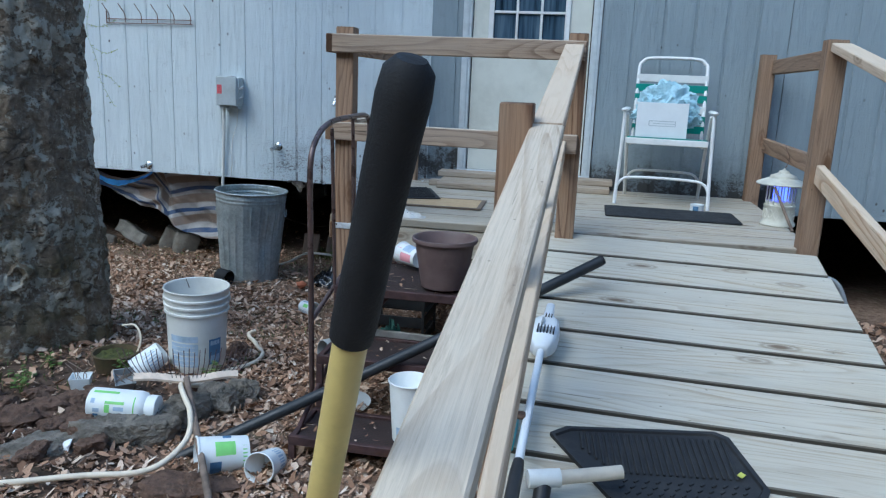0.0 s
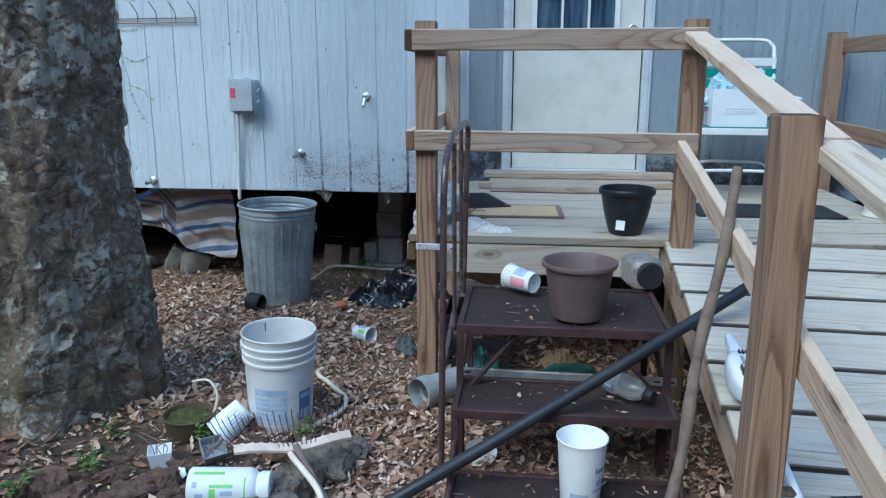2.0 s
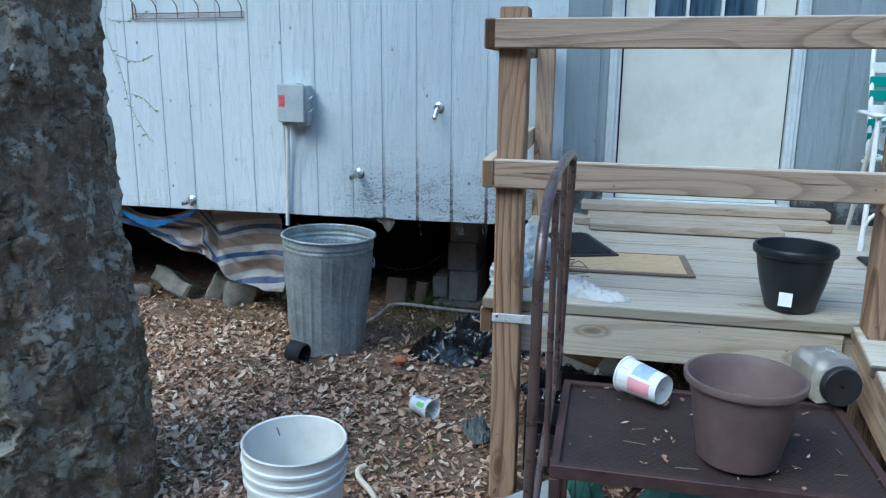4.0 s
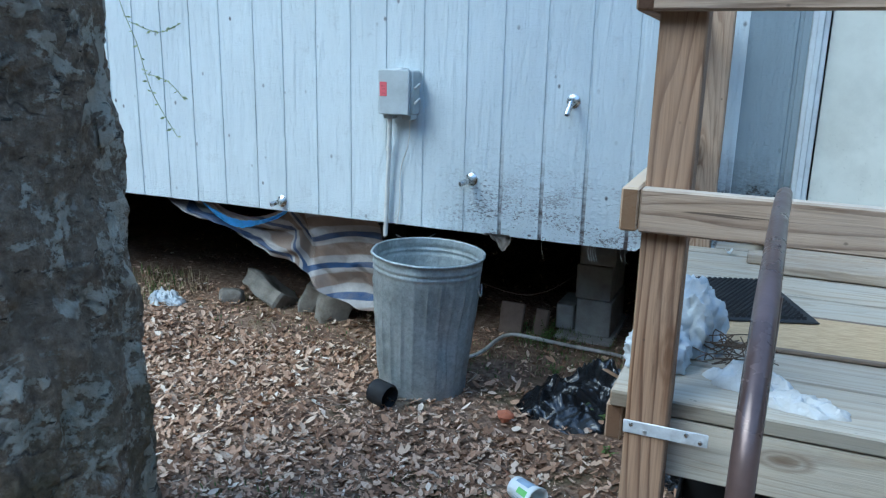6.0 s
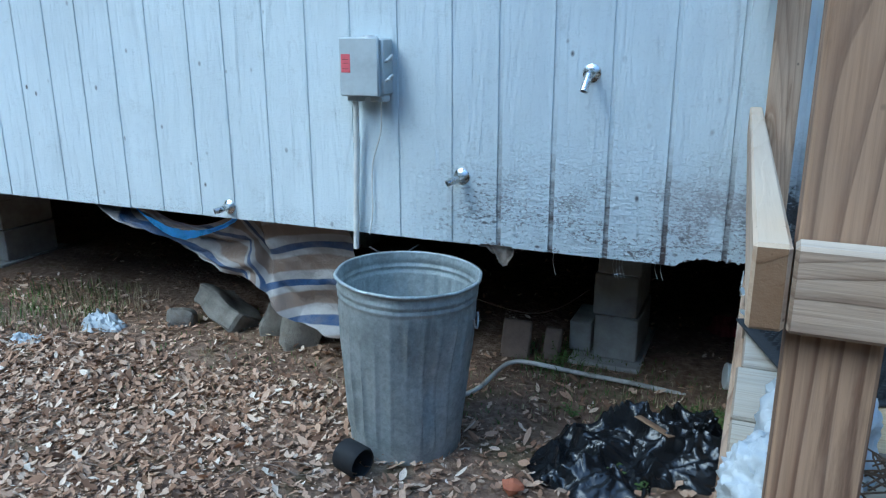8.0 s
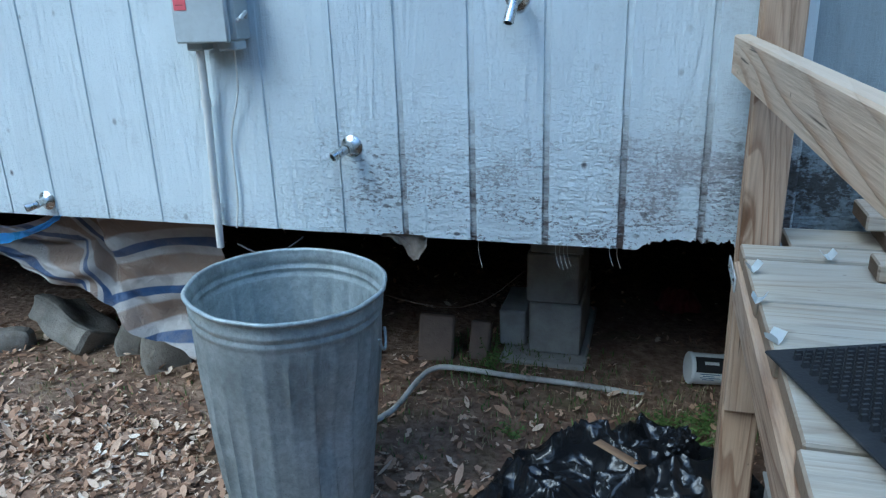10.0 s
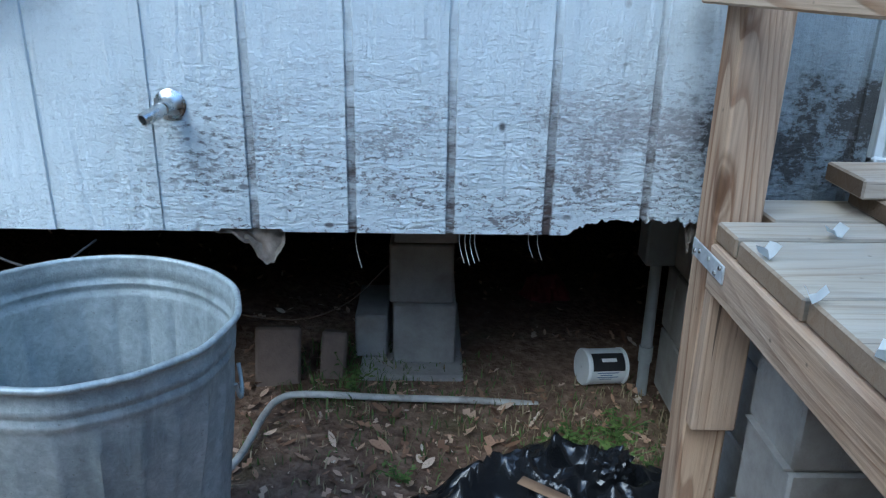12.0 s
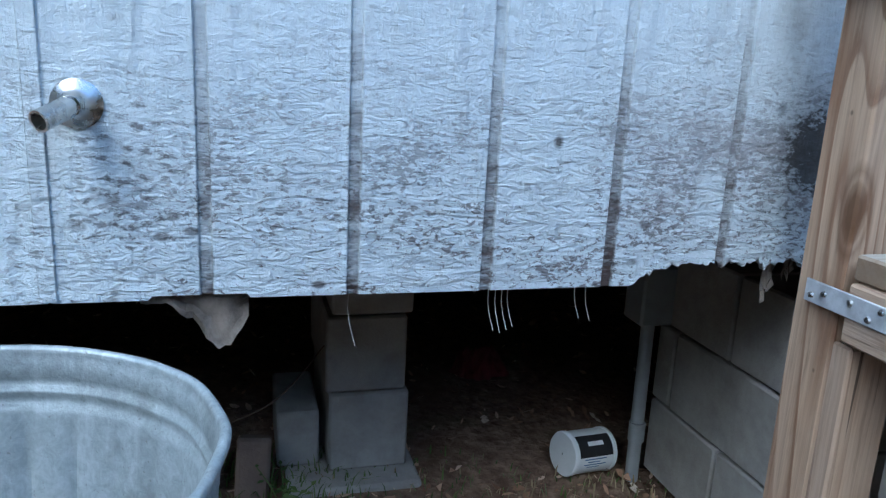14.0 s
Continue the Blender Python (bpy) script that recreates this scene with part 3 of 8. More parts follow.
# ---- the deck ----
DECK = 0.80
deck = thing("deck", (-0.1, 4.6, 0.0), "weathered wooden porch deck on posts before the door", "deck", kind="structure")
rnd = random.Random(4)
DX0, DX1 = -1.302, 1.10
y = 5.228
edges = [5.475, 5.328]
while y > 3.74:
    edges.append(y)
    y -= 0.247
for i, (hi, lo) in enumerate(zip(edges, edges[1:])):
    x0 = -1.20 if i == 0 else DX0 + rnd.uniform(-0.008, 0.008)
    lo += 0.008
    mid = (hi + lo) / 2
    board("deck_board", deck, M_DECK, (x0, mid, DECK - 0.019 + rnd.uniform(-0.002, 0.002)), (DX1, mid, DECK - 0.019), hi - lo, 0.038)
board("front_beam", deck, M_DECK, (-1.20, 3.775, DECK - 0.038 - 0.075), (-0.16, 3.775, DECK - 0.038 - 0.075), 0.14, 0.038, (0, -1, 0))
board("front_beam", deck, M_DECK, (-0.16, 3.80, DECK - 0.038 - 0.075), (1.06, 3.80, DECK - 0.038 - 0.075), 0.14, 0.038, (0, -1, 0))
board("side_beam", deck, M_BEAM, (-1.298, 3.77, DECK - 0.038 - 0.0475), (-1.298, 5.323, DECK - 0.038 - 0.0475), 0.089, 0.038, (-1, 0, 0))
board("side_beam", deck, M_RAIL, (1.09, 3.83, DECK - 0.038 - 0.075), (1.09, 5.45, DECK - 0.038 - 0.075), 0.14, 0.038, (-1, 0, 0))
for x in (-0.8, -0.2, 0.4):
    board("deck_joist", deck, M_DECK, (x, 3.80, DECK - 0.038 - 0.07), (x, 5.47, DECK - 0.038 - 0.07), 0.14, 0.038, (1, 0, 0))
post("post", deck, -1.215, 3.725, 0.02, 1.745)
post("post", deck, -0.085, 3.70, 0.02, 1.745)
post("post", deck, -1.263, 5.389, -0.02, 1.75, M_POSTPALE)
post("post", deck, 1.045, 3.77, 0.02, 1.755)
post("post", deck, 1.10, 5.40, 0.0, 1.76)
board("post_sister", deck, M_BEAM, (-1.263, 5.325, 0.365), (-1.263, 5.325, 0.664), 0.089, 0.038, (0, -1, 0))
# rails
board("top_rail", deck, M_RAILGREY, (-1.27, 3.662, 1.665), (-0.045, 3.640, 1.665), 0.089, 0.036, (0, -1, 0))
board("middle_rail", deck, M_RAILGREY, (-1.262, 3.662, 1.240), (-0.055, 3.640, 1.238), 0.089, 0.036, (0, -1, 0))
board("top_rail", deck, M_POST, (-1.282, 3.645, 1.665), (-1.335, 5.45, 1.665), 0.089, 0.036, (-1, 0, 0))
board("middle_rail", deck, M_RAIL, (-1.282, 3.645, 1.240), (-1.335, 5.445, 1.217), 0.089, 0.036, (-1, 0, 0))
board("top_rail", deck, M_POST, (1.075, 3.82, 1.68), (1.14, 5.36, 1.68), 0.089, 0.036, (1, 0, 0))
board("middle_rail", deck, M_POST, (1.075, 3.82, 1.18), (1.14, 5.36, 1.18), 0.089, 0.036, (1, 0, 0))
# door steps: two planks stacked before the threshold
board("door_step", deck, M_OFFCUT, (-1.01, 5.33, DECK + 0.020), (0.16, 5.33, DECK + 0.020), 0.235, 0.038)
board("door_step", deck, M_OFFCUT, (-0.99, 5.10, DECK + 0.022), (-0.10, 5.08, DECK + 0.022), 0.20, 0.038)
board("door_step", deck, M_OFFCUT, (-1.05, 5.405, DECK + 0.060), (0.18, 5.405, DECK + 0.060), 0.14, 0.038)
M_STEEL = plain("galvanised_strap", (0.60, 0.62, 0.63), 0.5, 0.3, vary=0.25, scale=40, dirt=0.2)


def strap(lo, hi, holes, face):
    bm = bmesh.new()
    box(bm, lo, hi, 0.0015)
    s = part("strap", bm, M_STEEL, deck, "galvanised steel strap plate")
    for h in holes:
        bm = bmesh.new()
        lathe(bm, [(0.0, 0.0035), (0.004, 0.003), (0.0055, 0.0)], 8, m=Matrix.Translation(h) @ face)
        part("screw", bm, M_CHROME, s)


strap((-1.262, 3.6755, 0.742), (-1.085, 3.6795, 0.772), [(x, 3.6755, z) for x, z in ((-1.245, 0.763), (-1.215, 0.751), (-1.13, 0.763), (-1.10, 0.751))], pose(0, 0, 0, 90))
strap((-1.3215, 5.24, 0.71), (-1.3175, 5.40, 0.745), [(-1.3215, y, z) for y, z in ((5.255, 0.737), (5.275, 0.72), (5.31, 0.733), (5.36, 0.73), (5.385, 0.722))], pose(0, 0, 0, 0, -90))

# ---- the ramp ----
SLOPE = 0.18


def ramp_z(y):
    return DECK - SLOPE * (3.75 - y)


ramp = thing("ramp", (0.45, 1.6, 0.0), "grey weathered wooden access ramp with handrails", "ramp", kind="structure")
tilt = Vector((0, -SLOPE, 1)).normalized()
y = 3.700
while y > -0.6:
    lo = y - 0.242
    mid = (y + lo) / 2
    off = rnd.uniform(-0.012, 0.012)
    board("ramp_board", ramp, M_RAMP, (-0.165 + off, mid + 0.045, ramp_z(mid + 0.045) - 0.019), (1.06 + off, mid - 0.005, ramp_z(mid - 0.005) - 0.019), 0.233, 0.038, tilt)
    y -= 0.25
for x in (-0.125, 0.45, 1.02):
    board("ramp_joist", ramp, M_BEAM, (x, 3.73, ramp_z(3.73) - 0.115), (x, 0.75, ramp_z(0.75) - 0.115), 0.14, 0.038, (1, 0, 0))


def rail_z(y):
    return 1.70 - 0.186 * (3.66 - y)


post("post", ramp, -0.195, 2.06, 0.05, 1.455)
post("post", ramp, -0.195, 0.43, 0.05, 1.15)
post("post", ramp, 1.105, 2.06, 0.05, 1.455)
post("post", ramp, 1.105, 0.43, 0.05, 1.15)
M_RAILPALE = lumber("bleached_rail_lumber", (0.68, 0.55, 0.40), (0.34, 0.21, 0.11), (0.65, 0.57, 0.45), 0.45, True, 0.0, 18.0, 1.0)
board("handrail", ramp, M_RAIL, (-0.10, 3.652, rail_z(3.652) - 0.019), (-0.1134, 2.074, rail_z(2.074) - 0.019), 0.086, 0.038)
board("handrail", ramp, M_RAILPALE, (-0.1134, 2.071, rail_z(2.071) - 0.021), (-0.128, 0.36, rail_z(0.36) - 0.019), 0.088, 0.038)
board("middle_rail", ramp, M_RAIL, (-0.126, 3.655, 1.215), (-0.126, 0.36, 1.200 - 0.186 * 3.295), 0.089, 0.036, (1, 0, 0))
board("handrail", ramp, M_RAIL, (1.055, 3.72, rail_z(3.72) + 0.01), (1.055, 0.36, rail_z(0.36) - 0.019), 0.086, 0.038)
board("middle_rail", ramp, M_RAIL, (1.04, 3.72, 1.16), (1.04, 0.36, 1.14 - 0.186 * 3.295), 0.089, 0.036, (1, 0, 0))

# ---- the tree ----
k = Nodes("tree_bark", 0.92, 0.0, 0.2)
w = k.coords(world_space=True)
fine = k.noise(w, 46, 6, 0.7)
warped = k.mix(0.16, w, k.noise(w, 6.0, 3, 0.6))
shift = k.t.nodes.new("ShaderNodeMapping")
shift.inputs["Scale"].default_value = (7.0, 7.0, 14.0)
k.link(warped, shift.inputs["Vector"])
plate_edge = k.voronoi(shift.outputs[0], 1.0, "DISTANCE_TO_EDGE")
here = k.ramp(k.noise(w, 3.6, 4, 0.6), [(0.50, 0.0), (0.62, 1.0)])
crack = k.math("MULTIPLY", k.ramp(plate_edge, [(0.0, 1.0), (0.035, 0.7), (0.07, 0.0)]), here)
tone = k.noise(k.coords((7, 7, 10), True), 1.0, 5, 0.65, 0.5)
col = k.ramp(fine, [(0.3, (0.105, 0.077, 0.052)), (0.5, (0.25, 0.192, 0.134)), (0.7, (0.39, 0.315, 0.23))])
col = k.mix(k.ramp(tone, [(0.38, 0.55), (0.5, 0.0)]), col, (0.115, 0.088, 0.061))
lich = k.ramp(k.math("ADD", k.math("MULTIPLY", tone, 0.72), k.math("MULTIPLY", fine, 0.28)), [(0.515, 0.0), (0.54, 1.0)])
col = k.mix(k.math("MULTIPLY", lich, 0.78), col, (0.53, 0.49, 0.395))
lich2 = k.ramp(k.noise(k.coords((19, 19, 25), True), 1.0, 6, 0.65), [(0.60, 0.0), (0.65, 1.0)])
col = k.mix(k.math("MULTIPLY", lich2, 0.55), col, (0.46, 0.43, 0.36))
z = k.axis(w, 2)
moss = k.math("MULTIPLY", k.band(z, 0.0, 0.75, 0.3), k.ramp(k.noise(w, 4.0, 5, 0.6), [(0.46, 0.0), (0.6, 1.0)]))
col = k.mix(k.math("MULTIPLY", moss, 0.6), col, (0.085, 0.075, 0.028))
ochre = k.ramp(k.noise(k.coords((7, 7, 1.4), True), 1.0, 5, 0.7), [(0.57, 0.0), (0.66, 1.0)])
col = k.mix(k.math("MULTIPLY", ochre, 0.45), col, (0.19, 0.125, 0.05))
pits = k.ramp(k.noise(k.coords((13, 13, 40), True), 1.0, 4, 0.6), [(0.645, 0.0), (0.685, 1.0)])
col = k.mix(k.math("MULTIPLY", pits, 0.85), col, (0.022, 0.018, 0.014))
col = k.mix(k.math("MULTIPLY", crack, 0.75), col, (0.030, 0.024, 0.019))
k.colour(col)
k.bump(k.ramp(plate_edge, [(0.0, 0.0), (0.12, 1.0)]), 0.2, 0.015)
k.bump(tone, 0.6, 0.03)
k.bump(lich, 0.5, 0.006)
k.bump(pits, -0.8, 0.012)
k.bump(k.noise(w, 17, 6, 0.7), 0.8, 0.025)
k.bump(fine, 0.7, 0.012)
M_BARK = k.mat


def trunk_radius(a, h, r0, r1, height):
    flare = 0.035 * math.exp(-max(h - 0.05, 0) / 0.22)
    r = r0 + (r1 - r0) * min(1, max(h, 0) / height)
    d = Vector((math.cos(a), math.sin(a), 0))
    p = Vector((d.x * 2.2, d.y * 2.2, h * 1.5))
    bumps = 0.035 * noise.noise(p) + 0.02 * noise.noise(p * 3.1)
    plates = noise.cell(Vector((a * 5.5 + 0.8 * noise.noise(Vector((h * 3, a * 2, 0))), h * 6.5 + 0.9 * noise.noise(Vector((a * 4, h * 2, 5))), 0)))
    return r + flare * (1 + 0.6 * math.sin(a * 5 + 0.7)) + bumps + 0.010 * plates + 0.018 * noise.noise(p * 5) + 0.016 * abs(noise.noise(p * 9)) + 0.009 * noise.noise(p * 19)


def tree_trunk(at, r0, r1, height, lean):
    g = ground_z(*at)
    t = thing("tree", (at[0], at[1], g), "large old tree trunk with grey lichened and mossy bark", "tree")
    n, steps = 190, 260

    def skin(a, h, out=0.0):
        rr = trunk_radius(a, h, r0, r1, height) + out
        return Vector((at[0] + lean[0] * h + rr * math.cos(a), at[1] + lean[1] * h + rr * math.sin(a), h + g))
    verts = [skin(2 * math.pi * i / n, -0.15 + (height + 0.15) * j / steps) for j in range(steps + 1) for i in range(n)]
    faces = [(j * n + i, j * n + (i + 1) % n, (j + 1) * n + (i + 1) % n, (j + 1) * n + i) for j in range(steps) for i in range(n)]
    faces.append(tuple(steps * n + i for i in range(n)))
    trunk = raw("trunk", [tuple(v) for v in verts], faces, M_BARK, t, limit=180)
    # loose plates of lichened bark
    rb = random.Random(17)
    for q in range(150):
        a, h = rb.uniform(-2.2, 1.4), rb.uniform(0.05, 2.4)
        size = rb.uniform(0.018, 0.055)
        bm = bmesh.new()
        ring_in, ring_out = [], []
        m_ = 12
        for i in range(m_):
            b = 2 * math.pi * i / m_
            s_ = size * (1 + 0.55 * noise.noise(Vector((math.cos(b) * 1.8, math.sin(b) * 1.8, q * 1.7))))
            da, dh = s_ * math.cos(b) / r0 * 0.75, s_ * math.sin(b) * 1.15
            ring_out.append(bm.verts.new(skin(a + da, h + dh, -0.004)))
            ring_in.append(bm.verts.new(skin(a + da * 0.8, h + dh * 0.8, 0.004)))
        mid = bm.verts.new(skin(a, h, 0.003))
        for i in range(m_):
            j = (i + 1) % m_
            bm.faces.new((ring_out[i], ring_out[j], ring_in[j], ring_in[i]))
            bm.faces.new((ring_in[i], ring_in[j], mid))
        part("bark_plate", bm, M_BARK, trunk, limit=50)
    # healed branch scars with a hole
    for a, h, s_ in ((0.62, 1.12, 0.030), (0.66, 0.84, 0.036), (-0.9, 0.62, 0.03), (-0.75, 0.30, 0.045)):
        bm = bmesh.new()
        o = skin(a, h, 0.0)
        m = Matrix.Translation(o) @ Vector((math.cos(a), math.sin(a), 0.1)).to_track_quat("Z", "Y").to_matrix().to_4x4()
        lathe(bm, [(s_ * 1.7, -0.012), (s_ * 1.35, 0.008), (s_ * 1.0, 0.016), (s_ * 0.7, 0.008), (s_ * 0.55, -0.02), (0.001, -0.03)], 18, m=m, wobble=lambda r, b, z: r * (1 + 0.25 * math.sin(2 * b + a * 9) + 0.12 * math.sin(5 * b)))
        part("branch_scar", bm, M_BARK, trunk, "knotty scar round a dark hole")
    return t


tree = tree_trunk((-2.86, 3.25), 0.44, 0.40, 5.5, (-0.008, 0.0))

# ---- yard things ----
k = Nodes("galvanised_can", 0.52, 0.5, 0.4)
v = k.coords()
spangle = k.noise(v, 55, 5, 0.75, 0.6)
cloud = k.noise(v, 7, 6, 0.7)
drip = k.noise(k.coords((26, 26, 3.0)), 1.0, 5, 0.7)
col = k.ramp(spangle, [(0.3, (0.33, 0.37, 0.37)), (0.5, (0.43, 0.475, 0.475)), (0.7, (0.54, 0.59, 0.59))])
col = k.mix(k.math("MULTIPLY", k.ramp(cloud, [(0.46, 0.0), (0.64, 1.0)]), 0.65), col, (0.22, 0.24, 0.23))
col = k.mix(k.math("MULTIPLY", k.ramp(drip, [(0.56, 0.0), (0.70, 1.0)]), 0.4), col, (0.62, 0.66, 0.66))
grit = k.ramp(k.noise(v, 130, 3, 0.7), [(0.64, 0.0), (0.70, 1.0)])
col = k.mix(k.math("MULTIPLY", grit, 0.5), col, (0.16, 0.14, 0.12))
k.colour(col)
k.rough(k.ramp(cloud, [(0.3, 0.42), (0.7, 0.68)]))
k.bump(cloud, 0.35, 0.012)
k.bump(spangle, 0.25, 0.002)
M_GALV = k.mat
M_RUST = plain("rusty_brown_steel", (0.075, 0.043, 0.042), 0.6, 0.3, vary=0.5, scale=22, bump=0.4, dirt=0.4, dirt_c=(0.11, 0.05, 0.025))
M_RAILSTEEL = plain("worn_brown_pipe_paint", (0.125, 0.083, 0.074), 0.30, 0.35, vary=0.4, scale=12, bump=0.15, dirt=0.25, dirt_c=(0.05, 0.035, 0.03), spec=0.6)
M_BUCKET = plain("grey_white_plastic", (0.68, 0.68, 0.64), 0.5, vary=0.12, scale=6, dirt=0.3, dirt_c=(0.36, 0.34, 0.28))
M_BLUELABEL = plain("faded_blue_print", (0.40, 0.50, 0.62), 0.6, vary=0.25, scale=20)
M_DEEPBLUE = plain("blue_print", (0.10, 0.20, 0.34), 0.6, vary=0.3, scale=20)
M_BLACK = plain("black_plastic", (0.022, 0.023, 0.025), 0.42, vary=0.3, dirt=0.2, dirt_c=(0.07, 0.06, 0.05))
M_RUBBER = plain("black_rubber", (0.016, 0.016, 0.017), 0.7, vary=0.3, scale=30)
M_PLANTER = plain("brown_plastic", (0.125, 0.085, 0.08), 0.55, vary=0.2, dirt=0.3, dirt_c=(0.2, 0.15, 0.13))
M_TUB = plain("white_tub_plastic", (0.80, 0.82, 0.80), 0.4, vary=0.06, dirt=0.12, dirt_c=(0.45, 0.4, 0.3))
M_PINK = plain("pink_print", (0.80, 0.36, 0.40), 0.5, vary=0.2)
M_RED = plain("red_print", (0.70, 0.14, 0.16), 0.5, vary=0.15)
M_GREEN = plain("lime_green_print", (0.28, 0.66, 0.18), 0.5, vary=0.15)
M_YELLOW = plain("yellow_fibreglass", (0.72, 0.56, 0.20), 0.42, vary=0.15, scale=8, dirt=0.35, dirt_c=(0.38, 0.27, 0.1))
M_STONE = plain("grey_stone", (0.26, 0.228, 0.185), 0.95, vary=0.65, scale=17, bump=1.0, depth=0.014, dirt=0.4, dirt_c=(0.09, 0.075, 0.05))
M_CONCRETE = plain("concrete_block", (0.38, 0.36, 0.325), 0.95, vary=0.22, scale=16, bump=0.7, dirt=0.35, dirt_c=(0.2, 0.17, 0.13))
M_ROCKBROWN = plain("brown_rock", (0.19, 0.115, 0.078), 0.95, vary=0.65, scale=26, bump=1.0, depth=0.012, dirt=0.4)
M_HOSE = plain("beige_hose_rubber", (0.78, 0.67, 0.51), 0.6, vary=0.12, dirt=0.1)
M_STICK = plain("grey_stick_wood", (0.22, 0.165, 0.125), 0.85, vary=0.45, scale=22, bump=0.6, dirt=0.35, dirt_c=(0.09, 0.065, 0.05))
M_GREYPIPE = plain("grey_pvc", (0.33, 0.35, 0.35), 0.5, vary=0.12, dirt=0.25)
M_PVC = plain("white_pvc", (0.72, 0.72, 0.68), 0.4, vary=0.1, dirt=0.3, dirt_c=(0.4, 0.36, 0.28))
M_MOSS = plain("moss", (0.065, 0.070, 0.018), 0.95, vary=0.6, scale=30, bump=0.8)
M_DRYLEAF = plain("dry_leaf", (0.30, 0.19, 0.11), 0.8, vary=0.4)


def trash_can():
    at = Matrix.Translation((-2.450, 5.215, -0.01)) @ pose(0, 0, 0, 0, 2.0, 0) @ pose(0, 0, 0, 0, 0, 25)
    can = thing("trash_can", at, "empty lidless galvanised steel trash can, dented and weathered", "trash can")

    def dent(r, a, z):
        d = math.exp(-(((a - 5.0 + 6.283) % 6.283 - 0.0) ** 2) / 0.12) * math.exp(-((z - 0.27) / 0.12) ** 2)
        flute = 0.0
        if 0.06 < z < 0.585:
            s = (a * 26 / (2 * math.pi)) % 1.0
            worn = max(0.15, min(1.0, 0.65 + 1.1 * noise.noise(Vector((math.cos(a) * 1.6, math.sin(a) * 1.6, z * 2.5)))))
            flute = 0.0085 * worn * math.exp(-((s - 0.5) / 0.13) ** 2) * min(1, (z - 0.06) / 0.03, (0.585 - z) / 0.03)
        d2 = math.exp(-(((a - 4.2) % 6.283) - 0.9) ** 2 / 0.3) * math.exp(-((z - 0.36) / 0.16) ** 2)
        return r + flute - 0.03 * d - 0.012 * d2 + 0.005 * noise.noise(Vector((math.cos(a) * 3, math.sin(a) * 3, z * 6)))
    outer = [(0.02, 0.012), (0.190, 0.012), (0.200, 0.0), (0.207, 0.006), (0.208, 0.03), (0.2085, 0.055)]
    outer += [(0.2095 + 0.0405 * i / 16, 0.065 + 0.52 * i / 16) for i in range(17)]
    outer += [(0.2505, 0.592), (0.2545, 0.599), (0.2545, 0.607), (0.2510, 0.613), (0.2512, 0.617), (0.2555, 0.623), (0.2555, 0.632), (0.2522, 0.638), (0.2550, 0.662)]
    lip = [(0.2565 + 0.0065 * math.cos(t) + 0.002, 0.668 + 0.0065 * math.sin(t)) for t in np.linspace(-1.6, 3.6, 9)]
    inner = [(0.251, 0.655), (0.2485, 0.638), (0.2518, 0.632), (0.2518, 0.623), (0.2475, 0.617), (0.2472, 0.613), (0.2508, 0.607), (0.2508, 0.599), (0.2468, 0.592)]
    inner += [(0.2460 - 0.0405 * i / 16, 0.585 - 0.52 * i / 16) for i in range(17)] + [(0.204, 0.02), (0.02, 0.018)]
    bm = bmesh.new()
    lathe(bm, outer + lip + inner, 216, wobble=dent)
    part("body", bm, M_GALV, can, m=at, limit=50)
    for a in (-0.26, 2.88):
        bm = bmesh.new()
        arc = [(0.250 + 0.007 * math.sin(t), 0.038 * math.cos(t), 0.535 - 0.045 * math.sin(t)) for t in np.linspace(0, math.pi, 10)]
        tube(bm, arc, 0.004, 8)
        part("handle", bm, M_GALV, can, m=at @ pose(0, 0, 0, 0, 0, math.degrees(a)))
    return can


trash_can()


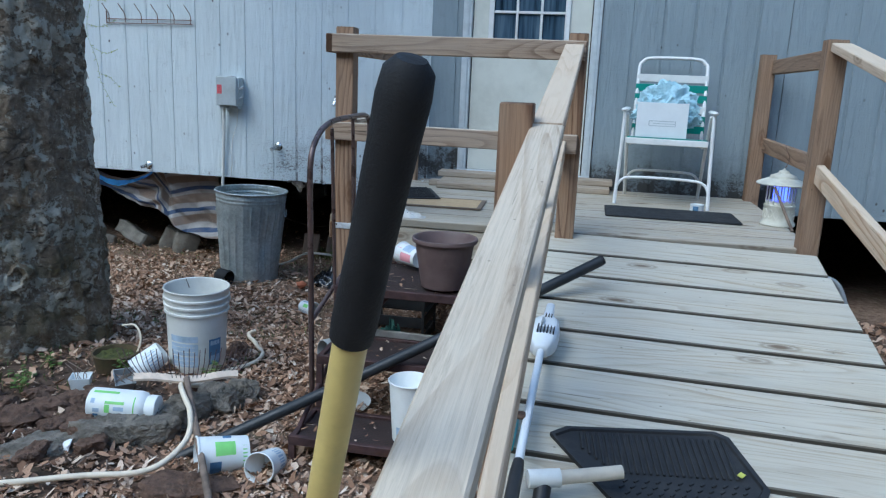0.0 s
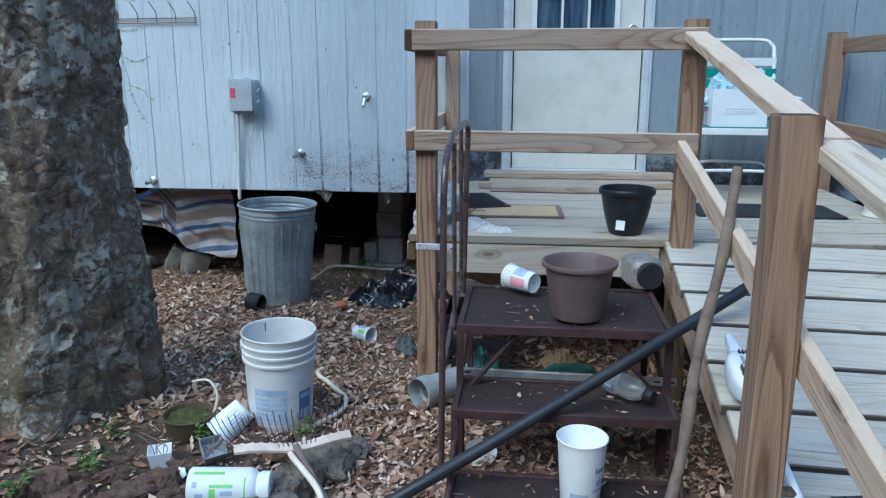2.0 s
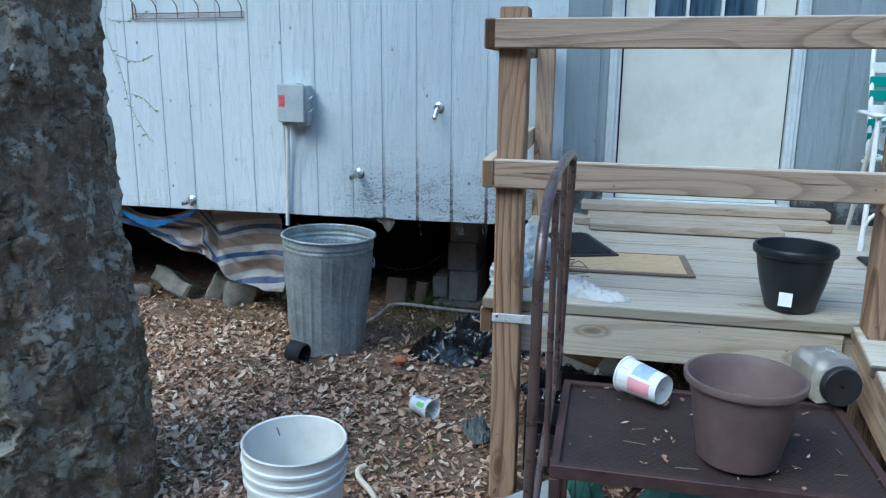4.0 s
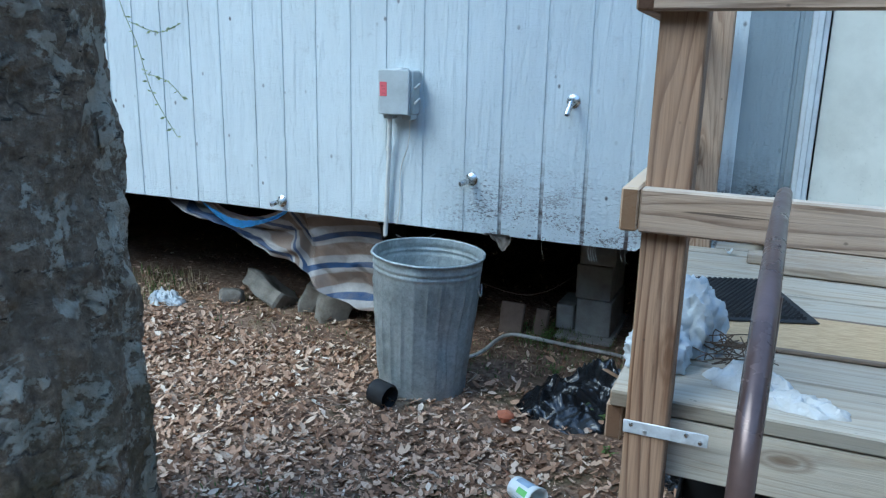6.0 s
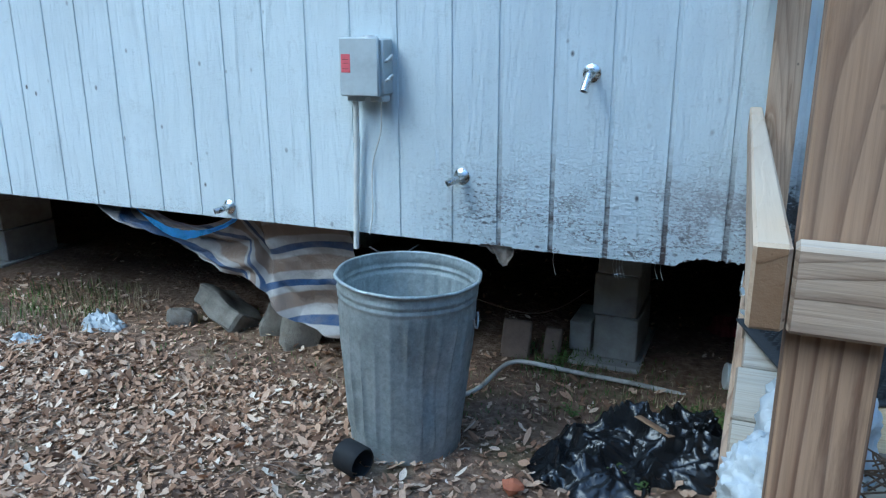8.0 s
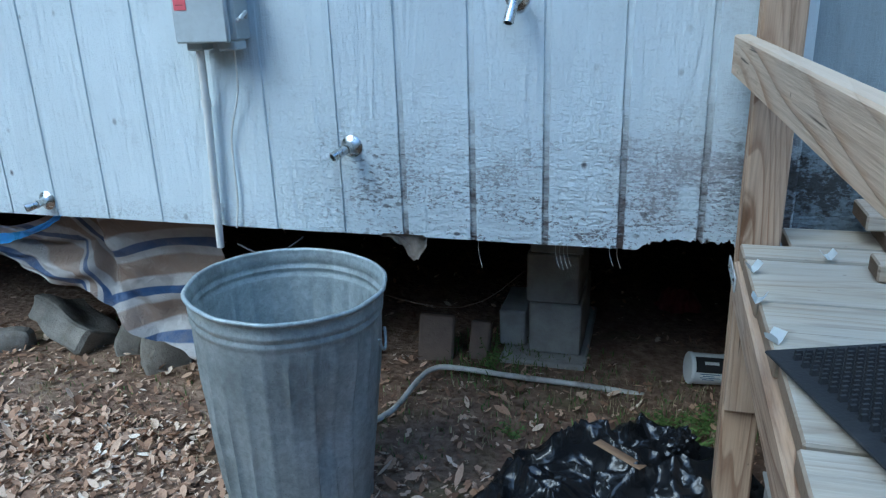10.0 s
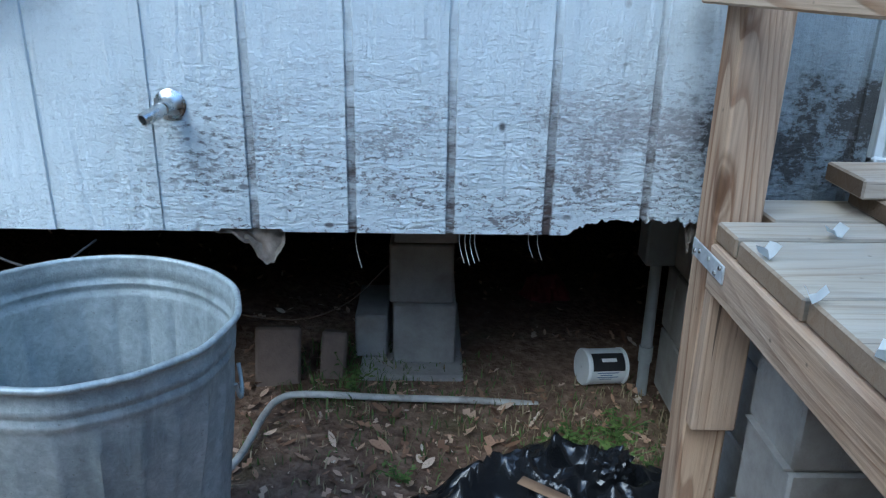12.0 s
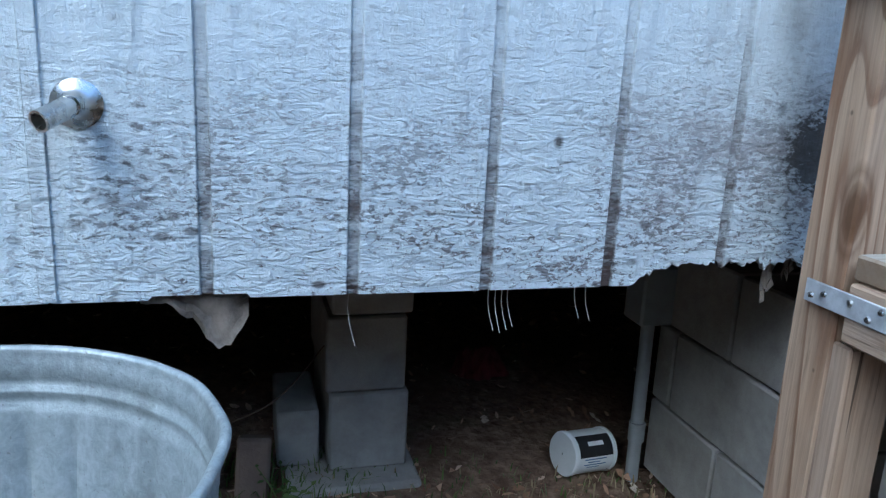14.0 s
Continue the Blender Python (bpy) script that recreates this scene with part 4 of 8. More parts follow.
def lidless_bucket():
    at = Matrix.Translation((-1.752, 3.148, ground_z(-1.752, 3.148) - 0.003)) @ pose(0, 0, 0, 1, 1.0, 20)
    b = thing("bucket", at, "open white five-gallon plastic bucket with a faded blue label", "bucket")
    prof = [(0.02, 0.004), (0.120, 0.0), (0.126, 0.008), (0.131, 0.10), (0.138, 0.275), (0.139, 0.285), (0.147, 0.287), (0.147, 0.296), (0.141, 0.299), (0.1415, 0.318), (0.149, 0.320), (0.149, 0.329), (0.143, 0.332), (0.1435, 0.352), (0.151, 0.354), (0.151, 0.362), (0.146, 0.365), (0.147, 0.392), (0.1505, 0.396), (0.148, 0.401), (0.143, 0.398), (0.139, 0.35), (0.128, 0.10), (0.122, 0.012), (0.02, 0.010)]
    bm = bmesh.new()
    lathe(bm, prof, 56)
    part("body", bm, M_BUCKET, b, m=at)

    def label(a0, a1, z0, z1, mat, name):
        bm = bmesh.new()
        n = 10
        cols = []
        for i in range(n + 1):
            a = a0 + (a1 - a0) * i / n
            cols.append([bm.verts.new(((0.1288 + 0.0403 * z) * math.cos(a), (0.1288 + 0.0403 * z) * math.sin(a), z)) for z in (z0, z1)])
        for c, d in zip(cols, cols[1:]):
            bm.faces.new((c[0], d[0], d[1], c[1]))
        part(name, bm, mat, b, m=at)
    base = radians(-95)
    for z0, z1 in ((0.165, 0.195), (0.10, 0.158), (0.045, 0.095)):
        label(base - 0.75, base + 0.25, z0, z1, M_BLUELABEL, "label_block")
    for i in range(6):
        label(base - 0.7, base + 0.15, 0.052 + 0.022 * i, 0.056 + 0.022 * i, M_BUCKET, "print_line")
    label(base + 0.62, base + 1.1, 0.05, 0.175, M_DEEPBLUE, "label_block")
    label(base + 0.68, base + 1.04, 0.06, 0.095, M_BLUELABEL, "print_line")
    label(base + 0.68, base + 1.04, 0.145, 0.165, M_BLUELABEL, "print_line")
    bm = bmesh.new()
    tube(bm, spline([(-0.05, 0.10, 0.36), (-0.052, 0.06, 0.40), (-0.05, 0.02, 0.425)]), 0.002, 6)
    part("wire_handle", bm, M_RUST, b, m=at)
    for s in (-1, 1):
        bm = bmesh.new()
        lathe(bm, [(0.0, 0.012), (0.012, 0.010), (0.016, 0.0)], 14, m=Matrix.Translation((0.142 * s, 0, 0.342)) @ pose(0, 0, 0, 0, 90 * s))
        part("handle_lug", bm, M_BUCKET, b, m=at)


lidless_bucket()


def mesh_sheet(x0, x1, y0, y1, z):
    """Expanded steel tread: a grid of diamond strands."""
    bm = bmesh.new()
    nx, ny = int((x1 - x0) / 0.022), int((y1 - y0) / 0.013)
    dx, dy = (x1 - x0) / nx, (y1 - y0) / ny
    for j in range(ny):
        for i in range(nx):
            cx, cy = x0 + (i + 0.5 + 0.5 * (j % 2) - 0.25) * dx, y0 + (j + 0.5) * dy
            v = [bm.verts.new(p) for p in ((cx - dx * 0.5, cy, z), (cx, cy - dy * 0.55, z + 0.002), (cx + dx * 0.5, cy, z), (cx, cy + dy * 0.55, z + 0.001))]
            w = [bm.verts.new((cx + (p.co.x - cx) * 0.5, cy + (p.co.y - cy) * 0.45, z + 0.0005)) for p in v]
            for q in range(4):
                bm.faces.new((v[q], v[(q + 1) % 4], w[(q + 1) % 4], w[q]))
    return bm


def metal_steps():
    s = thing("metal_steps", (-0.62, 3.0, 0.05), "rusty brown steel step stand with three mesh treads", "steps")
    x0, x1 = -1.005, -0.235
    levels = [(0.645, 2.945, 3.475), (0.41, 2.735, 3.035), (0.20, 2.44, 2.71)]
    for z, y0, y1 in levels:
        bm = bmesh.new()
        t, h = 0.022, 0.034
        for lo, hi in (((x0, y0), (x1, y0 + t)), ((x0, y1 - t), (x1, y1)), ((x0, y0 + t), (x0 + t, y1 - t)), ((x1 - t, y0 + t), (x1, y1 - t))):
            box(bm, (lo[0], lo[1], z - h), (hi[0], hi[1], z), 0.002)
        tread = part("tread", bm, M_RUST, s)
        part("tread_mesh", mesh_sheet(x0 + t, x1 - t, y0 + t, y1 - t, z - 0.008), M_RUST, tread)
        # added dark sheet standing in for the shade below the open mesh
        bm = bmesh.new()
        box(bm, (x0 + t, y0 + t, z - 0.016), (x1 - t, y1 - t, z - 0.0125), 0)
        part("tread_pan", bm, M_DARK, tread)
    for x in (x0 + 0.012, x1 - 0.012):
        for y, z in ((2.957, 0.61), (3.462, 0.61), (2.747, 0.375), (2.452, 0.165), (3.02, 0.375)):
            bm = bmesh.new()
            g = ground_z(x, y) - 0.02
            box(bm, (x - 0.0125, y - 0.0125, g), (x + 0.0125, y + 0.0125, z), 0.002)
            part("leg", bm, M_RUST, s)
        bm = bmesh.new()
        tube(bm, [(x, 2.45, 0.17), (x, 3.46, 0.58)], 0.010, 8)
        part("stringer", bm, M_RUST, s)
    for x, d in ((x0 + 0.02, 1), (x1 - 0.02, -1)):
        bm = bmesh.new()
        tube(bm, [(x, 2.97, 0.36), (x + d * 0.2, 2.99, 0.60)], 0.009, 8)
        part("brace", bm, M_RUST, s)
    # side guard rail of bent pipe
    bm = bmesh.new()
    x = x0 - 0.022
    tube(bm, spline([(x - 0.018, 2.80, 0.12), (x - 0.012, 2.77, 0.5), (x - 0.004, 2.735, 0.9), (x, 2.72, 1.17), (x + 0.002, 2.79, 1.275), (x + 0.006, 2.93, 1.325), (x + 0.012, 3.18, 1.338), (x + 0.018, 3.36, 1.338), (x + 0.02, 3.42, 1.31), (x + 0.018, 3.435, 1.25), (x + 0.008, 3.47, 0.9), (x, 3.50, 0.60)], 10), 0.0114, 14)
    rail = part("guard_rail", bm, M_RAILSTEEL, s, "bent brown painted steel pipe guard rail")
    for y, z0, z1 in ((2.93, 0.62, 1.30), (3.20, 0.72, 1.335)):
        bm = bmesh.new()
        tube(bm, [(x + 0.01, y + 0.06, z0), (x + 0.012, y, z1)], 0.0078, 10)
        part("baluster", bm, M_RAILSTEEL, rail)
    bm = bmesh.new()
    tube(bm, [(x - 0.006, 2.76, 0.55), (x + 0.004, 3.49, 0.75)], 0.010, 10)
    part("lower_bar", bm, M_RAILSTEEL, rail)
    return s


metal_steps()


def pot(name, at, rim, base, h, mat, label, lip=0.018, thick=0.006, soil_z=None, m=None):
    place = Matrix.Translation(at) if m is None else m
    t = thing(name, place, label, "plant pot")
    prof = [(0.01, 0.002), (base * 0.92, 0.0), (base, 0.006), (rim - lip * 0.7, h - lip), (rim - 0.002, h - lip + 0.003), (rim, h - 0.004), (rim - 0.002, h), (rim - thick - 0.003, h), (rim - lip - thick * 0.4, h - lip), (base - thick, 0.012), (0.01, 0.011)]
    bm = bmesh.new()
    lathe(bm, prof, 48)
    part("pot_wall", bm, mat, t, m=place)
    if soil_z:
        bm = bmesh.new()
        r = base + (rim - base) * soil_z / h - thick
        lathe(bm, [(0.0, soil_z + 0.008), (r * 0.5, soil_z + 0.006), (r, soil_z)], 24, wobble=lambda r, a, z: r)
        part("contents", bm, M_DRYLEAF, t, m=place)
    return t, place


pot("planter", (-0.565, 3.085, 0.646), 0.140, 0.094, 0.215, M_PLANTER, "empty brown plastic planter standing on the metal steps", 0.02, soil_z=0.12)
bpm = Matrix.Translation((-0.305, 3.875, DECK + 0.001))
bp = thing("plant_pot", bpm, "black plastic bell-shaped plant pot with a white sticker on the deck", "plant pot")
bm = bmesh.new()
lathe(bm, [(0.005, 0.004), (0.070, 0.0), (0.076, 0.006), (0.086, 0.04), (0.099, 0.085), (0.109, 0.13), (0.115, 0.172), (0.117, 0.182), (0.126, 0.186), (0.129, 0.192), (0.129, 0.207), (0.125, 0.213), (0.119, 0.211), (0.115, 0.19), (0.106, 0.13), (0.083, 0.04), (0.070, 0.012), (0.005, 0.012)], 48)
part("pot_wall", bm, plain("blue_black_plastic", (0.020, 0.024, 0.029), 0.4, vary=0.3, dirt=0.15, dirt_c=(0.07, 0.06, 0.05)), bp, m=bpm)
bm = bmesh.new()
box(bm, (-0.02, -0.0012, -0.022), (0.02, 0.0, 0.022), 0)
part("sticker", bm, M_TUB, bp, "white paper sticker", m=Matrix.Translation((-0.340, 3.7795, DECK + 0.055)) @ pose(0, 0, 0, -16, 0, -20))
mp, mpm = pot("plant_pot", (-2.07, 2.98, ground_z(-2.07, 2.98) - 0.01), 0.105, 0.085, 0.10, plain("mossy_clay", (0.10, 0.072, 0.038), 0.9, vary=0.5, dirt=0.5, dirt_c=(0.08, 0.085, 0.02)), "low mossy clay pot with a wire handle by the tree", 0.01)
bm = bmesh.new()
lathe(bm, [(0.001 + 0.0935 * i / 14, 0.086 - 0.006 * (i / 14) ** 3) for i in range(15)], 48)
for v in bm.verts:
    v.co.z += 0.010 * noise.noise(v.co * 40) + 0.006 * noise.noise(v.co * 110)
part("moss", bm, M_MOSS, mp, "green moss filling the pot", m=mpm)
bm = bmesh.new()
tube(bm, spline([(0.09, 0.03, 0.09), (0.10, 0.05, 0.16), (0.06, 0.07, 0.21), (-0.01, 0.075, 0.20)]), 0.005, 8)
part("handle", bm, M_HOSE, mp, m=mpm)


def lying(start, end, roll=0):
    """A pose whose local z runs from start to end."""
    d = Vector(end) - Vector(start)
    return Matrix.Translation(start) @ d.to_track_quat("Z", "Y").to_matrix().to_4x4() @ pose(0, 0, 0, 0, 0, roll)


def facing(m, way=(0.35, -1.0, 0.45)):
    """The angle round local z at which the surface looks towards way."""
    v = m.inverted().to_3x3() @ Vector(way)
    return math.atan2(v.y, v.x)


def wrap(parent, m, mat, r0, r1, h, a0, a1, z0, z1, name="print_block", lift=0.0008, n=8):
    bm = bmesh.new()
    cols = []
    for i in range(n + 1):
        a = a0 + (a1 - a0) * i / n
        cols.append([bm.verts.new(((r0 + (r1 - r0) * z / h + lift) * math.cos(a), (r0 + (r1 - r0) * z / h + lift) * math.sin(a), z)) for z in (z0, z1)])
    for c, d in zip(cols, cols[1:]):
        bm.faces.new((c[0], d[0], d[1], c[1]))
    return part(name, bm, mat, parent, m=m)


def cup(name, m, r0, r1, h, label, category, prints=(), mat=None):
    """A tapered tub, open at local z = h, with a rolled rim."""
    t = thing(name, m, label, category)
    bm = bmesh.new()
    lathe(bm, [(0.005, 0.004), (r0 * 0.9, 0.003), (r0, 0.0), (r0 + 0.001, 0.004), (r1, h - 0.008), (r1 + 0.004, h - 0.006), (r1 + 0.0045, h - 0.001), (r1 + 0.002, h + 0.001), (r1 - 0.0015, h - 0.003), (r0 - 0.001, 0.006), (0.005, 0.006)], 36)
    part("cup_wall", bm, mat or M_TUB, t, m=m)
    f = facing(m)
    for pm, a0, a1, z0, z1 in prints:
        a0, a1 = a0 + f - 1.5, a1 + f - 1.5
        wrap(t, m, pm, r0, r1, h, a0, a1, z0, z1)
    return t


cup("yogurt_cup", lying((-0.725, 3.335, 0.697), (-0.835, 3.425, 0.702), 0), 0.041, 0.050, 0.135, "empty white and red dairy cup lying on the metal steps", "cup", [(M_PINK, 0.0, 6.28, 0.098, 0.122), (M_PINK, 0.3, 1.2, 0.02, 0.09), (M_BLUELABEL, 1.4, 2.6, 0.03, 0.085), (M_PINK, 2.8, 4.0, 0.06, 0.092)] + [(M_PINK, 2.9, 3.7, 0.012 + 0.010 * i, 0.017 + 0.010 * i) for i in range(4)] + [(M_PINK, 4.3, 6.0, 0.05, 0.055), (M_BLUELABEL, 4.4, 5.8, 0.02, 0.045)])
cup("yogurt_tub", Matrix.Translation((-0.572, 2.545, 0.2005)), 0.060, 0.077, 0.232, "empty white dairy tub with faint blue print on the lowest step", "tub", [(M_DEEPBLUE, 1.75, 1.83, 0.135, 0.155), (M_DEEPBLUE, 1.87, 2.0, 0.135, 0.148), (M_DEEPBLUE, 2.04, 2.3, 0.135, 0.150), (M_BLUELABEL, 0.6, 1.5, 0.03, 0.065), (M_BLUELABEL, 1.7, 2.5, 0.07, 0.078), (M_BLUELABEL, 1.85, 2.6, 0.09, 0.11), (M_DEEPBLUE, 1.8, 2.0, 0.012, 0.035), (M_BLUELABEL, 2.1, 2.6, 0.04, 0.05)])
g = ground_z(-1.66, 4.43)
cup("yogurt_cup", lying((-1.735, 4.47, g + 0.046), (-1.625, 4.40, g + 0.048), 40), 0.038, 0.046, 0.12, "empty white and blue dairy cup lying in the leaves", "cup", [(M_GREEN, 1.2, 1.7, 0.05, 0.10), (M_BLUELABEL, 2.0, 4.4, 0.03, 0.1), (M_BLUELABEL, -0.6, 0.9, 0.02, 0.09)])
cup("yogurt_cup", lying((-1.035, 2.40, 0.122), (-1.045, 2.27, 0.150), 0), 0.044, 0.054, 0.13, "empty white dairy cup lying on the ground by the hose", "cup", [(M_BLUELABEL, 0.5, 2.4, 0.02, 0.06), (M_BLUELABEL, 3.2, 4.4, 0.07, 0.11)])
cup("yogurt_tub", lying((-1.135, 2.375, 0.150), (-1.265, 2.285, 0.160), 30), 0.060, 0.070, 0.18, "empty white tub with green print lying by a stone", "tub", [(M_GREEN, 0.2, 2.0, 0.01, 0.025), (M_DEEPBLUE, 0.4, 1.2, 0.10, 0.14), (M_GREEN, 1.5, 2.3, 0.05, 0.12), (M_DEEPBLUE, 2.6, 3.3, 0.06, 0.09)])
cup("yogurt_tub", lying((-1.855, 3.02, 0.235), (-1.93, 2.965, 0.165), 0), 0.05, 0.062, 0.14, "empty white tub tipped over beside the bucket", "tub", [(M_BLUELABEL, 0, 2.0, 0.02, 0.08)])


def wide_bottle():
    m = lying((-1.845, 2.49, 0.205), (-1.585, 2.535, 0.195), -70)
    t = thing("plastic_bottle", m, "white plastic canister with lime green print lying on its side", "bottle")
    bm = bmesh.new()
    lathe(bm, [(0.005, 0.0), (0.058, 0.0), (0.063, 0.005), (0.063, 0.195), (0.058, 0.212), (0.047, 0.222), (0.047, 0.23), (0.051, 0.232), (0.051, 0.262), (0.047, 0.265), (0.005, 0.265)], 40)
    part("bottle_wall", bm, M_TUB, t, m=m)
    f = facing(m)
    for mat, a0, a1, z0, z1 in ((M_GREEN, -0.22, -0.05, 0.075, 0.15), (M_GREEN, 0.0, 0.5, 0.075, 0.095), (M_BLUELABEL, 0.25, 0.5, 0.03, 0.055), (M_GREEN, -0.95, -0.75, 0.02, 0.12), (M_GREEN, -0.6, 0.8, 0.185, 0.190), (M_BLUELABEL, -0.35, -0.05, 0.02, 0.035), (M_BLUELABEL, 0.1, 0.35, 0.11, 0.15), (M_DEEPBLUE, 0.62, 0.78, 0.03, 0.05)):
        a0, a1 = f + a0, f + a1
        wrap(t, m, mat, 0.063, 0.063, 0.2, a0, a1, z0, z1)


wide_bottle()

# long black pole leaning over the steps onto the ramp
bm = bmesh.new()
p0, p1 = Vector((-1.42, 2.365, 0.085)), Vector((0.085, 3.082, 0.815))
n = 24
tube(bm, [p0.lerp(p1, i / n) + Vector((0, 0, -0.012 * math.sin(math.pi * i / n))) for i in range(n + 1)], 0.0215, 16)
pole = thing("pole", p0, "long black rubber-covered pole leaning across the steps onto the ramp", "pole")
part("shaft", bm, plain("black_pipe", (0.02, 0.023, 0.026), 0.4, vary=0.3, scale=5, dirt=0.25, dirt_c=(0.1, 0.09, 0.08)), pole)
bm = bmesh.new()
d = (p1 - p0).normalized()
tube(bm, [p1 - d * 0.002, p1 + d * 0.012], 0.019, 16)
part("end_cap", bm, M_RUBBER, pole)

# shovel with a wooden handle, leaning on the ramp rail
sh = thing("shovel", (-0.37, 2.33, 0.1), "old shovel with a weathered wooden handle leaning on the ramp rail", "shovel")
bm = bmesh.new()
q0, q1 = Vector((-0.335, 2.385, 0.25)), Vector((-0.121, 2.746, 1.255))
pts = [q0.lerp(q1, i / 20) + Vector((0.006 * math.sin(i * 0.5), 0.004 * math.cos(i * 0.7), 0)) for i in range(21)]
tube(bm, pts, 0.017, 12, radii=[0.0175 + 0.002 * math.sin(i * 1.3) - (0.004 if i == 20 else 0) for i in range(21)])
part("handle", bm, M_STICK, sh, "grey weathered wooden handle")
bm = bmesh.new()
tube(bm, [(-0.365, 2.335, 0.11), (-0.348, 2.363, 0.19), (-0.327, 2.399, 0.29)], 0.02, 12, radii=[0.014, 0.018, 0.0205])
socket = part("socket", bm, M_RUST, sh)
bm = bmesh.new()
blade = Matrix.Translation((-0.405, 2.30, 0.155)) @ pose(0, 0, 0, 20, 0, -30)
rows = []
for j in range(9):
    v = j / 8
    wdt = 0.11 * (1 - 0.25 * v ** 3) if v < 0.75 else 0.11 * (1 - 0.25 * v ** 3) * math.sqrt(max(0.02, 1 - ((v - 0.75) / 0.25) ** 2 * 0.9))
    rows.append([bm.verts.new(blade @ Vector((wdt * s, -0.03 * (s * s) - 0.02 * v, 0.02 - 0.26 * v + 0.13))) for s in np.linspace(-1, 1, 9)])
for a, b in zip(rows, rows[1:]):
    for i in range(8):
        bm.faces.new((a[i], a[i + 1], b[i + 1], b[i]))
bmesh.ops.solidify(bm, geom=bm.faces[:], thickness=0.003)
part("blade", bm, M_RUST, sh, "rusty steel shovel blade")

# yellow tool handle with a black grip against the lower end of the rail
tool = thing("garden_tool", (-0.48, 0.96, 0.1), "yellow-shafted garden tool with black foam grip leaning on the rail", "garden tool")
a0, a1 = Vector((-0.472, 0.957, 0.095)), Vector((-0.191, 0.609, 1.28))
bm = bmesh.new()
tube(bm, [a0.lerp(a1, i / 6) for i in range(7)], 0.0160, 18)
part("shaft", bm, M_YELLOW, tool, "yellow fibreglass shaft")
d = (a1 - a0).normalized()
d = (Vector((0.068, -0.066, 0.232)).normalized() + (a1 - a0).normalized()).normalized()
bm = bmesh.new()
g0 = a1 - d * 0.006
prof = [(0.016, 0.0), (0.0195, 0.003), (0.0205, 0.02), (0.0195, 0.10), (0.0205, 0.19), (0.0215, 0.230), (0.0195, 0.250), (0.012, 0.259), (0.0, 0.261)]
lathe(bm, prof, 26, m=Matrix.Translation(g0) @ d.to_track_quat("Z", "Y").to_matrix().to_4x4())
part("grip", bm, plain("black_foam_grip", (0.014, 0.014, 0.015), 0.75, vary=0.35, scale=40, bump=0.5), tool, "black foam rubber grip")
bm = bmesh.new()
box(bm, (-0.56, 0.93, 0.085), (-0.40, 0.99, 0.115), 0.008)
part("tool_head", bm, M_RUST, tool)

# rake lying on the bed with its tines up
rake = thing("rake", (-1.54, 2.68, 0.14), "wooden-handled bow rake with a pale worn head lying on stones", "rake")
M_PALEWOOD = plain("pale_worn_plastic", (0.72, 0.58, 0.45), 0.65, vary=0.2, dirt=0.2)
bm = bmesh.new()
ra, rb = Vector((-1.735, 2.605, 0.285)), Vector((-1.375, 2.80, 0.262))
side = (rb - ra).normalized()
fwd = Vector((0, 0, 1)).cross(side).normalized()
nseg = 40
top, bot = [], []
for i in range(nseg + 1):
    u = i / nseg
    bow = 0.028 * (1 - (2 * u - 1) ** 2)
    p = ra.lerp(rb, u) - fwd * bow + Vector((0, 0, 0.006 * math.sin(u * 9)))
    tooth = 0.007 if i % 3 == 0 else 0.0
    top.append((p + fwd * (0.012 + tooth) + Vector((0, 0, 0.009)), p + fwd * (0.012 + tooth) - Vector((0, 0, 0.004))))
    bot.append((p - fwd * 0.014 - Vector((0, 0, 0.006)), p - fwd * 0.012 - Vector((0, 0, 0.016))))
vs = [[bm.verts.new(q) for q in (t[0], t[1], b[1], b[0])] for t, b in zip(top, bot)]
for a, b in zip(vs, vs[1:]):
    for q in range(4):
        bm.faces.new((a[q], a[(q + 1) % 4], b[(q + 1) % 4], b[q]))
bm.faces.new(vs[0])
bm.faces.new(list(reversed(vs[-1])))
head = part("rake_head", bm, M_PALEWOOD, rake, "pale worn rake head")
for i in range(26):
    u = (i + 0.5) / 26
    p = ra.lerp(rb, u) - fwd * 0.028 * (1 - (2 * u - 1) ** 2)
    bm = bmesh.new()
    e = p + fwd * 0.06 + side * (u - 0.5) * 0.10 + Vector((0, 0, 0.03))
    f = p + fwd * 0.115 + side * (u - 0.5) * 0.16 + Vector((0, 0, 0.075 + 0.01 * math.sin(i * 2.1)))
    tube(bm, spline([p, e, f], 3), 0.0019, 6)
    part("tine", bm, M_RUST, head)
bm = bmesh.new()
tube(bm, [Vector((-1.535, 2.665, 0.275)), Vector((-1.36, 2.41, 0.225)), Vector((-0.93, 1.77, 0.105))], 0.0125, 12)
part("handle", bm, M_STICK, rake, "grey wooden rake handle")


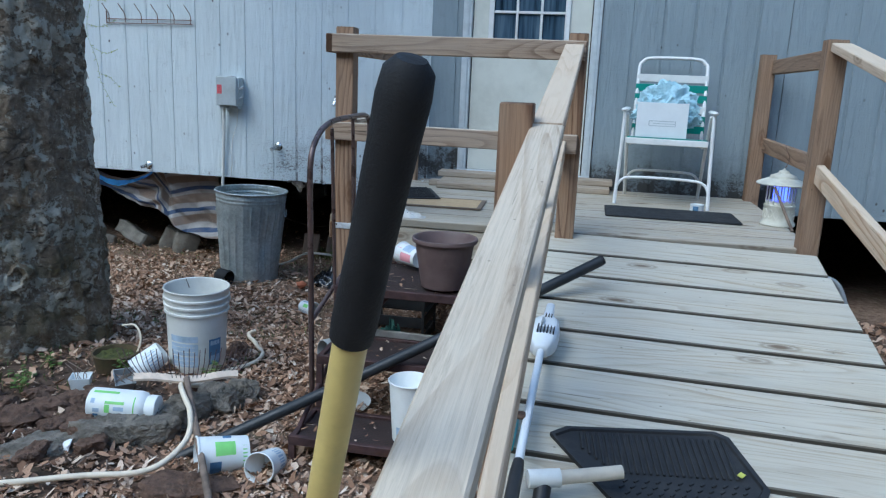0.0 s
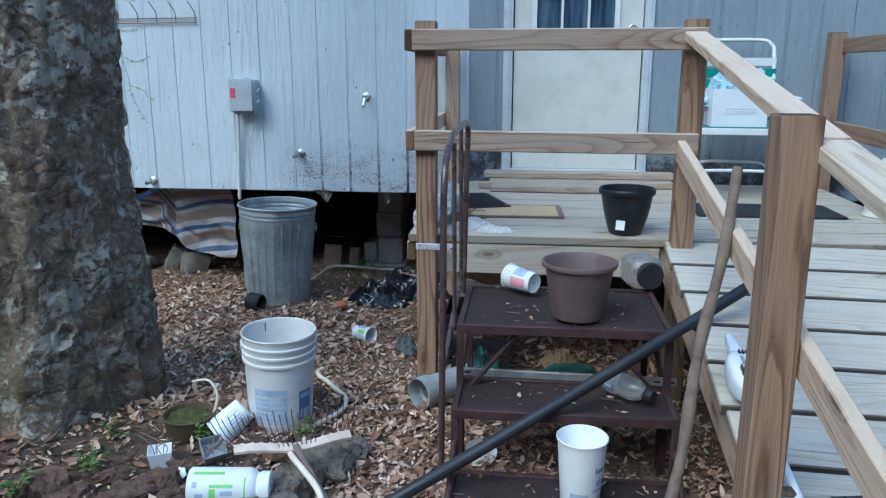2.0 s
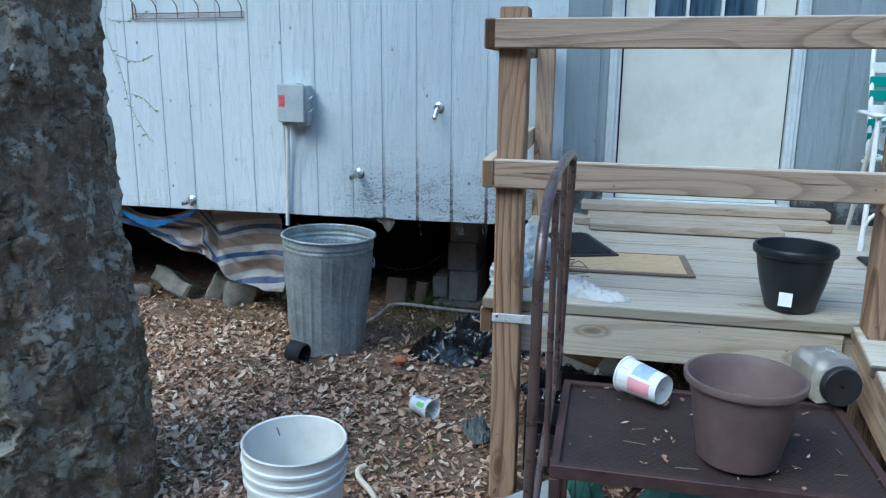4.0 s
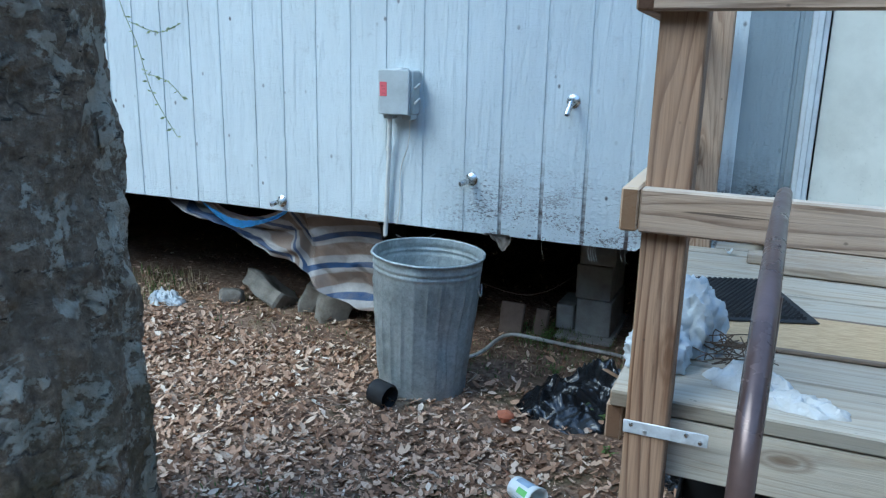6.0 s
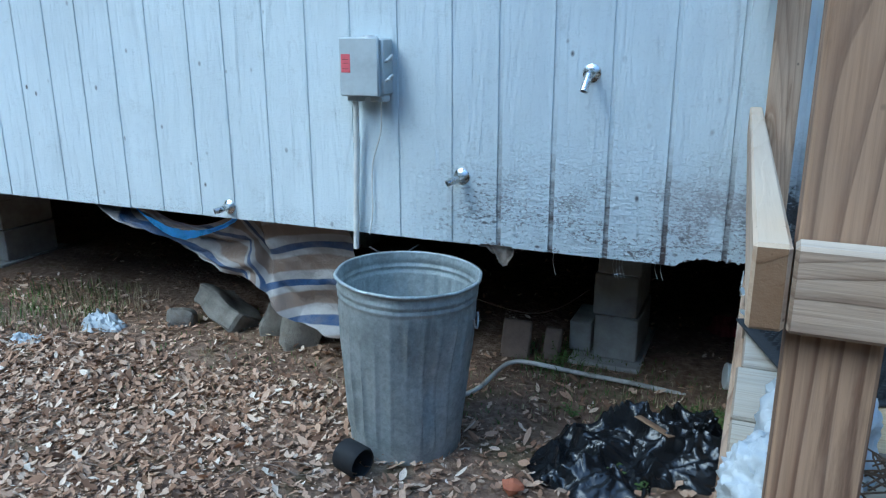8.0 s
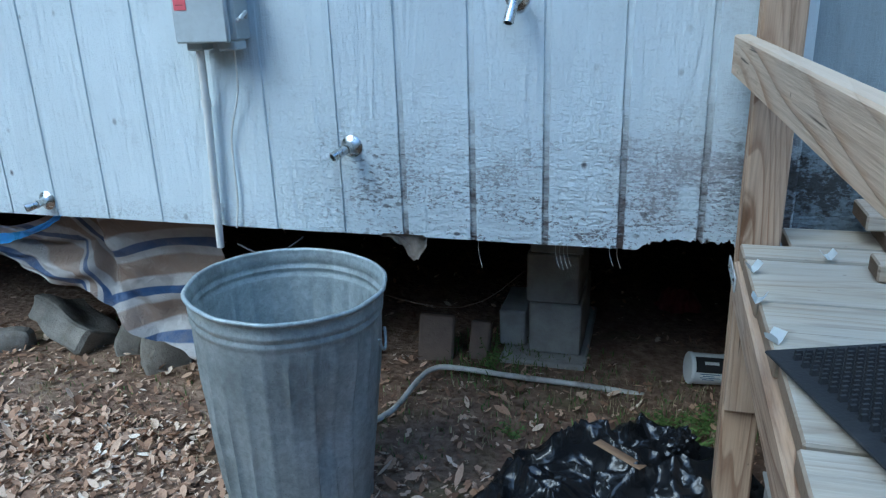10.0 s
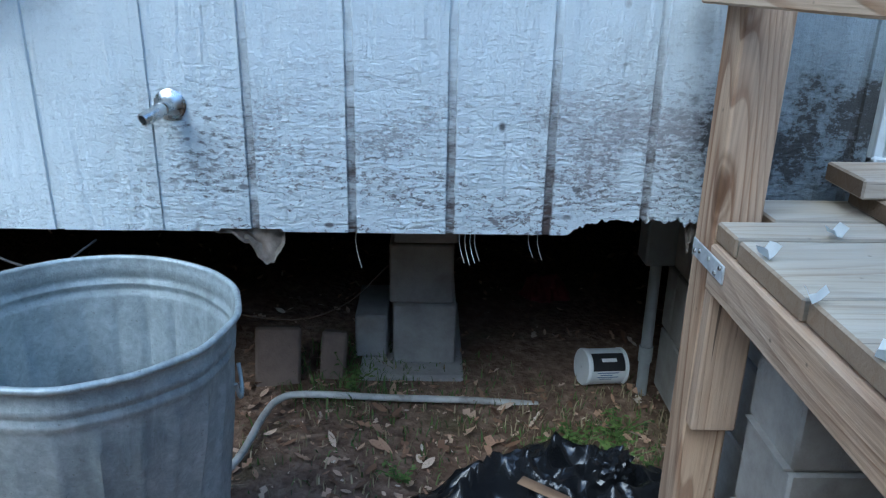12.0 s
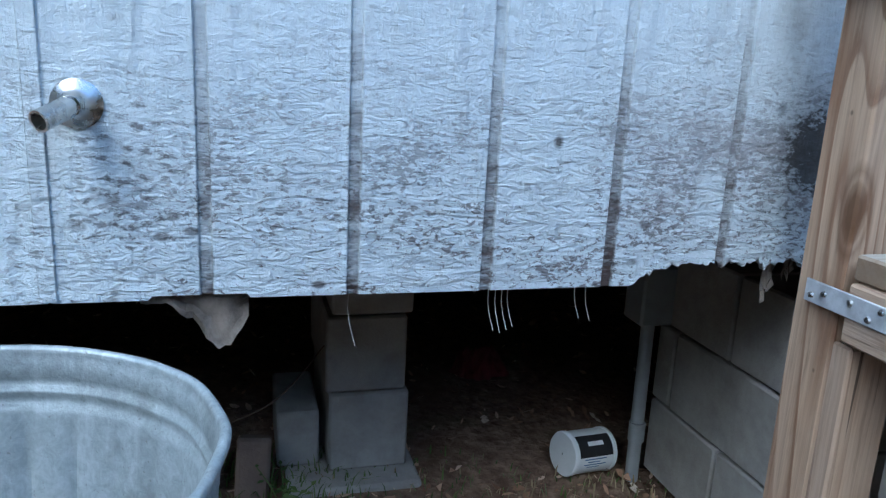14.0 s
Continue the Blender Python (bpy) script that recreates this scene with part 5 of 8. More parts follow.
def hose():
    t = thing("hose", (-1.5, 2.3, 0.1), "beige rubber garden hose snaking over the stones", "hose")
    pts = [(-2.7, 1.70, 0.14), (-2.2, 1.80, 0.15), (-1.82, 1.96, 0.15), (-1.60, 2.07, 0.15), (-1.43, 2.14, 0.15), (-1.365, 2.22, 0.165), (-1.345, 2.33, 0.205), (-1.39, 2.43, 0.25), (-1.465, 2.52, 0.27), (-1.535, 2.62, 0.262), (-1.575, 2.72, 0.225), (-1.585, 2.84, 0.17), (-1.60, 2.97, 0.14), (-1.63, 3.08, 0.125), (-1.574, 3.20, 0.115), (-1.535, 3.31, 0.11), (-1.548, 3.43, 0.108), (-1.62, 3.53, 0.105), (-1.675, 3.61, 0.10), (-1.73, 3.67, 0.10), (-1.76, 3.73, 0.10), (-1.745, 3.77, 0.10)]
    bm = bmesh.new()
    tube(bm, spline(pts, 8), 0.0105, 12)
    part("tube", bm, M_HOSE, t)


hose()

# stones edging the planting bed
rs = random.Random(9)
stones = [((-1.67, 2.43, 0.12), (0.20, 0.095, 0.085), 32), ((-1.56, 2.64, 0.115), (0.13, 0.085, 0.085), 50), ((-1.47, 2.82, 0.115), (0.11, 0.085, 0.08), 20), ((-1.90, 2.26, 0.105), (0.17, 0.10, 0.06), 14), ((-1.43, 2.95, 0.11), (0.075, 0.07, 0.06), 70), ((-1.24, 2.17, 0.09), (0.16, 0.09, 0.055), 15)]


def rock(size, sub, cuts, seed, grit, fine=1.0):
    """A broken stone: a lump cut by flat faces, with a gritty skin."""
    bm = bmesh.new()
    ico(bm, (0, 0, 0), 1.0, sub, (1, 1, 1), 0.35, 1.7, seed)
    rk = random.Random(seed)
    planes = [(Vector((rk.gauss(0, 1), rk.gauss(0, 1), rk.gauss(0, 0.8))).normalized(), rk.uniform(0.58, 0.82)) for _ in range(cuts)]
    planes.append((Vector((0.1, -0.1, 1)).normalized(), 0.66))
    off = Vector((seed * 1.7, seed * 0.3, 2))
    for v in bm.verts:
        for n_, d_ in planes:
            over = v.co.dot(n_) - d_
            if over > 0:
                v.co -= n_ * over * 0.93
        v.co = Vector((v.co.x * size[0], v.co.y * size[1], v.co.z * size[2])) * 1.25
        v.co += v.co.normalized() * grit * (noise.noise(v.co * 20 * fine + off) + 0.7 * noise.noise(v.co * 52 * fine + off) + 0.4 * noise.noise(v.co * 120 * fine + off))
    return bm


for i, (p, size, a) in enumerate(stones):
    ob = part("stone", rock(size, 6, 9, i + 3, 0.013), M_ROCKBROWN if i == 5 else M_STONE, None, m=Matrix.Translation(p) @ pose(0, 0, 0, 0, 0, a), limit=50)
    tagged(ob, "rough brown stone half sunk in the soil" if i == 5 else "rough grey edging stone of the planting bed", "stone", "edging stones")
clods = [(-1.93, 2.53), (-1.80, 2.36), (-2.02, 2.60), (-2.12, 2.45), (-1.72, 2.30), (-1.98, 2.40), (-2.2, 2.62), (-1.86, 2.17), (-2.06, 2.24), (-1.66, 2.86), (-1.75, 2.72), (-2.3, 2.35)]
clods += [(-1.87, 2.44), (-1.94, 2.46), (-2.05, 2.51), (-2.13, 2.56), (-2.0, 2.31), (-2.14, 2.33), (-1.83, 2.62), (-1.97, 2.70), (-2.25, 2.48), (-2.38, 2.55), (-1.71, 2.60), (-2.08, 2.38), (-1.93, 2.36), (-1.60, 2.98), (-1.70, 3.44), (-1.86, 3.36), (-2.02, 3.22), (-2.12, 3.12)]
for i, (x, y) in enumerate(clods):
    r = rs.uniform(0.022, 0.058)
    ob = part("stone", rock((r * 1.3, r * 0.95, r * 0.8), 5, 7, i + 20, 0.009, 2.2), M_ROCKBROWN, None, m=Matrix.Translation((x, y, ground_z(x, y) + r * 0.35)) @ pose(0, 0, 0, rs.uniform(-20, 20), 0, rs.uniform(0, 360)), limit=50)
    tagged(ob, "reddish brown earthy clod of stone in the bed", "stone", "brown stones in the bed")

# small square nursery pots with a seedling
for x, y, rz, rx in ((-2.07, 2.73, 25, 0), (-1.90, 2.78, 40, 35)):
    m = Matrix.Translation((x, y, ground_z(x, y) - 0.002 + (0.02 if rx else 0))) @ pose(0, 0, 0, rx, 0, rz)
    t = thing("seedling_pot", m, "small square white plastic seedling pot with dry stalks", "plant pot", "seedling pots")
    bm = bmesh.new()
    w0, w1, h = 0.030, 0.042, 0.075
    lo = [bm.verts.new((sx * w0, sy * w0, 0)) for sx, sy in ((-1, -1), (1, -1), (1, 1), (-1, 1))]
    hi = [bm.verts.new((sx * w1, sy * w1, h)) for sx, sy in ((-1, -1), (1, -1), (1, 1), (-1, 1))]
    hi2 = [bm.verts.new((sx * (w1 - 0.003), sy * (w1 - 0.003), h)) for sx, sy in ((-1, -1), (1, -1), (1, 1), (-1, 1))]
    lo2 = [bm.verts.new((sx * (w0 - 0.002), sy * (w0 - 0.002), 0.045)) for sx, sy in ((-1, -1), (1, -1), (1, 1), (-1, 1))]
    bm.faces.new(lo[::-1])
    bm.faces.new(lo2)
    for ra_, rb_ in ((lo, hi), (hi, hi2), (hi2, lo2)):
        for q in range(4):
            bm.faces.new((ra_[q], ra_[(q + 1) % 4], rb_[(q + 1) % 4], rb_[q]))
    part("pot_wall", bm, M_GREYPIPE if rx else M_TUB, t, m=m)
    bm = bmesh.new()
    for q in range(5):
        tube(bm, spline([(rs.uniform(-0.02, 0.02), rs.uniform(-0.02, 0.02), 0.045), (rs.uniform(-0.04, 0.04), rs.uniform(-0.04, 0.04), 0.09), (rs.uniform(-0.07, 0.07), rs.uniform(-0.07, 0.07), 0.12)], 3), 0.0018, 5)
    part("stalks", bm, M_STICK, t, m=m)

# eggshell-white scraps on the bed
for i, (x, y) in enumerate(((-2.12, 2.36), (-2.03, 2.30), (-1.90, 2.34), (-2.18, 2.30), (-2.22, 2.22), (-1.79, 2.26), (-1.96, 2.66))):
    bm = bmesh.new()
    ico(bm, (0, 0, 0), rs.uniform(0.014, 0.026), 2, (1, 1, 0.5), 0.5, 2, i)
    bmesh.ops.delete(bm, geom=[v for v in bm.verts if v.co.z < -0.004], context="VERTS")
    bmesh.ops.solidify(bm, geom=bm.faces[:], thickness=0.001)
    ob = part("eggshell", bm, M_TUB, None, m=Matrix.Translation((x, y, ground_z(x, y) + 0.018)) @ pose(0, 0, 0, rs.uniform(0, 60), rs.uniform(0, 50), i * 50))
    tagged(ob, "broken white eggshell half on the dark soil", "eggshell", "eggshells")

# grey drain pipe elbow lying beside the steps
pipe_t = thing("drain_pipe", (-1.16, 3.5, 0.09), "short length of wide grey plastic drain pipe lying by the steps", "pipe")
m = lying((-1.215, 3.415, 0.150), (-1.03, 3.62, 0.150))
bm = bmesh.new()
lathe(bm, [(0.068, 0.0), (0.072, 0.001), (0.072, 0.06), (0.063, 0.066), (0.063, 0.30), (0.059, 0.30), (0.059, 0.066), (0.067, 0.058), (0.068, 0.0)], 40)
part("pipe_wall", bm, M_GREYPIPE, pipe_t, m=m)

# jar with a black lid on the top tread, clear bottle and track on the middle tread
M_CLEAR = Nodes("cloudy_clear_plastic", 0.25, 0.0, 0.5)
M_CLEAR.b.inputs["Base Color"].default_value = (0.62, 0.60, 0.55, 1)
M_CLEAR.b.inputs["Transmission Weight"].default_value = 0.75
M_CLEAR.bump(M_CLEAR.noise(M_CLEAR.coords(), 30, 3), 0.3, 0.003)
M_CLEAR = M_CLEAR.mat
m = lying((-0.295, 3.60, 0.712), (-0.245, 3.42, 0.715))
jar = thing("jar", m, "square clear jar with round black lid on the top tread", "jar")
bm = bmesh.new()
box(bm, (-0.066, -0.066, 0.0), (0.066, 0.066, 0.155), 0.022)
part("jar_wall", bm, M_CLEAR, jar, m=m)
bm = bmesh.new()
lathe(bm, [(0.004, 0.158), (0.054, 0.157), (0.056, 0.160), (0.056, 0.178), (0.053, 0.182), (0.004, 0.180)], 36)
part("lid", bm, M_BLACK, jar, "round black screw lid", m=m)
m = lying((-0.46, 2.965, 0.452), (-0.315, 2.85, 0.440))
bot = thing("bottle", m, "clear plastic bottle with a black cap lying on the middle tread", "bottle")
bm = bmesh.new()
lathe(bm, [(0.004, 0.0), (0.038, 0.002), (0.042, 0.008), (0.042, 0.11), (0.040, 0.125), (0.026, 0.150), (0.018, 0.158), (0.018, 0.17)], 32)
part("bottle_wall", bm, M_CLEAR, bot, m=m)
wrap(bot, m, M_BLUELABEL, 0.042, 0.042, 0.1, 0, 6.28, 0.02, 0.045)
bm = bmesh.new()
lathe(bm, [(0.0, 0.160), (0.023, 0.160), (0.025, 0.164), (0.025, 0.190), (0.022, 0.193), (0.0, 0.192)], 24)
part("cap", bm, M_BLACK, bot, m=m)
track = thing("metal_track", (-0.62, 3.03, 0.41), "long slotted galvanised metal track lying along the middle tread", "metal track")
bm = bmesh.new()
m = Matrix.Translation((-0.60, 3.025, 0.412)) @ pose(0, 0, 0, 0, 0, -1.5)
box(bm, (-0.40, -0.003, 0.0), (0.40, 0.0, 0.028), 0.0008, m)
box(bm, (-0.40, 0.0, 0.0), (0.40, 0.02, 0.002), 0.0005, m)
box(bm, (-0.40, 0.0, 0.026), (0.40, 0.012, 0.028), 0.0005, m)
part("channel", bm, plain("galvanised_track", (0.55, 0.55, 0.52), 0.4, 0.8, dirt=0.4), track)
for x in (-0.37, -0.31, 0.1, 0.33, 0.38):
    bm = bmesh.new()
    box(bm, (x - 0.012, -0.0036, 0.011), (x + 0.012, -0.0031, 0.018), 0, m)
    part("slot", bm, M_RUBBER, track)

# white paper plate under the steps
bm = bmesh.new()
lathe(bm, [(0.002, 0.012), (0.05, 0.01), (0.07, 0.018), (0.088, 0.028), (0.09, 0.026), (0.071, 0.015), (0.002, 0.008)], 30, wobble=lambda r, a, z: r * (1 + 0.05 * math.sin(3 * a)))
tagged(part("plate", bm, M_TUB, None, m=Matrix.Translation((-0.915, 3.0, 0.10)) @ pose(0, 0, 0, 25, 10) @ Matrix.Scale(0.68, 4)), "crumpled white paper plate on the ground under the steps", "plate")

# ---- wall fixtures ----
M_BOXGREY = plain("grey_enamel_box", (0.50, 0.545, 0.55), 0.45, vary=0.12, scale=8, dirt=0.25)
eb = thing("electrical_box", (-2.7020, WALL, 1.25), "grey metal electrical disconnect box with a red sticker and conduit", "electrical box")
bm = bmesh.new()
box(bm, (-2.7940, WALL - 0.088, 1.262), (-2.6240, WALL - 0.004, 1.468), 0.006)
part("case", bm, M_BOXGREY, eb)
bm = bmesh.new()
box(bm, (-2.8000, WALL - 0.108, 1.258), (-2.6360, WALL - 0.0885, 1.472), 0.005)
cover = part("cover", bm, M_BOXGREY, eb)
bm = bmesh.new()
box(bm, (-2.7900, WALL - 0.1095, 1.345), (-2.7520, WALL - 0.1082, 1.412), 0)
part("sticker", bm, M_RED, cover, "red warning sticker")
bm = bmesh.new()
for z in (1.358, 1.378, 1.392):
    box(bm, (-2.7830, WALL - 0.1102, z), (-2.7600, WALL - 0.1096, z + 0.0015), 0)
part("print_line", bm, M_RUST, cover)
for x0, x1 in ((-2.7870, -2.7370), (-2.6870, -2.6320)):
    bm = bmesh.new()
    box(bm, (x0, WALL - 0.080, 1.236), (x1, WALL - 0.020, 1.2615), 0.004)
    part("knockout_hub", bm, M_BOXGREY, eb)
for z in (1.315, 1.385):
    bm = bmesh.new()
    tube(bm, spline([(-2.6230, WALL - 0.07, z), (-2.6070, WALL - 0.085, z + 0.005), (-2.6020, WALL - 0.06, z + 0.02), (-2.6120, WALL - 0.045, z + 0.005)], 4), 0.006, 8)
    part("latch", bm, M_STEEL, eb)
bm = bmesh.new()
lathe(bm, [(0.0, 0.012), (0.022, 0.010), (0.026, 0.0)], 18, at=(-2.7020, WALL - 0.05, 1.4685))
box(bm, (-2.7370, WALL - 0.06, 1.468), (-2.6670, WALL - 0.035, 1.476), 0.003)
part("top_plate", bm, M_STEEL, eb)
bm = bmesh.new()
tube(bm, [(-2.768, WALL - 0.045, 1.24), (-2.780, WALL - 0.03, 1.05), (-2.794, WALL - 0.025, 0.80), (-2.803, WALL - 0.02, 0.635)], 0.0118, 14)
conduit = part("conduit", bm, M_PVC, eb, "white plastic conduit pipe")
for z in (1.085, 0.765):
    bm = bmesh.new()
    tube(bm, [(-2.779 - 0.05 * (1.085 - z), WALL - 0.031 + 0.008 * (1.085 - z) / 0.32, z - 0.012), (-2.779 - 0.05 * (1.085 - z), WALL - 0.031 + 0.008 * (1.085 - z) / 0.32, z + 0.012)], 0.0145, 14)
    part("coupling", bm, M_PVC, conduit)
bm = bmesh.new()
tube(bm, spline([(-2.6570, WALL - 0.05, 1.238), (-2.6720, WALL - 0.03, 1.12), (-2.7220, WALL - 0.012, 0.98), (-2.7270, WALL - 0.012, 0.80), (-2.7420, WALL - 0.014, 0.70)], 6), 0.003, 6)
part("cable", bm, M_PVC, eb, "thin white cable")
bm = bmesh.new()
tube(bm, spline([(-2.7470, WALL - 0.01, 0.645), (-2.6720, WALL - 0.01, 0.618), (-2.6120, WALL + 0.01, 0.622), (-2.5520, WALL + 0.05, 0.66)], 6), 0.003, 6)
part("cable", bm, M_BLACK, eb)


def tap(x, z, spout, label):
    t = thing("wall_tap", (x, WALL, z), label, "tap", "pipe stubs on the wall")
    m = Matrix.Translation((x, WALL, z)) @ pose(0, 0, 0, 90)
    bm = bmesh.new()
    lathe(bm, [(0.031, 0.001), (0.0315, 0.003), (0.028, 0.006), (0.020, 0.010), (0.0145, 0.016), (0.0125, 0.022), (0.0125, 0.05), (0.004, 0.052)], 28, m=m)
    part("flange", bm, M_CHROME, t)
    bm = bmesh.new()
    s = Vector(spout)
    a = Vector((x, WALL - 0.042, z))
    d = (s - a).normalized()
    lathe(bm, [(0.004, 0.0), (0.0125, 0.0), (0.0135, 0.004), (0.0135, (s - a).length), (0.0105, (s - a).length), (0.0105, (s - a).length - 0.03), (0.002, (s - a).length - 0.03)], 20, m=Matrix.Translation(a) @ d.to_track_quat("Z", "Y").to_matrix().to_4x4())
    part("spout", bm, M_CHROME, t)
    return t


tap(-2.345, 0.962, (-2.372, WALL - 0.082, 0.946), "chrome pipe stub with a round flange on the siding")
tap(-1.868, 1.352, (-1.878, WALL - 0.075, 1.295), "chrome pipe stub pointing down from the siding")
tap(-3.449, 0.752, (-3.470, WALL - 0.075, 0.745), "small chrome pipe stub low on the siding")

rack = thing("hook_rack", (-3.4, WALL, 1.87), "rusty wire hook rack fixed to the siding", "hook rack")
M_WIRE = plain("rusty_wire", (0.22, 0.14, 0.11), 0.6, 0.5, vary=0.4, scale=40)
for z in (1.872, 1.842):
    bm = bmesh.new()
    tube(bm, [(-3.75, WALL - 0.012, z), (-3.03, WALL - 0.012, z + 0.006)], 0.0035, 6)
    part("bar", bm, M_WIRE, rack)
for i in range(6):
    x = -3.73 + i * 0.137
    bm = bmesh.new()
    tube(bm, spline([(x, WALL - 0.010, 1.85), (x + 0.004, WALL - 0.02, 1.91), (x - 0.012, WALL - 0.045, 1.955), (x - 0.03, WALL - 0.05, 1.985)], 5), 0.003, 6)
    part("hook", bm, M_WIRE, rack)
bm = bmesh.new()
tube(bm, [(-3.75, WALL - 0.012, 1.84), (-3.75, WALL - 0.012, 1.93)], 0.004, 6)
part("bar", bm, M_WIRE, rack)

# ---- things on the deck ----
M_MAT = plain("black_rubber_mat", (0.022, 0.023, 0.025), 0.7, vary=0.35, scale=18, bump=0.4, dirt=0.3, dirt_c=(0.075, 0.07, 0.065))


def nub_mat(m, w, d, z):
    t = thing("door_mat", m, "black rubber mat with raised nubs overhanging the deck edge", "mat")
    bm = bmesh.new()
    box(bm, (-w / 2, -d / 2, 0), (w / 2, d / 2, 0.006), 0.002)
    part("sheet", bm, M_MAT, t, m=m)
    verts, faces = [], []
    nx, ny = int(w / 0.0165), int(d / 0.0125)
    for j in range(1, ny):
        for i in range(1, nx):
            cx = -w / 2 + w * (i + 0.5 * (j % 2)) / nx
            cy = -d / 2 + d * j / ny
            if abs(cx) > w / 2 - 0.026 or abs(cy) > d / 2 - 0.024:
                continue
            b = len(verts)
            verts += [(cx - 0.006, cy - 0.004, 0.0055), (cx + 0.006, cy - 0.004, 0.0055), (cx + 0.006, cy + 0.004, 0.0055), (cx - 0.006, cy + 0.004, 0.0055), (cx - 0.0045, cy - 0.0025, 0.015), (cx + 0.0045, cy - 0.0025, 0.015), (cx + 0.0045, cy + 0.0025, 0.015), (cx - 0.0045, cy + 0.0025, 0.015)]
            faces += [(b, b + 1, b + 5, b + 4), (b + 1, b + 2, b + 6, b + 5), (b + 2, b + 3, b + 7, b + 6), (b + 3, b, b + 4, b + 7), (b + 4, b + 5, b + 6, b + 7)]
    nubs = raw("nub_field", verts, faces, M_MAT, None, limit=20)
    nubs.matrix_basis = m
    attach(nubs, t)
    tagged(nubs, kind="stuff")


nub_mat(Matrix.Translation((-1.085, 4.585, DECK + 0.012)) @ pose(0, 0, 0, 0, 0, 19.5), 0.345, 0.44, 0)
# tan woven mat beneath it
k = Nodes("woven_straw", 0.9)
v = k.coords((1, 1, 1), jitter=False)
weave = k.wave(k.coords((1, 1, 1), jitter=False), 42, 1.5, 2, 3, "Y")
fib = k.noise(k.coords((20, 160, 20), jitter=False), 1, 3)
k.colour(k.mix(k.ramp(fib, [(0.35, 0.0), (0.65, 1.0)]), (0.60, 0.44, 0.255), (0.42, 0.29, 0.155)))
k.bump(weave, 0.3, 0.002)
M_STRAW = k.mat
m = Matrix.Translation((-0.86, 4.345, DECK + 0.004)) @ pose(0, 0, 0, 0, 0, 2)
tm = thing("door_mat", m, "tan woven straw mat with a brown cloth border on the deck", "mat")
bm = bmesh.new()
box(bm, (-0.26, -0.153, 0.001), (0.258, 0.153, 0.006), 0.001)
part("weave", bm, M_STRAW, tm, m=m)
M_CLOTHB = plain("brown_binding", (0.20, 0.15, 0.11), 0.9, vary=0.2)
for lo, hi in (((-0.262, -0.168), (0.285, -0.152)), ((0.257, -0.152), (0.285, 0.165)), ((-0.262, 0.152), (0.257, 0.165))):
    bm = bmesh.new()
    box(bm, (lo[0], lo[1], -0.002), (hi[0], hi[1], 0.008), 0.002)
    part("border", bm, M_CLOTHB, tm, m=m)
# dark mat before the chair
m = Matrix.Translation((0.49, 4.50, DECK + 0.001)) @ pose(0, 0, 0, 0, 0, 0)
dm = thing("door_mat", m, "thin dark rubber mat lying before the chair", "mat")
bm = bmesh.new()
box(bm, (-0.37, -0.185, 0), (0.37, 0.185, 0.012), 0.009)
part("sheet", bm, M_MAT, dm, m=m)


def heap(name, at, size, mat, label, category, seed, rz=0, folds=1.0):
    """A slumped film or cloth: a ridged skin with an uneven outline, lying on its support."""
    off = Vector((seed * 2.3, seed * 5.1, seed * 0.7))
    na, nr = 120, 40

    def ridge(p):
        return 1 - min(1, 2.6 * abs(noise.noise(p)))
    verts = [(0, 0, 0)] * 0
    for j in range(nr + 1):
        q = j / nr
        for i in range(na):
            a = 2 * math.pi * i / na
            d = Vector((math.cos(a), math.sin(a), 0))
            rim = 1 + 0.30 * noise.noise(d * 1.6 + off) + 0.14 * noise.noise(d * 4.5 + off)
            x, y = d.x * q * rim, d.y * q * rim
            p = Vector((x * 1.6, y * 1.6, 0)) + off
            p = p + 0.35 * noise.noise_vector(p * 1.3)
            h = 0.50 * ridge(p) ** 1.5 + 0.22 * ridge(p * 1.9 + off) ** 1.5 + 0.05 * ridge(p * 4.0) + 0.35 * (0.5 + noise.noise(p * 0.9))
            env = (1 - q ** 3) ** 0.7 if q < 1 else 0.0
            z = max(0.0, env * (0.12 + folds * h))
            j2 = noise.noise_vector(p * 2.3) * 0.06 * folds
            verts.append(((x + j2.x) * size[0], (y + j2.y) * size[1], z * size[2]))
    faces = [(j * na + i, j * na + (i + 1) % na, (j + 1) * na + (i + 1) % na, (j + 1) * na + i) for j in range(nr) for i in range(na)]
    ob = raw(name, verts, faces, mat, limit=85)
    ob.matrix_basis = Matrix.Translation(at) @ pose(0, 0, 0, 0, 0, rz)
    return tagged(ob, label, category)


def crumple(name, at, size, mat, label, category, seed, flat=0.5, amp=0.35, rz=0, sub=4, kind=None):
    """Crumpled film or cloth: a folded closed skin resting on its support."""
    bm = bmesh.new()
    made = bmesh.ops.create_icosphere(bm, subdivisions=sub, radius=1)["verts"]
    off = Vector((seed * 2.3, seed * 5.1, seed * 0.7))
    for v in made:
        d = v.co.normalized()
        f = abs(noise.noise(d * 2.1 + off)) + 0.6 * abs(noise.noise(d * 4.7 + off)) + 0.22 * abs(noise.noise(d * 10 + off)) + 0.05 * abs(noise.noise(d * 21 + off))
        k_ = 1.2 - amp * 1.6 * f
        z = d.z * k_
        if z < -0.25:
            z = -0.25 + 0.1 * (z + 0.25)
        v.co = Vector((d.x * k_ * size[0], d.y * k_ * size[1], (z + 0.27) * size[2]))
    ob = part(name, bm, mat, None, m=Matrix.Translation(at) @ pose(0, 0, 0, 0, 0, rz), limit=70)
    return tagged(ob, label, category)


M_BAGW = Nodes("thin_white_film", 0.35, 0.0, 0.5)
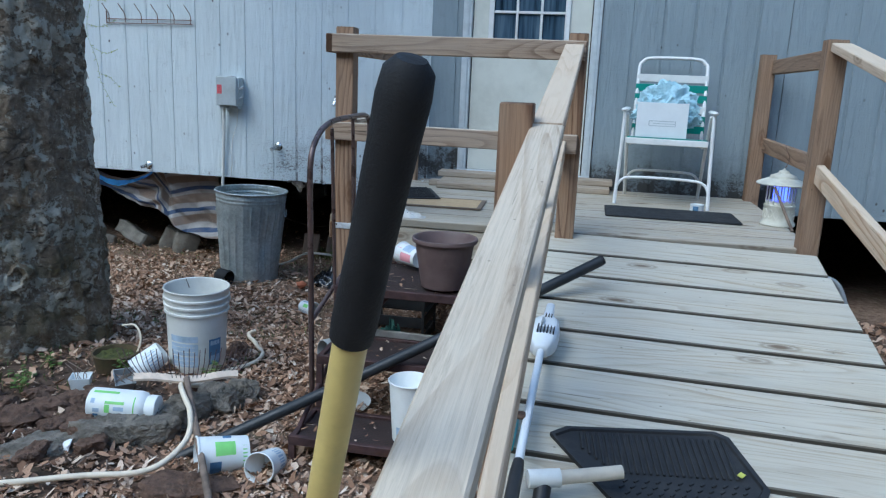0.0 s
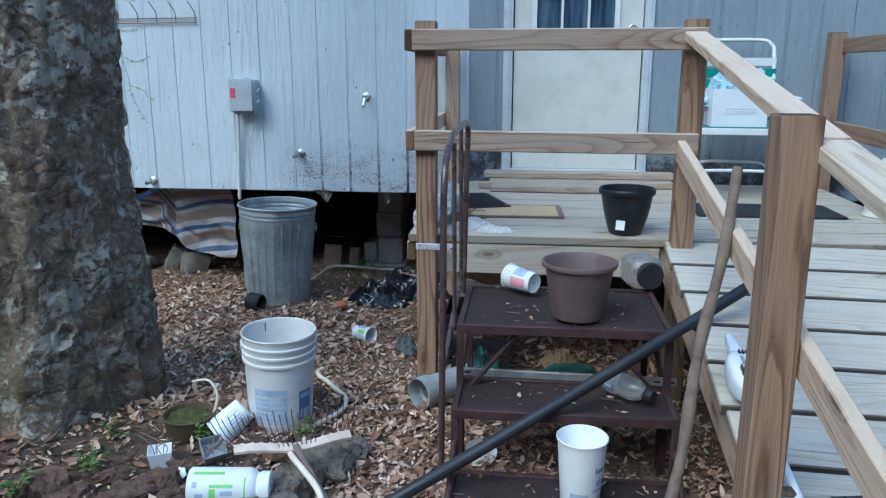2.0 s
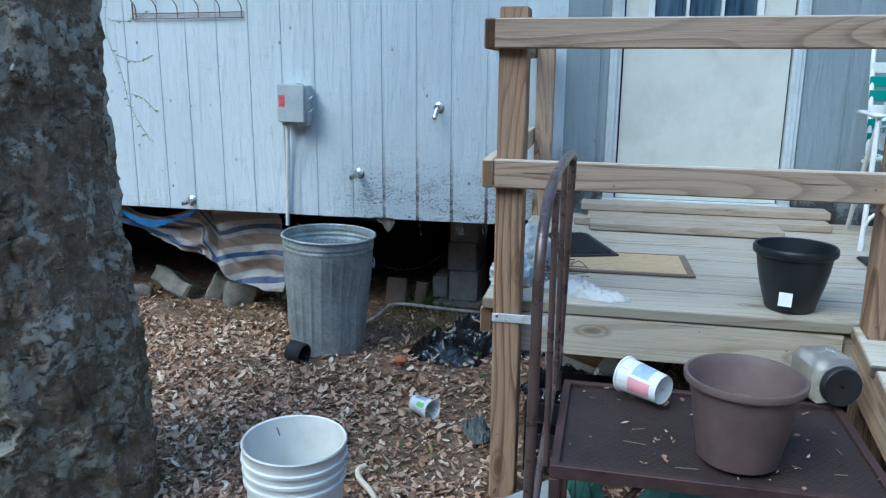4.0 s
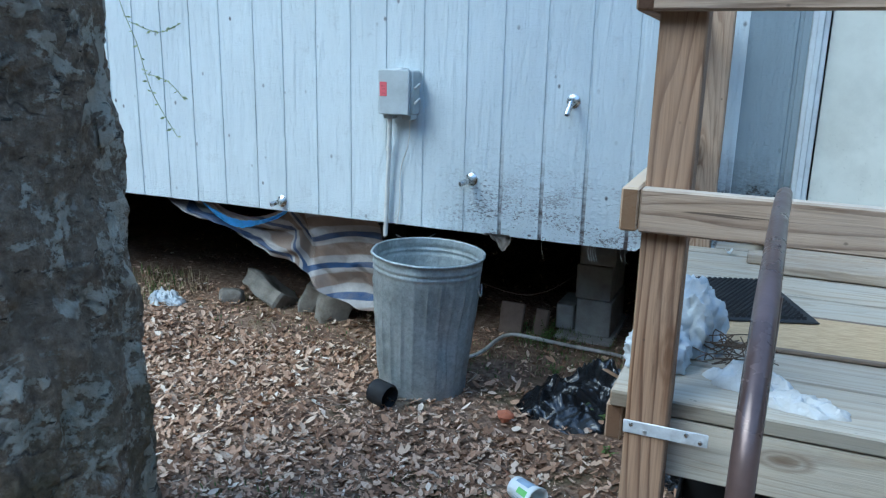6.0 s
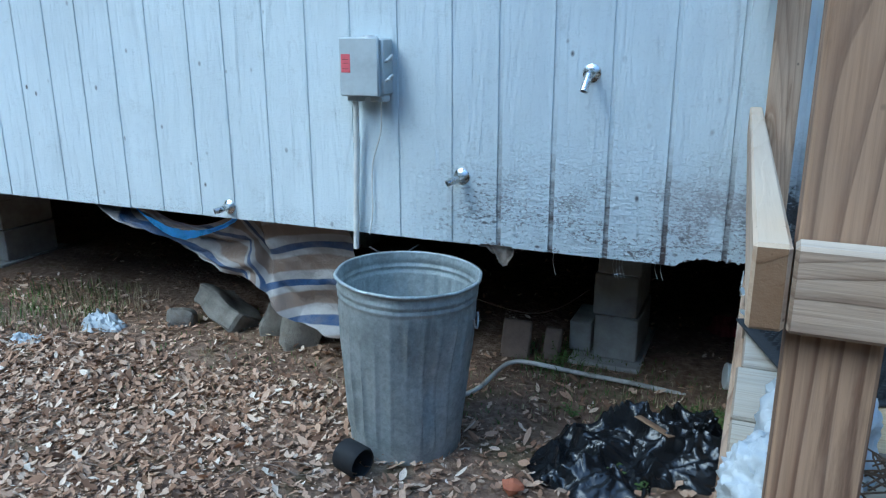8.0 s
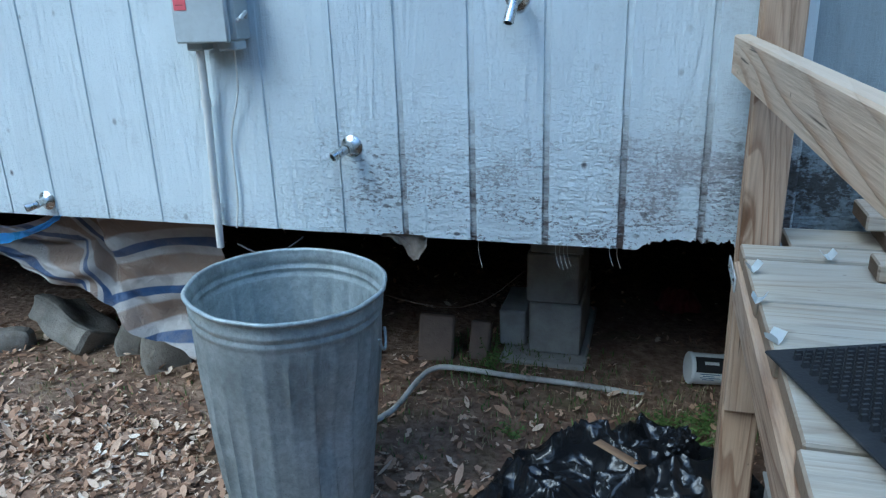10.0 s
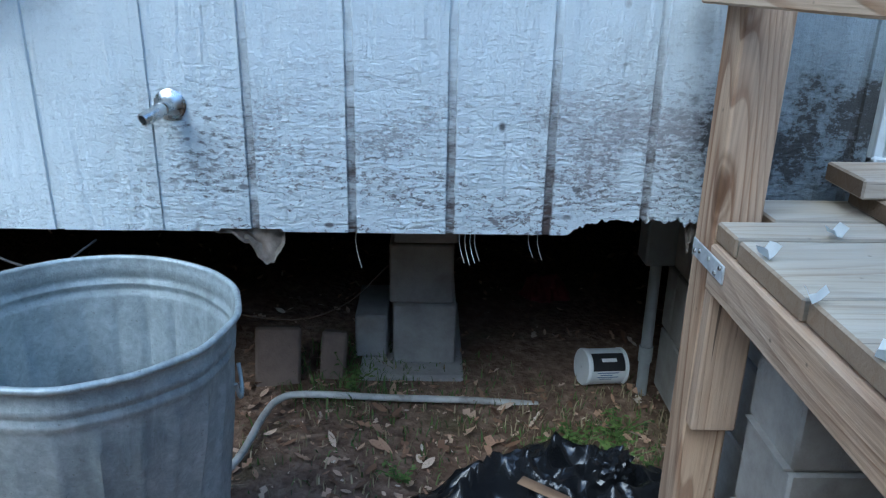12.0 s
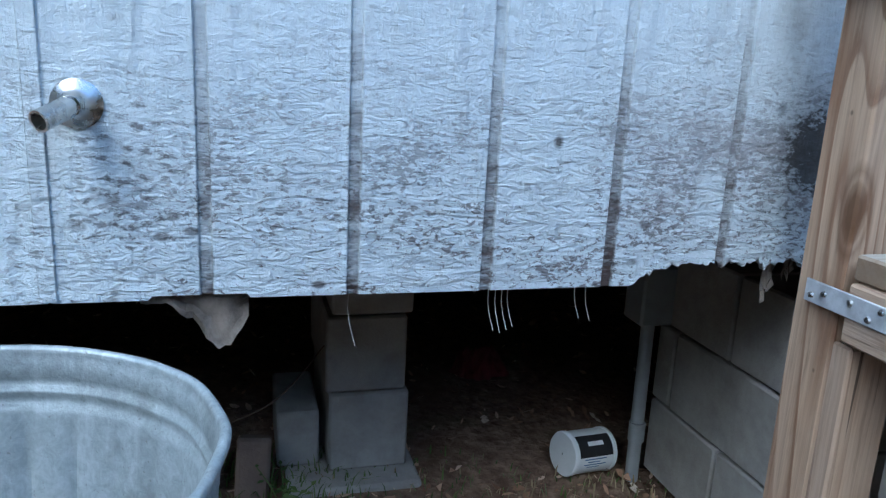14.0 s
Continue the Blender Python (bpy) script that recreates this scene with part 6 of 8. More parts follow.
M_BAGW.colour(M_BAGW.ramp(M_BAGW.noise(M_BAGW.coords(), 12, 5), [(0.3, (0.34, 0.37, 0.39)), (0.7, (0.56, 0.59, 0.60))]))
M_BAGW.bump(M_BAGW.noise(M_BAGW.coords(), 45, 4, 0.6, 1.0), 0.6, 0.006)
M_BAGW = M_BAGW.mat
M_RAG = Nodes("cotton_rag", 0.9)
M_RAG.colour(M_RAG.ramp(M_RAG.noise(M_RAG.coords(), 9, 5), [(0.3, (0.36, 0.34, 0.30)), (0.6, (0.56, 0.56, 0.54))]))
M_RAG.bump(M_RAG.noise(M_RAG.coords(), 60, 4, 0.6, 1.0), 0.7, 0.006)
M_RAG = M_RAG.mat
crumple("plastic_bag", (-1.175, 4.125, DECK), (0.085, 0.10, 0.14), M_BAGW, "full knotted white plastic bag sitting on the deck corner", "bag", 3, amp=0.27, sub=5)
crumple("plastic_bag", (-1.235, 3.965, DECK), (0.075, 0.09, 0.085), M_BAGW, "small grey white plastic bag beside the deck post", "bag", 7, amp=0.27, sub=5)
heap("rag", (-1.02, 3.925, DECK), (0.10, 0.075, 0.05), M_RAG, "crumpled dirty white rag on the deck edge", "rag", 11, rz=-20)
heap("rag", (-0.92, 3.855, DECK), (0.10, 0.055, 0.03), M_RAG, "flat crumpled white rag on the deck edge", "rag", 13, rz=-12)
M_ROOT = plain("dry_roots", (0.10, 0.065, 0.04), 0.9, vary=0.4)
rt = thing("dried_plant", (-1.07, 4.03, DECK), "tangle of dry brown roots beside the bag", "dried plant")
bm = bmesh.new()
rr = random.Random(5)
for i in range(26):
    p = Vector((-1.08 + rr.uniform(-0.05, 0.05), 4.02 + rr.uniform(-0.04, 0.04), DECK + rr.uniform(0.0, 0.05)))
    tube(bm, spline([p, p + Vector((rr.uniform(-0.05, 0.06), rr.uniform(-0.05, 0.05), rr.uniform(0, 0.04))), p + Vector((rr.uniform(-0.06, 0.09), rr.uniform(-0.06, 0.06), rr.uniform(-0.0, 0.03)))], 3), 0.0016, 5)
part("root_tangle", bm, M_ROOT, rt)
# short block offcut and white flakes by the deck edge
board("offcut", deck, M_OFFCUT, (-1.07, 5.16, DECK + 0.020), (-0.985, 5.16, DECK + 0.020), 0.075, 0.038)
for x, y, rz in ((-1.300, 5.14, 20), (-1.303, 4.97, -15), (-1.300, 4.80, 50), (-1.14, 5.24, 10)):
    bm = bmesh.new()
    rows = [[bm.verts.new((i * 0.009 - 0.014, j * 0.013 - 0.014, 0.002 + 0.010 * abs(i - 1.4) ** 1.5 + 0.010 * abs(noise.noise(Vector((i * 0.7 + x * 9, j * 0.9, y)))))) for i in range(4)] for j in range(3)]
    for a, b in zip(rows, rows[1:]):
        for i in range(3):
            bm.faces.new((a[i], a[i + 1], b[i + 1], b[i]))
    bmesh.ops.solidify(bm, geom=bm.faces[:], thickness=0.0015)
    part("paint_flake", bm, M_TUB, deck, "curled white flake", m=Matrix.Translation((x, y, DECK + 0.001)) @ pose(0, 0, 0, 8, 0, rz))


def lawn_chair():
    m = Matrix.Translation((0.480, 5.05, DECK)) @ pose(0, 0, 0, 0, 0, -5) @ Matrix.Scale(0.98, 4)
    c = thing("lawn_chair", m, "folding white tube lawn chair with green and white webbing", "chair")
    M_TUBEW = plain("white_enamel_tube", (0.76, 0.76, 0.74), 0.35, vary=0.08, dirt=0.2, dirt_c=(0.4, 0.37, 0.3))
    M_WEBG = plain("green_webbing", (0.02, 0.24, 0.19), 0.65, vary=0.15)
    M_WEBW = plain("white_webbing", (0.72, 0.72, 0.69), 0.65, vary=0.1)

    def tb(name, pts, r=0.0115, mat=None, smoothed=True, lab=""):
        bm = bmesh.new()
        tube(bm, spline(pts, 6) if smoothed else pts, r, 12)
        return part(name, bm, mat or M_TUBEW, c, lab, m=m)
    for s in (-1, 1):
        tb("front_leg", [(s * 0.285, -0.235, 0.0), (s * 0.275, -0.20, 0.25), (s * 0.268, -0.165, 0.585)], smoothed=False)
        tb("rear_leg", [(s * 0.245, 0.30, 0.0), (s * 0.250, 0.10, 0.30), (s * 0.255, -0.12, 0.57)], smoothed=False)
        bm = bmesh.new()
        box(bm, (s * 0.27 - 0.022, -0.20, 0.583), (s * 0.27 + 0.022, 0.20, 0.603), 0.009)
        part("armrest", bm, M_TUBEW, c, m=m)
    tb("seat_frame", [(-0.235, 0.18, 0.36), (-0.240, -0.20, 0.41), (-0.235, -0.215, 0.41), (0.235, -0.215, 0.41), (0.240, -0.20, 0.41), (0.235, 0.18, 0.36)], smoothed=False)
    tb("back_frame", [(-0.222, 0.16, 0.36), (-0.222, 0.25, 0.62), (-0.222, 0.335, 0.86), (-0.205, 0.352, 0.905), (-0.16, 0.362, 0.932), (0, 0.365, 0.937), (0.16, 0.362, 0.932), (0.205, 0.352, 0.905), (0.222, 0.335, 0.86), (0.222, 0.25, 0.62), (0.222, 0.16, 0.36)])
    tb("cross_bar", [(-0.282, -0.225, 0.10), (-0.25, -0.21, 0.155), (-0.16, -0.205, 0.175), (0.16, -0.205, 0.175), (0.25, -0.21, 0.155), (0.282, -0.225, 0.10)], 0.009)
    tb("cross_bar", [(-0.246, 0.26, 0.10), (-0.21, 0.24, 0.16), (-0.13, 0.23, 0.18), (0.13, 0.23, 0.18), (0.21, 0.24, 0.16), (0.246, 0.26, 0.10)], 0.009)
    for j, (z, y) in enumerate(((0.80, 0.315), (0.735, 0.292), (0.67, 0.269), (0.60, 0.245), (0.535, 0.222), (0.47, 0.20))):
        bm = bmesh.new()
        box(bm, (-0.234, y - 0.015, z - 0.025), (0.234, y - 0.010, z + 0.025), 0.002, Matrix.Translation((0, 0, 0)))
        part("back_strap", bm, M_WEBW if j in (0, 3) else M_WEBG, c, m=m)
    for j in range(6):
        y = -0.185 + j * 0.066
        z = 0.424 - j * 0.0088
        bm = bmesh.new()
        box(bm, (-0.245, y - 0.027, z), (0.245, y + 0.027, z + 0.004), 0.0015)
        part("seat_strap", bm, M_WEBG if j % 2 == 0 else M_WEBW, c, m=m)
    bm = bmesh.new()
    box(bm, (-0.248, -0.235, 0.385), (0.248, -0.226, 0.424), 0.004)
    part("seat_strap", bm, M_WEBW, c, m=m)
    return m


cm = lawn_chair()
bxm = cm @ Matrix.Translation((-0.045, -0.055, 0.4295)) @ pose(0, 0, 0, 0, 0, 2)
bx = thing("storage_box", bxm, "open white cardboard box with a slot handle on the chair seat", "box")
M_CARD = plain("white_card", (0.72, 0.75, 0.76), 0.7, vary=0.06)
bm = bmesh.new()
w, d, h, th = 0.155, 0.13, 0.215, 0.004
for lo, hi in (((-w, -d, 0), (w, -d + th, h)), ((-w, d - th, 0), (w, d, h)), ((-w, -d + th, 0), (-w + th, d - th, h)), ((w - th, -d + th, 0), (w, d - th, h)), ((-w + th, -d + th, 0), (w - th, d - th, th))):
    box(bm, lo, hi, 0.001)
part("box_wall", bm, M_CARD, bx, m=bxm)
bm = bmesh.new()
for lo, hi in (((-0.075, 0.070), (0.085, 0.074)), ((-0.075, 0.100), (0.085, 0.104)), ((-0.078, 0.074), (-0.074, 0.100)), ((0.081, 0.074), (0.085, 0.100)), ((-0.05, 0.085), (0.085, 0.088))):
    box(bm, (lo[0], -d - 0.0015, lo[1]), (hi[0], -d - 0.0003, hi[1]), 0)
part("handle_slot", bm, plain("slot_shade", (0.45, 0.49, 0.51), 0.8), bx, m=bxm)
# pale blue cloth heaped in the box
k = Nodes("pale_blue_cloth", 0.85)
k.colour(k.ramp(k.noise(k.coords(), 6, 4), [(0.3, (0.34, 0.55, 0.63)), (0.7, (0.52, 0.70, 0.76))]))
k.bump(k.noise(k.coords(), 22, 4, 0.55, 1.5), 0.9, 0.02)
M_CLOTH = k.mat
clm = bxm @ Matrix.Translation((0.03, 0.035, 0.15))
bm = bmesh.new()
made = bmesh.ops.create_icosphere(bm, subdivisions=5, radius=1)["verts"]
for v in made:
    d_ = v.co.normalized()
    f = abs(noise.noise(d_ * 2.4 + Vector((4, 1, 2)))) + 0.7 * abs(noise.noise(d_ * 5.0 + Vector((1, 9, 2)))) + 0.35 * abs(noise.noise(d_ * 11))
    k_ = 1.12 - 0.42 * f
    spill = max(0, -d_.z) * 0.5
    v.co = Vector((d_.x * k_ * 0.205 * (1 + spill), (d_.y * k_ * 0.105) - 0.0, d_.z * k_ * (0.20 if d_.z > 0 else 0.10)))
cl = part("cloth", bm, M_CLOTH, None, m=clm, limit=50)
tagged(cl, "heap of pale blue cloth spilling from the box on the chair", "cloth")
# tin by the chair leg
m = Matrix.Translation((0.665, 4.71, DECK + 0.001))
tin = thing("tin_can", m, "small low tin with white and blue label by the chair", "tin")
bm = bmesh.new()
lathe(bm, [(0.003, 0.002), (0.038, 0.0), (0.0405, 0.002), (0.0405, 0.044), (0.0415, 0.046), (0.039, 0.047), (0.038, 0.006), (0.003, 0.006)], 30)
part("tin_wall", bm, M_TUB, tin, m=m)
wrap(tin, m, M_DEEPBLUE, 0.0405, 0.0405, 0.05, -2.3, -1.5, 0.008, 0.038)


def bug_lantern():
    m = Matrix.Translation((1.06, 4.43, DECK + 0.001))
    t = thing("bug_lantern", m, "cream lantern-shaped electric insect trap with glowing blue tubes", "lantern")
    M_CREAM = plain("cream_plastic", (0.60, 0.58, 0.49), 0.5, vary=0.12, dirt=0.25)
    bm = bmesh.new()
    lathe(bm, [(0.002, 0.0), (0.088, 0.0), (0.092, 0.006), (0.090, 0.016), (0.080, 0.030), (0.079, 0.10), (0.083, 0.106), (0.083, 0.114), (0.076, 0.118), (0.074, 0.135), (0.002, 0.135)], 36)
    part("base", bm, M_CREAM, t, m=m)
    bm = bmesh.new()
    lathe(bm, [(0.070, 0.232), (0.134, 0.226), (0.137, 0.232), (0.128, 0.240), (0.072, 0.262), (0.068, 0.274), (0.030, 0.290), (0.026, 0.300), (0.008, 0.306), (0.002, 0.318)], 36)
    part("roof_cap", bm, M_CREAM, t, "conical cream roof cap", m=m)
    for i in range(14):
        a = 2 * math.pi * i / 14
        bm = bmesh.new()
        box(bm, (0.071, -0.004, 0.118), (0.078, 0.004, 0.233), 0.002, pose(0, 0, 0, 0, 0, math.degrees(a)))
        part("cage_bar", bm, M_CREAM, t, m=m)
    k = Nodes("blue_glow", 0.4)
    k.colour((0.1, 0.15, 0.8))
    k.b.inputs["Emission Color"].default_value = (0.10, 0.14, 1.0, 1)
    k.b.inputs["Emission Strength"].default_value = 1.6
    for x in (-0.03, 0.0, 0.03):
        bm = bmesh.new()
        tube(bm, [(x, 0, 0.136), (x, 0, 0.228)], 0.012, 12)
        part("light_tube", bm, k.mat, t, "glowing blue light tube", m=m)
    bm = bmesh.new()
    tube(bm, spline([(0.004, 0.0, 0.318), (0.02, 0.01, 0.37), (0.0, 0.02, 0.42), (-0.005, 0.02, 0.44)], 5), 0.002, 6)
    part("hanging_wire", bm, M_WIRE, t, m=m)
    bm = bmesh.new()
    for i in range(16):
        a = 2 * math.pi * i / 16
        for s in (-1, 1):
            tube(bm, [(0.0805 * math.cos(a), 0.0805 * math.sin(a), 0.04), (0.0805 * math.cos(a + s * 0.39), 0.0805 * math.sin(a + s * 0.39), 0.092)], 0.003, 5)
    part("lattice", bm, M_CREAM, t, m=m)


bug_lantern()
stk = thing("stick", (1.06, 4.31, DECK), "grey stick leaning on the railing post by the lantern", "stick")
bm = bmesh.new()
tube(bm, [(1.00, 4.33, 1.02), (1.09, 4.22, 0.806)], 0.008, 8)
part("shaft", bm, M_STICK, stk)

# ---- things on the ramp ----
tr_n = Vector((0, -SLOPE, 1)).normalized()


def on_ramp(x, y, lift=0.0, rz=0):
    x_ax = Vector((1, 0, 0))
    y_ax = tr_n.cross(x_ax)
    m = Matrix((x_ax, y_ax, tr_n)).transposed().to_4x4()
    m.translation = Vector((x, y, ramp_z(y) + 0.001)) + tr_n * lift
    return m @ pose(0, 0, 0, 0, 0, rz)


def floor_mat():
    m = on_ramp(0.235, 2.01, 0.002, 6)
    t = thing("car_floor_mat", m, "black ridged rubber car floor mat lying on the ramp", "mat")
    bm = bmesh.new()
    outline = [(-0.27, 0.10), (-0.22, 0.135), (0.21, 0.15), (0.245, 0.125), (0.295, -0.10), (0.27, -0.145), (0.14, -0.20), (-0.10, -0.19), (-0.13, -0.16)]
    lo = [bm.verts.new((x, y, 0)) for x, y in outline]
    hi = [bm.verts.new((x, y, 0.014)) for x, y in outline]
    inn = [bm.verts.new((x * 0.95, y * 0.92, 0.014)) for x, y in outline]
    bed = [bm.verts.new((x * 0.94, y * 0.905, 0.006)) for x, y in outline]
    n = len(outline)
    bm.faces.new(lo[::-1])
    bm.faces.new(bed)
    for ra_, rb_ in ((lo, hi), (hi, inn), (inn, bed)):
        for q in range(n):
            bm.faces.new((ra_[q], ra_[(q + 1) % n], rb_[(q + 1) % n], rb_[q]))
    part("tray", bm, M_MAT, t, m=m)
    for i in range(24):
        x = -0.18 + i * 0.0175
        bm = bmesh.new()
        y0 = -0.06 if x > -0.1 else -0.06 + (-0.1 - x) * 1.2
        box(bm, (x - 0.0045, y0, 0.005), (x + 0.0045, 0.115, 0.0125), 0.002)
        part("ridge", bm, M_MAT, t, m=m)
    bm = bmesh.new()
    for i in range(12):
        for j in range(4):
            x, y = -0.09 + i * 0.029 + 0.012 * (j % 2), -0.16 + j * 0.024
            box(bm, (x - 0.008, y - 0.003, 0.005), (x + 0.008, y + 0.003, 0.011), 0.001, Matrix.Translation((x, y, 0)) @ pose(0, 0, 0, 0, 0, 40) @ Matrix.Translation((-x, -y, 0)))
    part("tread_pattern", bm, M_MAT, t, m=m)
    bm = bmesh.new()
    box(bm, (-0.012, -0.008, 0), (0.012, 0.008, 0.002), 0.0006)
    lf = part("leaf_scrap", bm, plain("yellow_leaf", (0.62, 0.62, 0.12), 0.7), t, "small yellow leaf scrap", m=m @ Matrix.Translation((0.235, -0.045, 0.0145)) @ pose(0, 0, 0, 5, 8, 50))


floor_mat()


def string_trimmer():
    t = thing("string_trimmer", on_ramp(-0.07, 2.55), "white electric string trimmer propped along the ramp edge", "trimmer")
    M_TRIMW = plain("white_housing", (0.74, 0.76, 0.77), 0.4, vary=0.06, dirt=0.15)
    M_TEAL = plain("teal_plastic", (0.05, 0.42, 0.50), 0.45, vary=0.15)
    c = Vector((-0.100, 2.56, 0.650))
    axis = Vector((-0.012, -0.34, -0.058)).normalized()
    m = Matrix.Translation(c) @ axis.to_track_quat("Z", "Y").to_matrix().to_4x4()

    def shell(stations):
        """A rounded boxy casing through stations (along, half width, half height)."""
        bm = bmesh.new()
        rings = []
        for z, w_, h_ in stations:
            ring = []
            for q in range(24):
                a = 2 * math.pi * q / 24
                ca, sa = math.cos(a), math.sin(a)
                ring.append(bm.verts.new((w_ * math.copysign(abs(ca) ** 0.55, ca), h_ * math.copysign(abs(sa) ** 0.55, sa), z)))
            rings.append(ring)
        for a, b in zip(rings, rings[1:]):
            for q in range(24):
                bm.faces.new((a[q], a[(q + 1) % 24], b[(q + 1) % 24], b[q]))
        bm.faces.new(rings[0][::-1])
        bm.faces.new(rings[-1])
        return bm
    part("motor_housing", shell([(-0.105, 0.022, 0.020), (-0.10, 0.030, 0.027), (-0.07, 0.044, 0.036), (-0.01, 0.052, 0.043), (0.05, 0.050, 0.043), (0.085, 0.042, 0.036), (0.118, 0.026, 0.024), (0.125, 0.020, 0.018)]), M_TRIMW, t, m=m, limit=50)
    part("neck", shell([(-0.235, 0.008, 0.012), (-0.225, 0.016, 0.016), (-0.16, 0.018, 0.018), (-0.105, 0.021, 0.020)]), M_TRIMW, t, m=m, limit=50)
    up_side = facing(m, (0.1, -0.4, 1.0))
    turn = pose(0, 0, 0, 0, 0, math.degrees(up_side))
    for i in range(6):
        bm = bmesh.new()
        y = -0.030 + i * 0.011
        box(bm, (0.034, y - 0.0022, 0.022), (0.0530, y + 0.0022, 0.062), 0.0008)
        part("vent_slot", bm, M_BLACK, t, m=m @ turn)
    for i in range(3):
        bm = bmesh.new()
        y = -0.012 + i * 0.010
        box(bm, (0.028, y - 0.002, -0.088), (0.0425, y + 0.002, -0.066), 0.0008)
        part("vent_slot", bm, M_BLACK, t, m=m @ turn)
    bm = bmesh.new()
    box(bm, (0.046, 0.010, -0.03), (0.0535, 0.018, 0.010), 0.001)
    part("print_bar", bm, M_GREYPIPE, t, m=m @ turn)
    bm = bmesh.new()
    box(bm, (-0.022, -0.060, -0.04), (0.018, -0.046, 0.03), 0.004)
    part("switch_panel", bm, M_GREYPIPE, t, "grey switch panel", m=m)
    e = Vector((-0.122, 1.42, 0.47))
    s = c + axis * 0.10
    bm = bmesh.new()
    tube(bm, [s, s.lerp(e, 0.62)], 0.0125, 14)
    part("shaft", bm, M_TRIMW, t, "white metal shaft")
    bm = bmesh.new()
    tube(bm, [s.lerp(e, 0.60), s.lerp(e, 0.64), e], 0.017, 14, radii=[0.015, 0.018, 0.018])
    part("grip_tube", bm, M_BLACK, t, "black lower shaft tube")
    bm = bmesh.new()
    f = Vector((-0.150, 2.02, 0.545))
    box(bm, f + Vector((-0.018, -0.10, -0.030)), f + Vector((0.012, 0.08, 0.022)), 0.006)
    part("guard", bm, M_TEAL, t, "teal plastic guard")
    bm = bmesh.new()
    box(bm, f + Vector((-0.015, 0.0, 0.022)), f + Vector((0.035, 0.035, 0.038)), 0.006)
    part("guard_clip", bm, M_ROCKBROWN, t)


string_trimmer()

tee = thing("pvc_fitting", on_ramp(0.0, 1.80), "white PVC tee fitting with a pipe stub lying on the ramp", "pipe fitting")
bm = bmesh.new()
zt = ramp_z(1.79) + 0.072
tube(bm, [(-0.085, 1.782, zt), (-0.005, 1.807, zt + 0.002)], 0.024, 18)
part("tee_body", bm, M_PVC, tee)
bm = bmesh.new()
tube(bm, [(-0.008, 1.806, zt + 0.002), (0.152, 1.857, zt + 0.014)], 0.018, 18)
part("pipe_stub", bm, plain("stained_pvc", (0.62, 0.55, 0.44), 0.5, vary=0.15), tee)
bm = bmesh.new()
tube(bm, [(-0.045, 1.795, zt - 0.01), (-0.05, 1.73, zt - 0.075)], 0.022, 18)
part("tee_leg", bm, M_BLACK, tee)

# ---- under the house ----
pier = thing("block_pier", (-1.84, 6.3, 0), "stacked concrete block pier under the house", "pier", kind="structure")
for z0, z1, dx in ((0.016, 0.225, 0.0), (0.23, 0.425, -0.01), (0.43, 0.62, 0.004)):
    bm = bmesh.new()
    box(bm, (-1.945 + dx, 6.20, z0), (-1.745 + dx, 6.60, z1), 0.006)
    part("block", bm, M_CONCRETE, pier)
bm = bmesh.new()
box(bm, (-1.94, 6.22, 0.622), (-1.75, 6.58, 0.775), 0.006)
part("cap_block", bm, M_HOUSE, pier)
bm = bmesh.new()
box(bm, (-2.05, 6.12, -0.08), (-1.72, 6.7, 0.015), 0.008)
part("footing", bm, M_CONCRETE, pier)
bm = bmesh.new()
box(bm, (-2.07, 6.24, 0.016), (-1.965, 6.5, 0.165), 0.006)
part("block", bm, M_CONCRETE, pier)
for p in ((-3.9, 7.4), (-6.02, 6.25), (0.4, 6.4), (-3.2, 8.4), (-0.6, 8.2)):
    m = Matrix.Translation((p[0] + 1.845, p[1] - 6.2, 0))
    copy_thing(pier, m @ pier.matrix_basis)

corner_wall = thing("block_wall", (-1.03, 5.75, 0), "grey concrete block wall under the deck corner", "wall", kind="structure")
for row in range(3):
    z0 = 0.02 + row * 0.205
    y = 5.40 - (0.2 if row % 2 else 0)
    while y < 6.05:
        y0, y1 = max(y, 5.40), min(y + 0.395, 6.08)
        if y1 - y0 > 0.05:
            bm = bmesh.new()
            box(bm, (-1.13, y0, z0), (-0.93, y1, z0 + 0.198), 0.005)
            part("block", bm, M_CONCRETE, corner_wall)
        y += 0.403
p2 = thing("block_pier", (-1.15, 5.25, 0), "short stack of concrete blocks behind the deck post", "pier", kind="structure")
for z0, z1 in ((0.0, 0.195), (0.2, 0.395), (0.4, 0.59)):
    bm = bmesh.new()
    box(bm, (-1.19, 5.13, z0), (-0.80, 5.325, z1), 0.006)
    part("block", bm, M_CONCRETE, p2)
    bm = bmesh.new()
    box(bm, (-1.20, 5.14, z1), (-0.81, 5.315, z1 + 0.005), 0)
    part("mortar", bm, M_CONCRETE, p2)
bm = bmesh.new()
box(bm, (-1.12, 5.16, 0.595), (-0.85, 5.31, 0.755), 0.004)
part("shim_block", bm, M_POST, p2)

cd = thing("conduit_riser", (-1.17, 6.07, 0), "grey plastic conduit riser with a junction box under the house", "conduit")
bm = bmesh.new()
tube(bm, [(-1.172, 6.06, -0.02), (-1.170, 6.07, 0.43)], 0.017, 14)
part("pipe", bm, M_GREYPIPE, cd)
bm = bmesh.new()
tube(bm, [(-1.172, 6.06, 0.11), (-1.172, 6.061, 0.16)], 0.021, 14)
part("coupling", bm, M_GREYPIPE, cd)
bm = bmesh.new()
box(bm, (-1.215, 6.03, 0.43), (-1.125, 6.12, 0.58), 0.006)
part("junction_box", bm, M_GREYPIPE, cd)
bm = bmesh.new()
tube(bm, [(-1.168, 6.08, 0.58), (-1.165, 6.1, 0.775)], 0.017, 12)
